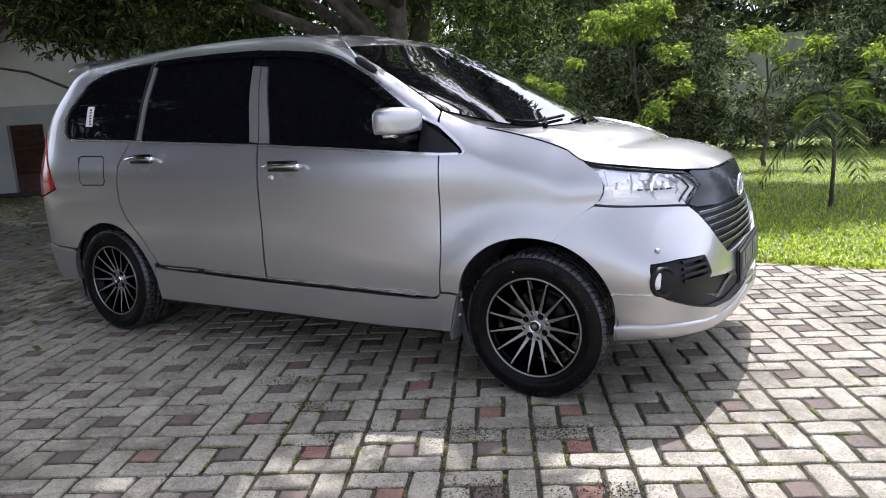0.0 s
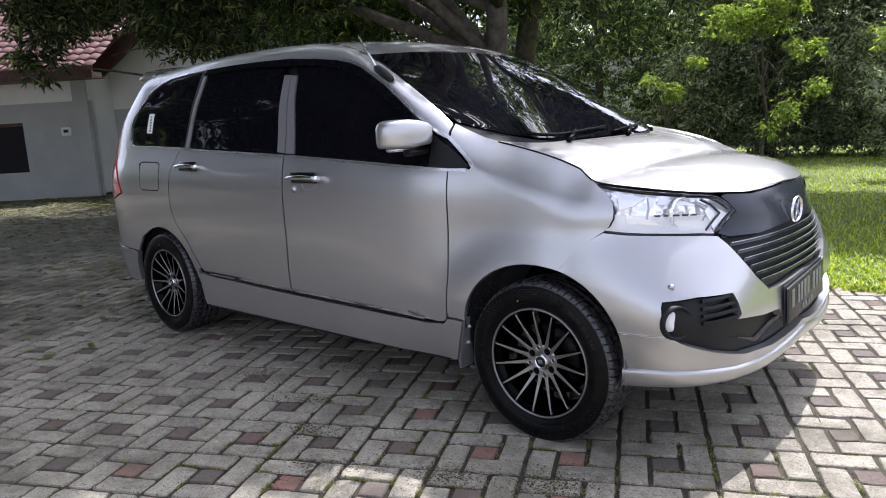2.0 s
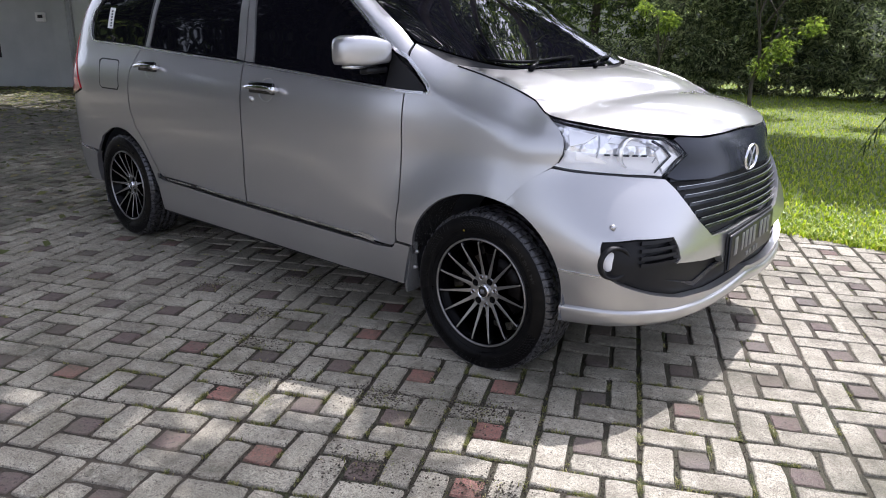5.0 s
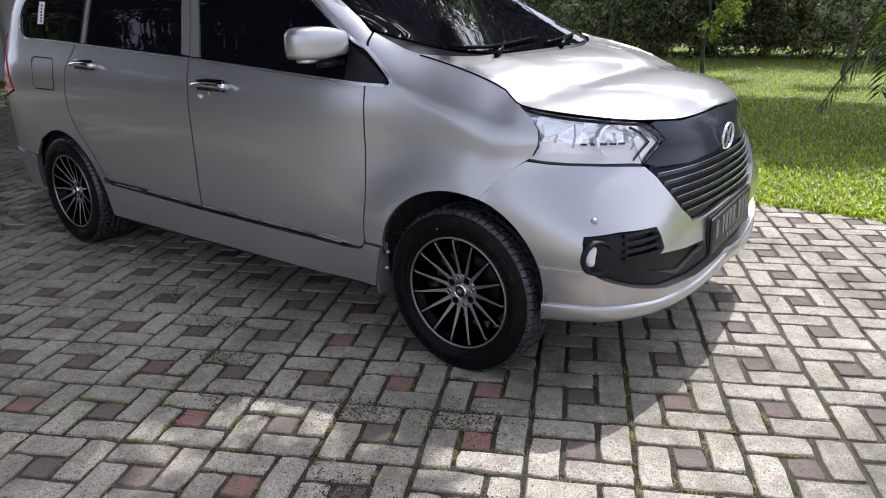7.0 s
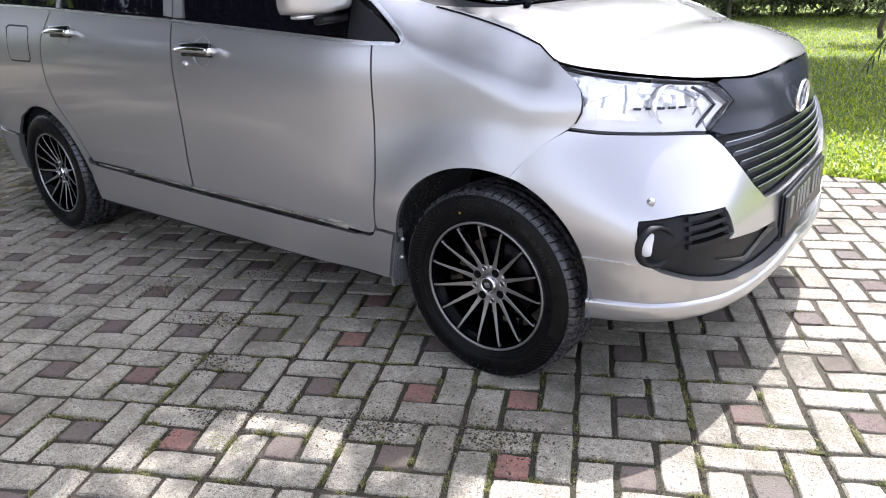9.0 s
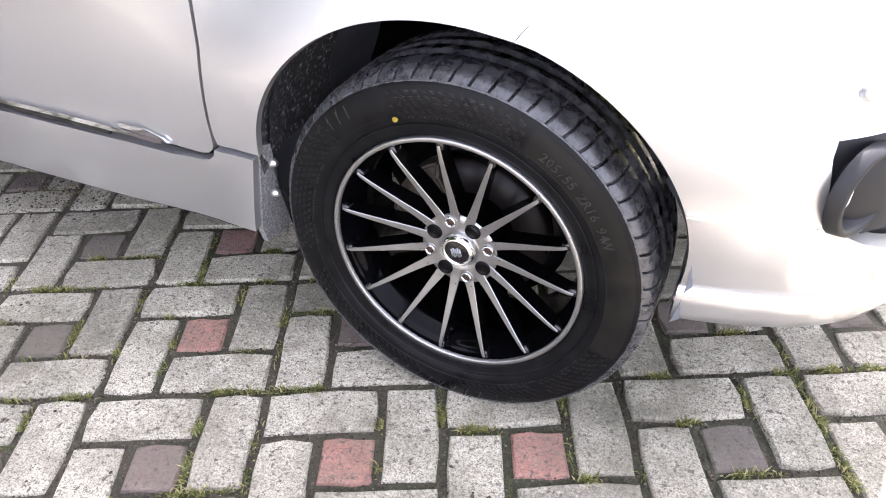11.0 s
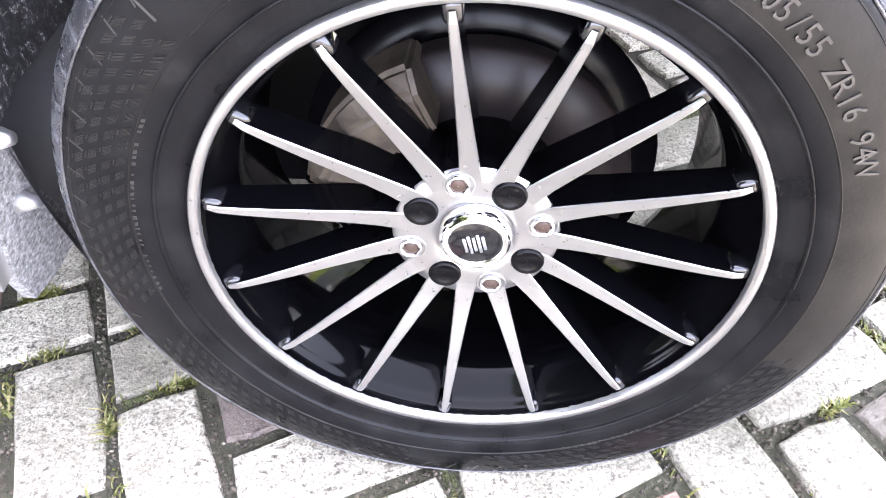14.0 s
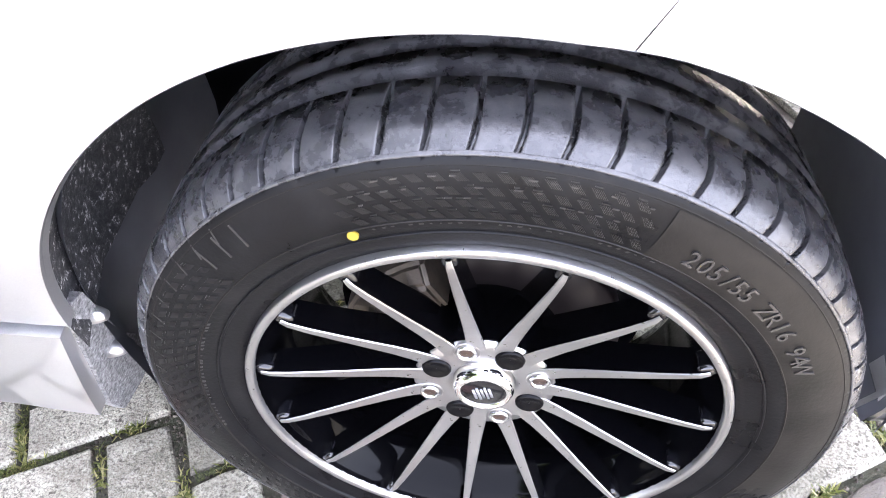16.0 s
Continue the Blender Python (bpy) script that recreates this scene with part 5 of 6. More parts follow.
    verts, faces, mats = [], [], []
    rs = [.046, .058, .075, .095, .12, .145, .17, .187, .1945]
    for i, r in enumerate(rs):
        h, fy = half_at(r), face_at(r)
        deep = lerp_table([(.046, .036), (.10, .032), (.196, .024)], r)
        if i == len(rs) - 1:
            h *= .8
            fy -= .0015
        for x, y in ((-h, fy - .0010), (-h + .0008, fy), (h - .0008, fy), (h, fy - .0010), (h + .0012, fy - deep), (-h - .0012, fy - deep)):
            verts.append((r, -y, x))
    for i in range(len(rs) - 1):
        for j in range(6):
            a, b = 6 * i + j, 6 * i + (j + 1) % 6
            faces.append((a, b, b + 6, a + 6))
            mats.append(0 if j in (0, 1, 2) else 1)
    faces.append(tuple(6 * (len(rs) - 1) + k for k in range(6)))
    mats.append(1)
    sp = mesh_ob("spoke", verts, faces, [MACHINED, RIM_BLACK], wh, "tapering spoke with a machined face and black sides")
    sp.data.polygons.foreach_set("material_index", mats)
    for k in range(15):
        o = sp if k == 0 else new("spoke", sp.data)
        o.parent = wh
        o.matrix_basis = pose(0, 0, 0, 0, -(22 + 24 * k), 0)
        tagged(o, "tapering spoke with a machined face and black sides")
        # black root of the spoke where it meets the barrel
        part("spoke_root", box_bm((.016, .02, .013), pose(0, 0, 0, 0, -(22 + 24 * k), 0) @ pose(.1925, -.0795, 0), .004), BLACK_GLOSS, wh)
    # hub
    v, fc = revolve([(.052, .027), (.0585, .0290), (.0618, .034), (.0625, .040), (.0628, .052), (.0622, .0625), (.0600, .0640)], 64)
    mesh_ob("hub", v, fc, MACHINED, wh, "machined silver hub face", True)
    v, fc = revolve([(.0598, .0642), (.056, .0662), (.045, .067), (.02, .068), (-.02, .068)], 64)
    mesh_ob("hub_skirt", v, fc, RIM_BLACK, wh, "gloss black hub side", True)
    v, fc = revolve([(.055, .0285), (.066, .0282), (.0722, .0245), (.0730, .0220), (.0705, .0202), (.0700, .0200)], 48)
    mesh_ob("centre_cap", v, fc, CHROME, wh, "chrome centre cap with a dark disc", True)
    v, fc = revolve([(.0702, .0201), (.0710, .016), (.0712, .0005)], 40)
    disc = mesh_ob("cap_disc", v, fc, BLACK_GLOSS, wh, "dark cap disc with a plain silver mark", True)
    for x, h in ((-.0085, .013), (-.0045, .017), (-.0005, .013), (.0035, .017), (.0075, .013)):
        part("cap_mark", box_bm((.0022, .0012, h), pose(0, 0, 0, 0, -12, 0) @ pose(x * .9, -.0716, 0)), SLAT_EDGE, disc)
    for k in range(4):
        for ang, kind in ((14 + 90 * k, 0), (59 + 90 * k, 1)):
            th = radians(ang)
            c = ((.0515 - .004 * kind) * math.cos(th), 0, (.0515 - .004 * kind) * math.sin(th))
            m = pose(*c)
            if kind == 0:
                v, fc = revolve([(.050, .0122), (.0630, .0122), (.0636, .0116), (.0634, .0104), (.058, .0098)], 24)
                mesh_ob("nut_seat", [m @ Vector(q) for q in v], fc, MACHINED, wh, "", True)
                v, fc = revolve([(.05, .0094), (.0640, .0094), (.0662, .0087), (.0664, .0072), (.0640, .0060), (.0600, .0056)], 24, wobble=lambda i, j, ax, r: (ax, r * (1 + .07 * math.cos(i / 24 * 12 * math.pi)) if j in (3, 4, 5) else r))
                nut = mesh_ob("lug_nut", [m @ Vector(q) for q in v], fc, NUT, wh, "chrome lug nut", True)
                v, fc = revolve([(.0600, .0060), (.0642, .0059), (.0650, .0046), (.0652, .0003)], 16)
                mesh_ob("stud_end", [m @ Vector(q) for q in v], fc, STUD, nut, "rusty stud end", True)
            else:
                # no recess here: a raised black plug paints the hole's dark depth
                v, fc = revolve([(.055, .0134), (.0632, .0132), (.0650, .0122), (.0656, .0106), (.0640, .0090), (.0636, .0003)], 24)
                mesh_ob("bolt_hole_plug", [m @ Vector(q) for q in v], fc, PLUG, wh, "unused bolt hole, its dark depth painted on a raised plug", True)
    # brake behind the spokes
    # black disc added to darken the view past the brake
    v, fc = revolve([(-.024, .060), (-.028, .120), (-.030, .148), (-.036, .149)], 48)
    mesh_ob("brake_shade_disc", v, fc, PLUG, wh, "near-black disc added to keep the gap behind the brake dark", True)
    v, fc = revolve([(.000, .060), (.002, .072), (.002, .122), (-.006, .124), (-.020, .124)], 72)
    mesh_ob("brake_disc", v, fc, DISC, wh, "worn steel brake disc, the wheel's shade painted in as near-black", True)
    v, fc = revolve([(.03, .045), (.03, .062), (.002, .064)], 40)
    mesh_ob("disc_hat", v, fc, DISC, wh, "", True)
    return wh


def build_caliper(car):
    for sy in (1, -1):
        # one bent casting over the disc's rim
        verts, faces = [], []
        for i in range(9):
            a = radians(110 + 7.5 * i)
            swell = .004 * math.sin(i * 2.1)
            for r, y in ((.080, -.722), (.118 + swell, -.728), (.136, -.715), (.136, -.672), (.118, -.66), (.080, -.664)):
                verts.append((.030 + r * math.cos(a), (y - .016) * sy, .290 + r * math.sin(a)))
        for i in range(8):
            for j in range(6):
                faces.append((6 * i + j, 6 * i + (j + 1) % 6, 6 * i + 6 + (j + 1) % 6, 6 * i + 6 + j))
        faces += [tuple(range(6)), tuple(range(48, 54))]
        bm = bmesh.new()
        vs = [bm.verts.new(v) for v in verts]
        for q in faces:
            bm.faces.new([vs[k] for k in q])
        bmesh.ops.recalc_face_normals(bm, faces=bm.faces)
        bmesh.ops.bevel(bm, geom=[x for x in bm.edges if x.calc_face_angle(0) > .6], offset=.004, segments=2, affect="EDGES")
        part("brake_caliper", bm, CALIPER, car, "tan cast brake caliper", False)
        bm = bmesh.new()
        bmesh.ops.create_cone(bm, segments=20, radius1=.045, radius2=.045, depth=.30, cap_ends=True, matrix=pose(.030, -.53 * sy, .290, 90))
        part("axle_stub", bm, LINER, car)


car = build_car()
build_caliper(car)

# ---- ground, paving ----
GROUND = 60.0
ground = tagged(mesh_ob("ground", [(-GROUND, -GROUND, -.0085), (GROUND, -GROUND, -.0085), (GROUND, GROUND, -.0085), (-GROUND, GROUND, -.0085)], [(0, 1, 2, 3)], SOIL), "soil and moss ground between and beyond the paving", "ground", kind="structure")

lawn_bed = tagged(mesh_ob("lawn_bed", [(-8, 2.05, -.006), (12, 2.05, -.006), (18, 18.4, -.002), (-14, 18.4, -.002)], [(0, 1, 2, 3)], TURF), "green lawn turf beside the paving", "lawn", kind="structure")
# unseen pale sheets, added for bounce light and bright reflections on the car
for x0, x1, y0, y1 in ((7.2, 26.0, -24.0, 2.0), (-16.0, 7.2, -24.0, -7.0)):
    tagged(mesh_ob("drive", [(x0, y0, -.004), (x1, y0, -.004), (x1, y1, -.004), (x0, y1, -.004)], [(0, 1, 2, 3)], PAVER), "unseen grey concrete ground beyond the paving blocks, added to brighten the car", "drive", kind="structure")
MOD, TURN_P = .313, radians(27.2)
E1, E2 = Vector((math.cos(TURN_P), math.sin(TURN_P), 0)), Vector((-math.sin(TURN_P), math.cos(TURN_P), 0))
ORIGIN = Vector((.0609, .121, 0))     # the middle of one dark square
EDGE_LAWN = 2.05


def paver_mesh(name, w, d, seed, material):
    """A worn block with a rounded rim: w and d are the joint-free sizes, the top is at z 0."""
    r = random.Random(seed)
    verts, faces = [], []
    for ring, (ins, z) in enumerate(((0, -.05), (0, -.009), (.0020, -.0026), (.0048, 0))):
        pts = []
        for sx, sy in ((-1, -1), (-.35, -1), (.35, -1), (1, -1), (1, 0), (1, 1), (.35, 1), (-.35, 1), (-1, 1), (-1, 0)):
            x, y = sx * (w / 2 - ins), sy * (d / 2 - ins)
            if abs(sx) == 1 and abs(sy) == 1:
                x, y = sx * (w / 2 - ins - .003), sy * (d / 2 - ins - .002)
            jx = (math.sin(seed * 7.1 + sx * 5.3 + sy * 2.9)) * .0022
            jy = (math.cos(seed * 3.7 + sx * 3.1 + sy * 6.1)) * .0022
            pts.append((x + jx, y + jy, z + (r.uniform(-.0012, .0012) if ring > 1 else 0)))
        verts += pts
    for k in range(3):
        for i in range(10):
            faces.append((10 * k + i, 10 * k + (i + 1) % 10, 10 * k + 10 + (i + 1) % 10, 10 * k + 10 + i))
    faces.append(tuple(range(30, 40)))
    me = bpy.data.meshes.new(name)
    me.from_pydata(verts, [], faces)
    me.materials.append(material)
    me.polygons.foreach_set("use_smooth", [True] * 20 + [False] * 11)
    return me


UNIT, JOINT = MOD / 3, .0128
LONG = [paver_mesh("paver", 2 * UNIT - JOINT, UNIT - JOINT, k, PAVER) for k in range(7)]
SQUARE = [paver_mesh("square_paver", UNIT - JOINT, UNIT - JOINT, 20 + k, PAVER_DARK) for k in range(4)]
RED_SQUARE = paver_mesh("red_square_paver", UNIT - JOINT, UNIT - JOINT, 31, PAVER_RED)
RED_SPOTS = [Vector(p) for p in ((-0.474, -0.873, 0), (0.358, -1.137, 0), (0.493, -1.413, 0), (-0.468, -1.572, 0), (-0.058, -1.701, 0), (-0.075, -0.983, 0), (-1.044, -1.864, 0), (0.206, -0.875, 0))]
paving = tagged(new("paving"), "light grey concrete blocks laid pinwheel fashion round dark maroon squares", "paving", kind="structure")
rows, near = [], []
prng = random.Random(5)
for i in range(-54, 40):
    for j in range(-44, 42):
        c = ORIGIN + E1 * (i * MOD) + E2 * (j * MOD)
        if not (-14.5 < c.x < 7.6 and -7.2 < c.y < EDGE_LAWN + .10):
            continue
        for kind, di, dj, turn in ((0, -.5, 1, 0), (0, 1, .5, 90), (0, .5, -1, 0), (0, -1, -.5, 90), (1, 0, 0, 0)):
            p = c + E1 * (di * UNIT) + E2 * (dj * UNIT)
            rec = (kind, p, turn + (180 if prng.random() < .5 else 0) + prng.uniform(-.9, .9), prng.uniform(-.0028, .0015) - (.0015 if kind else 0), prng.uniform(-.5, .5), prng.uniform(-.5, .5), prng.randrange(7))
            rows.append(rec)


def paver_pose(rec):
    kind, p, turn, z, rx, ry, var = rec
    return pose(p.x, p.y, z, rx, ry, math.degrees(TURN_P) + turn)


def is_near(rec):
    p = rec[1]
    return -1.15 < p.x < 1.25 and -2.0 < p.y < -.25


near = sorted((r for r in rows if is_near(r)), key=lambda r: (r[1] - Vector((.05, -.85, 0))).length)
chosen = {id(r) for kind, limit in ((0, 300), (1, 120)) for r in [q for q in near if q[0] == kind][:limit]}
for r in rows:
    if id(r) in chosen:
        ob = new("square_paver" if r[0] else "paver", (RED_SQUARE if r[0] and min((r[1] - q).length for q in RED_SPOTS) < .1 else SQUARE[r[6] % 4] if r[0] else LONG[r[6]]))
        ob.parent = paving
        ob.matrix_basis = paver_pose(r)
for name, kind, material, label in (("far_pavers", 0, PAVER, "light grey concrete paving blocks"), ("far_square_pavers", 1, PAVER_DARK, "dark maroon square paving blocks")):
    verts, faces = [], []
    for r in rows:
        if r[0] != kind or id(r) in chosen:
            continue
        me, m, base = (SQUARE[r[6] % 4] if kind else LONG[r[6]]), paver_pose(r), len(verts)
        verts += [m @ v.co for v in me.vertices]
        faces += [tuple(base + k for k in q.vertices) for q in me.polygons]
    ob = mesh_ob(name, verts, faces, material, paving, label, False)
    tagged(ob, kind="stuff")


# ---- plants ----
def blades(name, spots, material, parent=None, label="", height=(.03, .07), lean=.5, width=.004):
    r = random.Random(len(spots))
    verts, faces = [], []
    for x, y, z in spots:
        a, h, w = r.uniform(0, 6.283), r.uniform(*height), width * r.uniform(.7, 1.4)
        d = Vector((math.cos(a), math.sin(a), 0))
        s = Vector((-d.y, d.x, 0)) * w
        b = Vector((x, y, z))
        k = r.uniform(.3, 1) * lean * h
        m = b + d * k * .35 + Vector((0, 0, h * .62))
        t = b + d * k * 1.2 + Vector((0, 0, h * r.uniform(.7, 1)))
        n = len(verts)
        verts += [b - s, b + s, m + s * .8, m - s * .8, t]
        faces += [(n, n + 1, n + 2, n + 3), (n + 3, n + 2, n + 4)]
    ob = mesh_ob(name, verts, faces, material, parent)
    return ob


g = random.Random(11)
spots = []
for _ in range(95000):
    y = EDGE_LAWN + .02 + 14.5 * g.random() ** 1.9
    spots.append((g.uniform(-3.5 - y * .5, 4.5 + y * .45), y + g.uniform(-.05, .05), -.008))
tagged(blades("lawn", spots, GRASS, None, height=(.022, .062), lean=1.1, width=.0055), "short sunlit green lawn grass", "grass", kind="stuff")
spots = []
wide = [r for r in rows if r[0] == 0 and -4.5 < r[1].x < 2.4 and -2.7 < r[1].y < 1.6]
close = [r for r in rows if r[0] == 0 and -.9 < r[1].x < 1.1 and -1.9 < r[1].y < -.5]
for pool, count, dense_ in ((wide, 420, 34), (close, 230, 110)):
    for _ in range(count):
        rec = g.choice(pool)
        a = TURN_P + radians(rec[2])
        ex, ey = Vector((math.cos(a), math.sin(a), 0)), Vector((-math.sin(a), math.cos(a), 0))
        if g.random() < .65:
            c, way, reach = rec[1] + ey * (UNIT / 2 * g.choice((-1, 1))), ex, UNIT
        else:
            c, way, reach = rec[1] + ex * (UNIT * g.choice((-1, 1))), ey, UNIT / 2
        c = c + way * g.uniform(-.7, .7) * reach
        run = g.uniform(.006, .022)
        for _ in range(g.randrange(6, dense_)):
            q = c + way * g.gauss(0, run) + Vector((-way.y, way.x, 0)) * g.uniform(-.005, .005)
            spots.append((q.x, q.y, -.0080))
# spots where soil and weeds have spread over the blocks
PATCHES = ((.25, -1.07, .10, 520), (-.07, -1.22, .08, 380), (-.45, -1.41, .08, 380), (-1.43, -.97, .11, 380), (-1.18, -.60, .10, 320), (.23, -1.53, .09, 420), (-1.02, -1.05, .08, 260), (-2.4, -.55, .12, 240), (.56, -1.38, .06, 200), (-.75, -1.25, .07, 220))
for cx, cy, rad, n in PATCHES:
    for _ in range(n // 5):
        spots.append((cx + g.gauss(0, rad * .8), cy + g.gauss(0, rad * .5), -.003))
for cx, cy, n, rad in ((-0.36, -1.51, 260, 0.034), (0.29, -1.06, 60, 0.040), (-0.02, -1.24, 50, 0.040)):
    for _ in range(n):
        spots.append((cx + g.gauss(0, rad), cy + g.gauss(0, rad * .5), -.006))
tagged(blades("joint_weeds", spots, WEED, None, height=(.005, .014), lean=1.4, width=.0013), "thin grass growing in the paving joints", "weeds", kind="stuff")

# moss strips in the joints
verts, faces = [], []
for _ in range(2600):
    k = g.randrange(-40, 40)
    side = g.random() < .5
    a, b = (E1, E2) if side else (E2, E1)
    third = g.choice((.5, .5, .167, -.167))
    c = ORIGIN + a * ((k + third) * MOD) + b * g.uniform(-4, 4)
    if not (-4 < c.x < 2.5 and -2.8 < c.y < 1.7):
        continue
    n, ln = len(verts), g.uniform(.03, .12)
    for i in range(5):
        t = (i / 4 - .5) * ln
        for s in (-1, 1):
            q = c + b * t + a * (s * g.uniform(.004, .0075) + g.uniform(-.001, .001))
            verts.append((q.x, q.y, -.0080))
        q = c + b * t
        verts.append((q.x, q.y, -.0080 + g.uniform(.003, .009)))
    for i in range(4):
        p = n + 3 * i
        faces += [(p, p + 3, p + 5, p + 2), (p + 2, p + 5, p + 4, p + 1)]
tagged(mesh_ob("joint_moss", verts, faces, MOSS, None, smooth=True), "low moss in the paving joints", "moss", kind="stuff")

# loose crumbs of soil and grit in the joints
verts, faces = [], []
for _ in range(15000):
    rec = g.choice(close)
    t_ = TURN_P + radians(rec[2])
    ex, ey = Vector((math.cos(t_), math.sin(t_), 0)), Vector((-math.sin(t_), math.cos(t_), 0))
    if g.random() < .65:
        c, way, reach = rec[1] + ey * (UNIT / 2 * g.choice((-1, 1))), ex, UNIT
    else:
        c, way, reach = rec[1] + ex * (UNIT * g.choice((-1, 1))), ey, UNIT / 2
    c = c + way * g.uniform(-1, 1) * reach + Vector((-way.y, way.x, 0)) * g.gauss(0, .0045)
    s_ = g.uniform(.0012, .0034)
    n, spin = len(verts), g.uniform(0, 6.28)
    z = -.0080 + s_ * .3 + g.uniform(0, .002)
    for k in range(4):
        verts.append((c.x + s_ * g.uniform(.7, 1.2) * math.cos(spin + k * 1.571), c.y + s_ * g.uniform(.7, 1.2) * math.sin(spin + k * 1.571), z))
    verts += [(c.x, c.y, z + s_ * .8), (c.x, c.y, z - s_)]
    faces += [(n + k, n + (k + 1) % 4, n + 4) for k in range(4)] + [(n + (k + 1) % 4, n + k, n + 5) for k in range(4)]
for px, py, rad, count in PATCHES:
    for _ in range(count):
        q = Vector((px, py, 0)) + E1 * g.gauss(0, rad) + E2 * g.gauss(0, rad * .5)
        s_, spin, n = g.uniform(.0015, .0048), g.uniform(0, 6.28), len(verts)
        for k in range(4):
            verts.append((q.x + s_ * g.uniform(.7, 1.3) * math.cos(spin + k * 1.571), q.y + s_ * g.uniform(.7, 1.3) * math.sin(spin + k * 1.571), .0005))
        verts += [(q.x, q.y, .0008 + s_ * .7), (q.x, q.y, -.001)]
        faces += [(n + k, n + (k + 1) % 4, n + 4) for k in range(4)] + [(n + (k + 1) % 4, n + k, n + 5) for k in range(4)]
tagged(mesh_ob("joint_grit", verts, faces, CRUMB, None), "loose brown soil crumbs in the paving joints", "grit", kind="stuff")

verts, faces = [], []
for _ in range(9000):
    x = -5.5 - 9.0 * g.random() ** .45 if g.random() < .93 else g.uniform(-6, -2.6)
    y = g.uniform(-1.6, 6.0)
    a, s = g.uniform(0, 6.28), g.uniform(.02, .06)
    d, e = Vector((math.cos(a), math.sin(a), 0)) * s, Vector((-math.sin(a), math.cos(a), 0)) * s * .4
    b, n = Vector((x, y, .006)), len(verts)
    lift = Vector((0, 0, g.uniform(.003, .02)))
    verts += [b - d, b + e + lift, b + d + lift * .5, b - e]
    faces.append((n, n + 1, n + 2, n + 3))
tagged(mesh_ob("leaf_litter", verts, faces, LITTER), "dry fallen leaves on the paving", "fallen leaves", kind="stuff")


def leaf_cloud(r, clusters, per, size, droop=.6, spread=1.0):
    """Whorls of long leaves at the given twig ends."""
    verts, faces = [], []
    for c in clusters:
        out = Vector((r.gauss(0, 1), r.gauss(0, 1), r.gauss(.1, .5))).normalized()
        for _ in range(per):
            d = (out * .5 + Vector((r.gauss(0, 1), r.gauss(0, 1), r.gauss(-droop * .5, .5)))).normalized()
            ln = size * r.uniform(.6, 1.25)
            s = d.cross(Vector((r.gauss(0, .4), r.gauss(0, .4), 1))).normalized() * ln * r.uniform(.11, .17)
            b = c + d * ln * .12 * spread
            tip = b + d * ln + Vector((0, 0, -droop * ln * r.uniform(.1, .6)))
            mid = b + d * ln * .5
            up = s.cross(d).normalized() * ln * .05
            n = len(verts)
            verts += [b, mid + s + up, tip, mid - s + up]
            faces += [(n, n + 1, n + 2), (n, n + 2, n + 3)]
    return verts, faces


TREE_GROUPS = {"shade_tree": "shade trees round the drive", "mango_tree": "mango trees behind the lawn", "tall_tree": "tall trees beyond the wall", "sapling_tree": "young trees before the wall", "garden_shrub": "shrubs along the lawn"}


def tree(name, base, height, lean, blobs, seed, label, clusters=1500, per=9, size=.17, leaf=None, trunk_r=.16, limbs=7):
    """A tree: tapered trunk, limbs into every mass of the crown, leaves in whorls. blobs: (dx, dy, z, rx, ry, rz)."""
    r = random.Random(seed)
    t = new(name)
    t.location = base
    tagged(t, label, "tree" if "tree" in name else "shrub", group=TREE_GROUPS[name])
    top = Vector((lean[0], lean[1], height))
    pts = [Vector((0, 0, -.1)) + (top * k / 7) + Vector((math.sin(k * 1.7 + seed) * .06, math.cos(k * 2.1 + seed) * .06, 0)) * (k > 0) for k in range(8)]
    v, fc = tube(pts, [trunk_r * (1.35 if k == 0 else 1 - .085 * k) for k in range(8)], 12)
    mesh_ob("trunk", v, fc, BARK, t, "", True)
    for bx, by, bz, rx, ry, rz in blobs:
        verts, faces = [], []
        c = Vector((bx, by, bz))
        s = pts[r.randrange(3, 8)]
        mid = s.lerp(c, .5) + Vector((r.uniform(-.2, .2), r.uniform(-.2, .2), .25))
        twigs = [([s, mid, c], [trunk_r * .45, trunk_r * .3, trunk_r * .12], 7)]
        for _ in range(limbs):
            e = c + Vector((r.gauss(0, .5) * rx, r.gauss(0, .5) * ry, r.gauss(0, .5) * rz))
            twigs.append(([c, c.lerp(e, .5) + Vector((0, 0, .1)), e], [trunk_r * .12, trunk_r * .08, .008], 5))
        for way, radii, k in twigs:
            v, fc = tube(way, radii, k)
            n = len(verts)
            verts += v
            faces += [tuple(n + j for j in q) for q in fc]
        mesh_ob("limb", verts, faces, BARK, t, "", True)
    vol = sum(b[3] * b[4] * b[5] for b in blobs)
    spots = []
    for bx, by, bz, rx, ry, rz in blobs:
        for _ in range(int(clusters * rx * ry * rz / vol) + 1):
            d = Vector((r.gauss(0, 1), r.gauss(0, 1), r.gauss(0, 1))).normalized() * r.random() ** .42
            wob = 1 + .28 * math.sin(d.x * 5 + seed) * math.cos(d.z * 6 + bx)
            spots.append(Vector((bx + d.x * rx * wob, by + d.y * ry * wob, bz + d.z * rz * wob)))
    v, fc = leaf_cloud(r, spots, per, size)
    mesh_ob("crown", v, fc, leaf or LEAF, t, "", False)
    return t


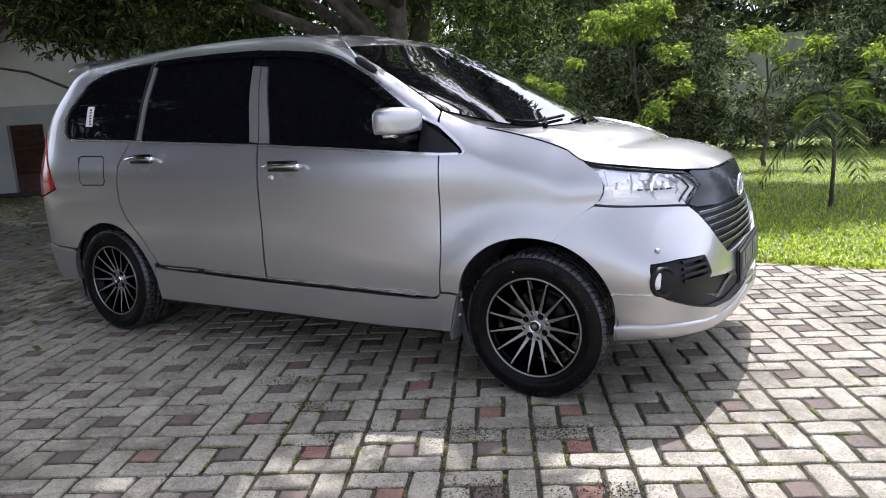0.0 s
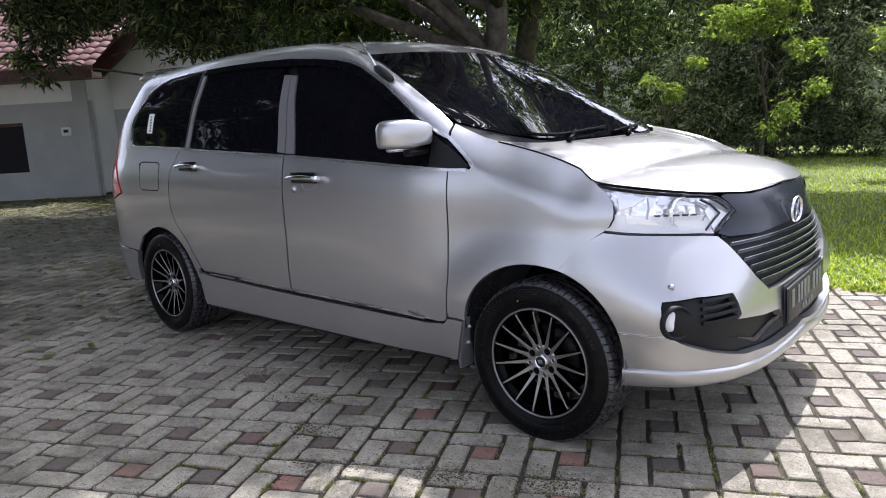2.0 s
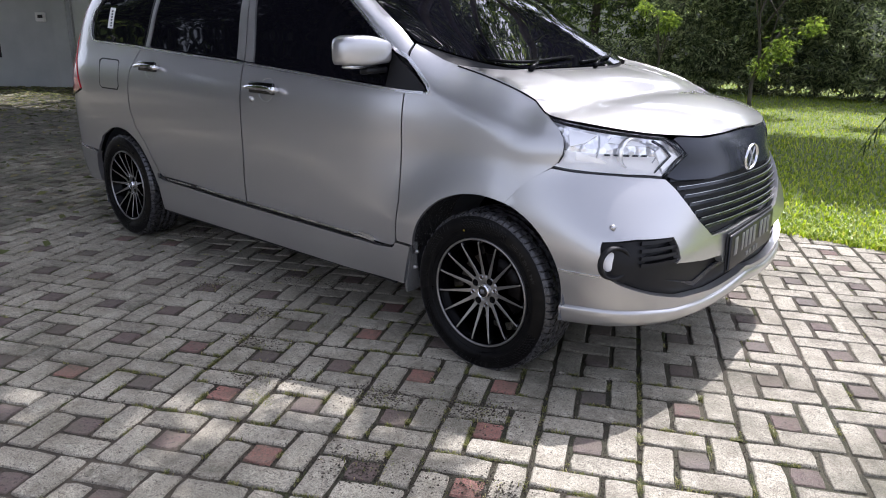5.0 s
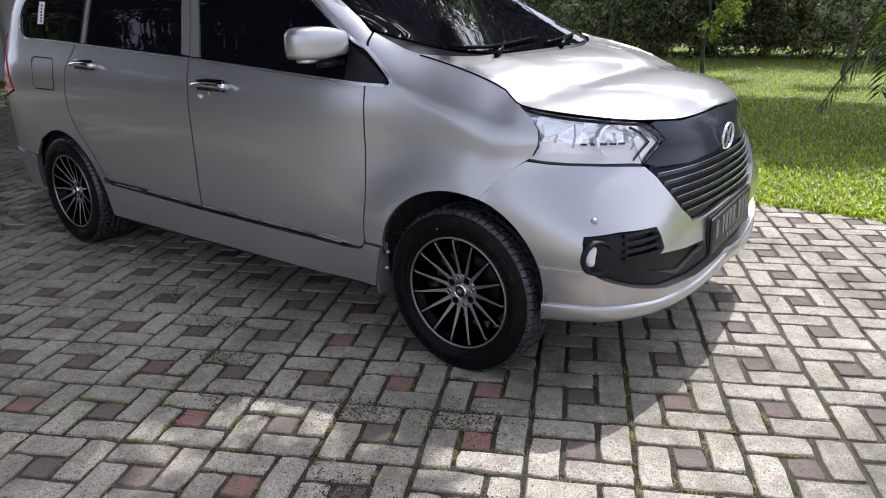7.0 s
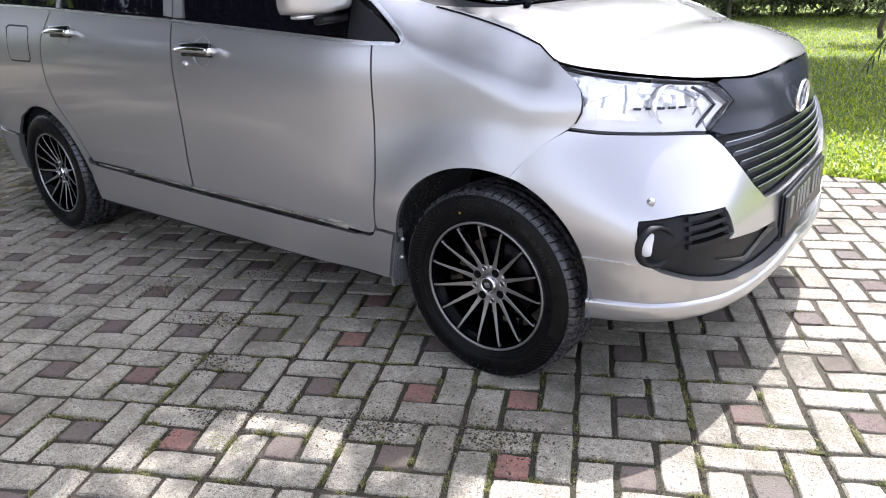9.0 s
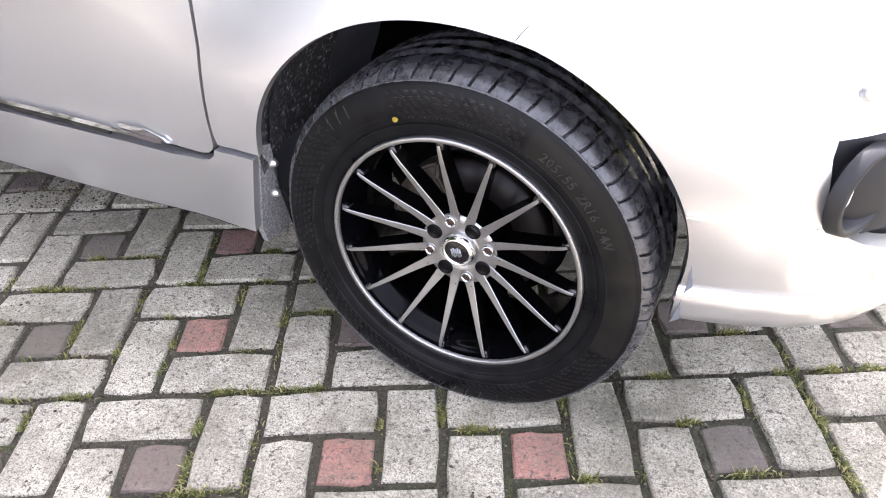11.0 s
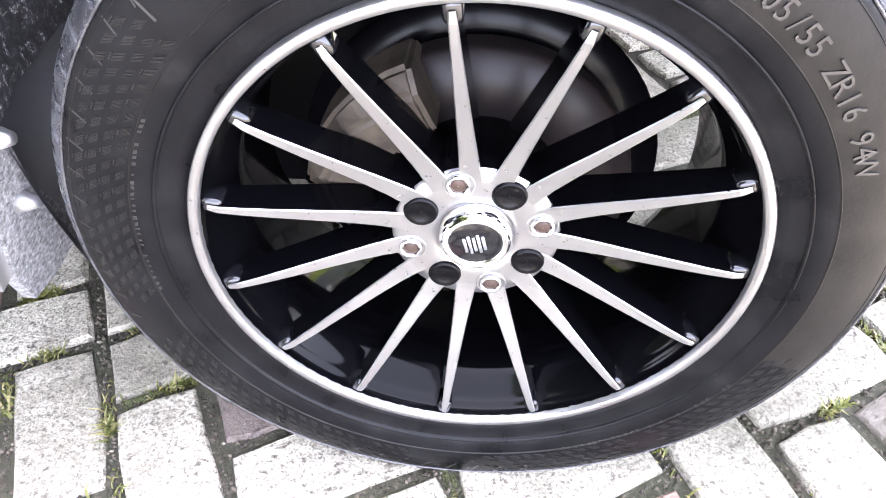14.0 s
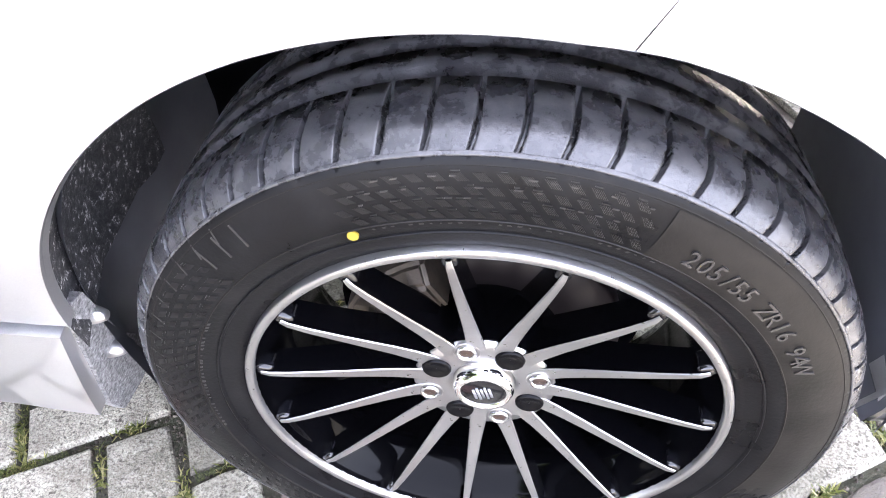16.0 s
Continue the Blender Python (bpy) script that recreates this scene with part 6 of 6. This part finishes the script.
def far_tree(k, name, base, height, lean, blobs, seed, label, clusters, per, size, leaf=None, trunk_r=.1, limbs=6):
    """A tree of the far side of the lawn, k times as large and as far from the drive's end."""
    return tree(name, (1.45 + k * (base[0] - 1.45), -3.0 + k * (base[1] + 3.0), 0), height * k, lean, [(x * k, y * k, max(z * k - .3, .4), rx * k, ry * k, rz * k) for x, y, z, rx, ry, rz in blobs], seed, label, clusters, per, size * k, leaf, trunk_r * k, limbs)


TREE_L = "broad tree with dark glossy drooping leaves"
# behind the car
tree("shade_tree", (-6.3, 7.5, 0), 5.2, (1.3, -.3), [(-1.6, -1.2, 3.2, 2.0, 1.5, .95), (.6, -.8, 3.4, 1.9, 1.5, .9), (2.4, -.2, 3.1, 1.5, 1.3, 1.0), (.4, .6, 4.8, 2.8, 2.2, 1.3), (-3.2, -.6, 3.4, 1.6, 1.3, 1.0), (-1.4, 0, 6.6, 2.2, 1.8, 1.2), (1.6, .2, 7.0, 2.0, 1.8, 1.2)], 1, TREE_L, 6200, 9, .14, None, .24)
tree("shade_tree", (-10.0, 7.4, 0), 5.0, (.3, -.2), [(-.8, -1.4, 3.2, 1.6, 1.4, .95), (1.2, -1.0, 3.1, 1.7, 1.5, 1.0), (0, 0, 4.6, 2.6, 2.2, 1.3), (2.4, .3, 2.6, 1.4, 1.2, 1.1), (0, 0, 7.0, 2.6, 2.0, 1.4)], 2, TREE_L, 4800, 9, .14, None, .2)
far_tree(1.18, "mango_tree", (1.6, 11.8, 0), 3.4, (-.2, -.2), [(-.8, -.3, 1.9, 1.2, 1.2, 1.2), (1.0, -.2, 2.4, 1.5, 1.3, 1.3), (0, .2, 4.0, 2.0, 1.6, 1.1), (-2.0, .2, 3.7, 1.3, 1.4, .8)], 3, "young mango tree, glints painted as pale leaves among dark ones", 8200, 10, .105, LEAF_MID, .12)
far_tree(1.18, "mango_tree", (-3.2, 11.6, 0), 3.4, (.2, 0), [(-.6, -.4, 1.6, 1.5, 1.1, 1.3), (1.0, -.3, 1.7, 1.3, 1.1, 1.2), (0, 0, 3.7, 2.2, 1.6, 1.2)], 4, "young mango tree, glints painted as pale leaves among dark ones", 8800, 10, .105, LEAF_MID, .12)
far_tree(1.18, "mango_tree", (3.6, 12.2, 0), 3.2, (0, -.2), [(-.8, -.2, 2.4, 1.4, 1.2, 1.1), (.8, 0, 2.1, 1.5, 1.2, 1.2), (0, .2, 4.2, 2.3, 1.8, 1.2)], 5, "young mango tree, glints painted as pale leaves among dark ones", 7600, 10, .105, LEAF_MID, .12)
tree("shade_tree", (9.0, 14.5, 0), 3.4, (0, 0), [(-1.0, -.2, 2.8, 1.6, 1.4, 1.4), (1.0, 0, 3.0, 1.6, 1.4, 1.4), (0, 0, 4.6, 2.4, 2.0, 1.5)], 6, TREE_L, 1500, 9, .2)
tree("shade_tree", (-8.6, 14.8, 0), 3.4, (0, 0), [(-1.2, -.2, 2.0, 1.8, 1.4, 1.5), (1.3, 0, 2.0, 1.8, 1.4, 1.5), (0, 0, 4.4, 2.8, 2.0, 1.5)], 7, TREE_L, 4200, 10, .13)
for k in range(7):
    tree("tall_tree", (-20 + 4.6 * k, 28 + (k % 2) * 1.5, 0), 6.0, (.3, 0), [(-1.2, 0, 3.2, 2.2, 1.6, 2.0), (1.4, .3, 3.6, 2.2, 1.6, 2.0), (0, 0, 6.2, 2.6, 2.0, 2.0), (.4, 0, 8.6, 2.2, 1.8, 1.4)], 40 + k, "tall dark tree beyond the garden wall", 2600, 8, .34, None, .22, 4)
# wide crown that shades the rear of the car and the paving beside it
tree("shade_tree", (-5.0, 5.6, 0), 4.6, (1.2, -1.4), [(.8, -4.3, 5.1, 1.7, 1.0, .5), (3.0, -4.2, 5.2, 1.3, .9, .45), (-1.8, -4.2, 5.0, 1.8, 1.2, .5), (-4.6, -4.0, 5.0, 1.9, 1.3, .5), (-7.0, -3.6, 5.0, 1.8, 1.4, .5),
     (.6, -2.6, 5.4, 1.8, 1.2, .5), (2.9, -2.4, 5.6, 1.5, 1.1, .5), (-2.0, -2.6, 5.3, 1.8, 1.2, .5), (-5.0, -2.4, 5.3, 1.9, 1.3, .5), (3.2, -.8, 5.9, 1.5, 1.1, .5), (1.0, -.9, 5.9, 1.8, 1.2, .6), (-1.6, -.8, 5.9, 1.8, 1.2, .6), (4.4, -4.9, 5.1, 1.5, .6, .22), (5.1, -4.2, 5.2, .55, .35, .22), (2.4, -5.0, 5.0, 1.5, .7, .3), (3.0, .9, 4.6, 1.5, 1.0, .6), (4.8, 1.2, 4.7, 1.3, 1.0, .5)], 17, TREE_L, 9500, 9, .19, None, .2)
# unseen crown over the drive beside the house, added to block sky light
tree("shade_tree", (-13.0, -4.5, 0), 5.0, (1.5, 1.2), [(5.0, 3.4, 6.2, 2.0, 1.6, .6), (8.0, 3.6, 6.3, 2.0, 1.5, .6), (3.5, 1.4, 6.2, 2.0, 1.5, .6), (6.6, 1.6, 6.4, 2.0, 1.5, .6)], 51, TREE_L, 3600, 9, .2, None, .22)
# branches that hang in front of the house
tree("shade_tree", (-9.2, 4.6, 0), 3.4, (.3, -.7), [(1.3, -1.9, 2.75, 1.2, .8, .55), (.3, -1.6, 3.3, 1.4, 1.0, .6), (.4, -3.7, 2.2, .35, .35, .30), (.2, -3.4, 2.9, .7, .6, .5), (-1.6, -2.2, 3.3, 1.0, .8, .5), (2.4, -1.0, 3.2, 1.3, .9, .6)], 21, TREE_L, 4200, 9, .13, None, .06)
# sunlit young growth in front of the dark trees
YOUNG_L = "young tree with bright yellow-green leaves"
tree("sapling_tree", (-2.6, 9.6, 0), 1.9, (0, 0), [(-.25, 0, 2.50, .75, .5, .30), (.20, .1, 2.70, .45, .4, .2), (.35, 0, 1.02, .22, .3, .26), (.55, .1, 1.96, .28, .3, .18), (.10, 0, .72, .2, .25, .2), (.75, .1, 1.35, .2, .25, .16)], 8, YOUNG_L, 700, 7, .09, LEAF_YOUNG, .035, 4)
tree("sapling_tree", (-4.3, 9.6, 0), 1.3, (0, 0), [(.12, 0, 1.43, .2, .25, .18), (-.30, 0, 1.62, .16, .2, .12), (.5, .1, 1.9, .18, .2, .12)], 19, YOUNG_L, 130, 7, .09, LEAF_YOUNG, .03, 3)
tree("sapling_tree", (-.5, 9.6, 0), 1.6, (0, 0), [(-.17, 0, 2.0, .40, .4, .24), (.25, 0, 1.68, .28, .3, .16), (.7, .1, 1.9, .25, .3, .16), (1.6, .2, 1.7, .35, .3, .2)], 9, YOUNG_L, 330, 7, .09, LEAF_YOUNG, .035, 4)
# crown that shades the middle of the lawn
tree("shade_tree", (4.6, 9.6, 0), 5.2, (-1.2, 0), [(-3.2, -.4, 5.3, 1.6, 1.1, .45), (-5.2, -.6, 5.3, 1.6, 1.2, .45), (-7.2, -.4, 5.4, 1.5, 1.2, .45), (-1.0, -.4, 5.4, 1.4, 1.0, .45), (-4.2, -2.0, 5.2, 1.5, .7, .4), (-6.4, -2.1, 5.2, 1.5, .7, .4)], 33, TREE_L, 7000, 9, .18, None, .16)
for k, (x, y, w) in enumerate(((-.9, 10.4, 1.2), (1.3, 10.6, 1.0), (3.6, 10.8, 1.2), (-3.0, 10.0, 1.2), (-5.4, 10.4, 1.5), (-8.2, 10.6, 1.6))):
    far_tree(1.25, "garden_shrub", (x, y, 0), .6, (0, 0), [(0, 0, .62, w, .6, .6), (w * .8, .3, .8, w * .7, .5, .6)], 10 + 30 * k, "leafy green shrub at the edge of the lawn", 1100, 9, .095, LEAF_MID, .03, 5)
# behind the camera
# this high unseen crown is added to dim the left paving and flank
tree("shade_tree", (-7.5, -7.2, 0), 6.0, (.6, 1.4), [(-2.6, .6, 6.6, 2.2, 1.8, .8), (.2, .8, 7.0, 2.2, 1.9, .8), (3.0, .6, 6.8, 2.2, 1.8, .8), (-2.0, 3.0, 7.2, 2.2, 1.7, .7), (1.0, 3.4, 7.4, 2.2, 1.7, .7), (3.6, 3.0, 7.2, 1.8, 1.5, .7), (-4.6, 2.4, 6.9, 2.0, 1.7, .7)], 71, TREE_L, 6500, 9, .26, None, .28, 5)
for k, (x, y) in enumerate(((-15, -6.0), (-11.6, -8.0), (-8.2, -9.0))):
    tree("shade_tree", (x, y, 0), 7.5, (0, .4), [(-1.4, .4, 2.0, 2.0, 1.3, 1.7), (1.2, .2, 2.4, 1.8, 1.3, 1.8), (-.8, 0, 4.8, 2.2, 1.5, 1.5), (1.2, 0, 5.4, 2.2, 1.5, 1.5), (0, .4, 7.6, 2.5, 1.8, 1.4), (-.6, 1.6, 9.6, 2.4, 2.0, 1.3), (1.0, 2.6, 11.0, 2.4, 2.0, 1.2)], 60 + k, TREE_L, 3000, 8, .34, None, .28, 4)

# young palm on the lawn
palm = tagged(new("young_palm"), "small palm with arching feathery fronds on the lawn", "palm")
palm.location = (.74, 4.95, -.01)
v, fc = tube([(0, 0, 0), (.012, 0, .45), (0, .01, .95)], [.024, .019, .012], 8)
mesh_ob("trunk", v, fc, BARK, palm, "", True)
for k in range(8):
    az, rise = k * 2.4 + .3, (.25, .55, .1, .4, .05, .5, .3, .15, .45)[k]
    d = Vector((math.cos(az), math.sin(az), 0))
    pts = [Vector((0, 0, .90)) + d * (t * .72) + Vector((0, 0, rise * 1.9 * t * 2 - (rise * 1.5 + .62) * t * t * 1.25)) for t in [i / 10 for i in range(11)]]
    verts, faces = [], []
    v, fc = tube(pts, [.006 - .0004 * i for i in range(11)], 5)
    verts += v
    faces += fc
    for i in range(2, 11):
        for h in (0, .45):
            for sgn in (-1, 1):
                p = pts[i - 1].lerp(pts[i], h)
                ax = (pts[i] - pts[i - 1]).normalized()
                sd = ax.cross(Vector((0, 0, 1))).normalized() * sgn
                ln = .21 * math.sin(math.pi * (i + h - .5) / 11.5) + .05
                tip = p + (sd * .75 + ax * .55 + Vector((0, 0, -.35))).normalized() * ln
                mid = p.lerp(tip, .5) + Vector((0, 0, .012))
                w = ax * .019
                n = len(verts)
                verts += [p, mid + w, tip, mid - w]
                faces += [(n, n + 1, n + 2, n + 3)]
    mesh_ob("frond", verts, faces, LEAF if k % 3 == 1 else LEAF_YOUNG, palm, "", False)

# ---- back wall and house ----
bm = box_bm((44, .18, 2.7), pose(0, 18.5, 1.35))
wl = part("wall_north", bm, WALL_OLD, None, smooth=False)
tagged(wl, "weathered pale garden wall behind the trees", "wall", kind="structure")

HX, HY, HA = -13.6, 3.50, 39.0       # the house's corner on the ground and the direction of its front
H = pose(HX, HY, 0, 0, 0, HA)


def slab(name, size, at, material, parent, label="", bevel=0.0, turn=(0, 0, 0)):
    return part(name, box_bm(size, H @ pose(*at, *turn), bevel), material, parent, label, False)


house = tagged(new("house"), "white and grey single-storey house with a brown tiled roof", "house")
# wall of the wing, with a window opening: local x runs along the front, y goes in
WX0, WX1, WZ0, WZ1 = -3.0, -1.42, .55, 1.55
for nm, x0, x1, z0, z1, m in (("wall", -7, WX0, 0, 1.92, WALL_GREY), ("wall", WX1, 0, 0, 1.92, WALL_GREY), ("wall", WX0, WX1, 0, WZ0, WALL_GREY), ("wall", WX0, WX1, WZ1, 1.92, WALL_GREY), ("wall", -7, 0, 1.92, 2.5, WALL_WHITE)):
    slab(nm, (x1 - x0, .2, z1 - z0), ((x0 + x1) / 2, .1, (z0 + z1) / 2), m, house)
slab("wall_pillar", (.30, .24, 2.5), (-.16, .085, 1.25), WALL_GREY, house, "", .01)
slab("wall", (.2, .9, 2.5), (-.1, .55, 1.25), WALL_WHITE, house)
DX0, DX1 = .62, 1.30
for x0, x1, z0, z1, m in ((0, DX0, 0, 1.75, WALL_GREY), (DX1, 6, 0, 1.75, WALL_GREY), (DX0, DX1, 1.38, 1.75, WALL_GREY), (0, 6, 1.75, 2.6, WALL_WHITE)):
    slab("wall", (x1 - x0, .2, z1 - z0), ((x0 + x1) / 2, 1.1, (z0 + z1) / 2), m, house)
mesh_ob("gable_wall", [H @ Vector(p) for p in ((-.2, 1.0, 2.6), (6, 1.0, 2.6), (6, 1.0, 5.4), (3.4, 1.0, 5.6), (-.2, 1.0, 2.75), (-.2, 1.2, 2.6), (6, 1.2, 2.6), (6, 1.2, 5.4), (3.4, 1.2, 5.6), (-.2, 1.2, 2.75))],
        [(0, 1, 2, 3, 4), (9, 8, 7, 6, 5), (0, 5, 6, 1), (1, 6, 7, 2), (2, 7, 8, 3), (3, 8, 9, 4), (4, 9, 5, 0)], WALL_WHITE, house)
slab("wall", (.2, 5, 2.6), (6, 3.5, 1.3), WALL_WHITE, house)
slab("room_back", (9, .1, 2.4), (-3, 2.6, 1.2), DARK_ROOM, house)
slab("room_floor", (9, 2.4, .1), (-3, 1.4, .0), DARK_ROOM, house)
win = slab("window_frame", (.08, .16, WZ1 - WZ0), (WX0 + .04, .08, (WZ0 + WZ1) / 2), WOOD, house, "dark brown window frame")
slab("window_head", (WX1 - WX0, .16, .06), ((WX0 + WX1) / 2, .08, WZ1 - .03), WOOD, win)
slab("shutter", (.78, .05, WZ1 - WZ0 - .08), (WX0 + .48, -.03, (WZ0 + WZ1) / 2), WOOD, house, "brown wooden shutter", .008)
slab("shutter_rail", (.70, .02, .05), (WX0 + .48, -.06, WZ0 + .25), WOOD, house, "", .004)
dr = slab("vent_door", (DX1 - DX0 - .04, .06, 1.38), ((DX0 + DX1) / 2, 1.12, .69), WOOD, house, "dark brown louvred door", .006)
for k in range(14):
    slab("slat", (DX1 - DX0 - .12, .05, .035), ((DX0 + DX1) / 2, 1.07, .42 + .065 * k), WOOD, dr, "", .004, (28, 0, 0))
for x, y in ((-.52, -.03), (.32, .97)):
    sw = slab("meter_box", (.19, .06, .17), (x, y, 1.33), WHITE, house, "white electric box", .012)
    slab("switch", (.09, .03, .06), (x + .01, y - .035, 1.34), DARK_ROOM, sw, "", .005)
# roof: a pitched tiled plane over the wing and the verge of the gable
def tiled(name, x0, x1, y0, z0, rise, depth, cols, rws, parent):
    verts, faces = [], []
    for c in range(cols):
        for q in range(rws):
            xa, xb = x0 + (x1 - x0) * c / cols, x0 + (x1 - x0) * (c + 1) / cols
            n = len(verts)
            for k in range(7):
                x = xa + (xb - xa) * k / 6
                lift = .035 * math.sin(math.pi * k / 6 * 1.0) + .0
                for e in (0, 1):
                    t = (q + e * 1.08) / rws
                    verts.append(H @ Vector((x, y0 + depth * t, z0 + rise * t + lift + (.03 if not e else 0))))
                verts.append(H @ Vector((x, y0 + depth * q / rws, z0 + rise * q / rws + lift)))
            for k in range(6):
                a = n + 3 * k
                faces += [(a, a + 3, a + 4, a + 1), (a + 2, a + 5, a + 3, a)]
    return mesh_ob(name, verts, faces, ROOF_TILE, parent, "brown glazed roof tiles", True)


rf = tiled("roof", -7.2, .45, -.55, 2.50, 2.2, 3.6, 34, 16, house)
slab("fascia", (7.7, .05, .22), (-3.4, -.56, 2.42), WOOD, rf, "brown fascia board")
slab("soffit", (7.6, .55, .03), (-3.4, -.28, 2.33), WOOD, rf)
for k in range(2):
    slab("verge_board", (4.9, .06, .26), (1.75 - .2 * k, .70, 3.95 - .02 * k), WOOD, rf, "brown verge board", 0, (0, -38.5, 0))
mesh_ob("gable_roof", [H @ Vector(p) for p in ((-.5, .6, 2.5), (3.7, .6, 5.75), (3.7, 5, 5.75), (-.5, 5, 2.5), (-.5, .6, 2.4), (3.7, .6, 5.65), (3.7, 5, 5.65), (-.5, 5, 2.4))],
        [(0, 1, 2, 3), (7, 6, 5, 4), (0, 4, 5, 1), (1, 5, 6, 2), (2, 6, 7, 3), (3, 7, 4, 0)], ROOF_TILE, rf, "brown glazed roof tiles")
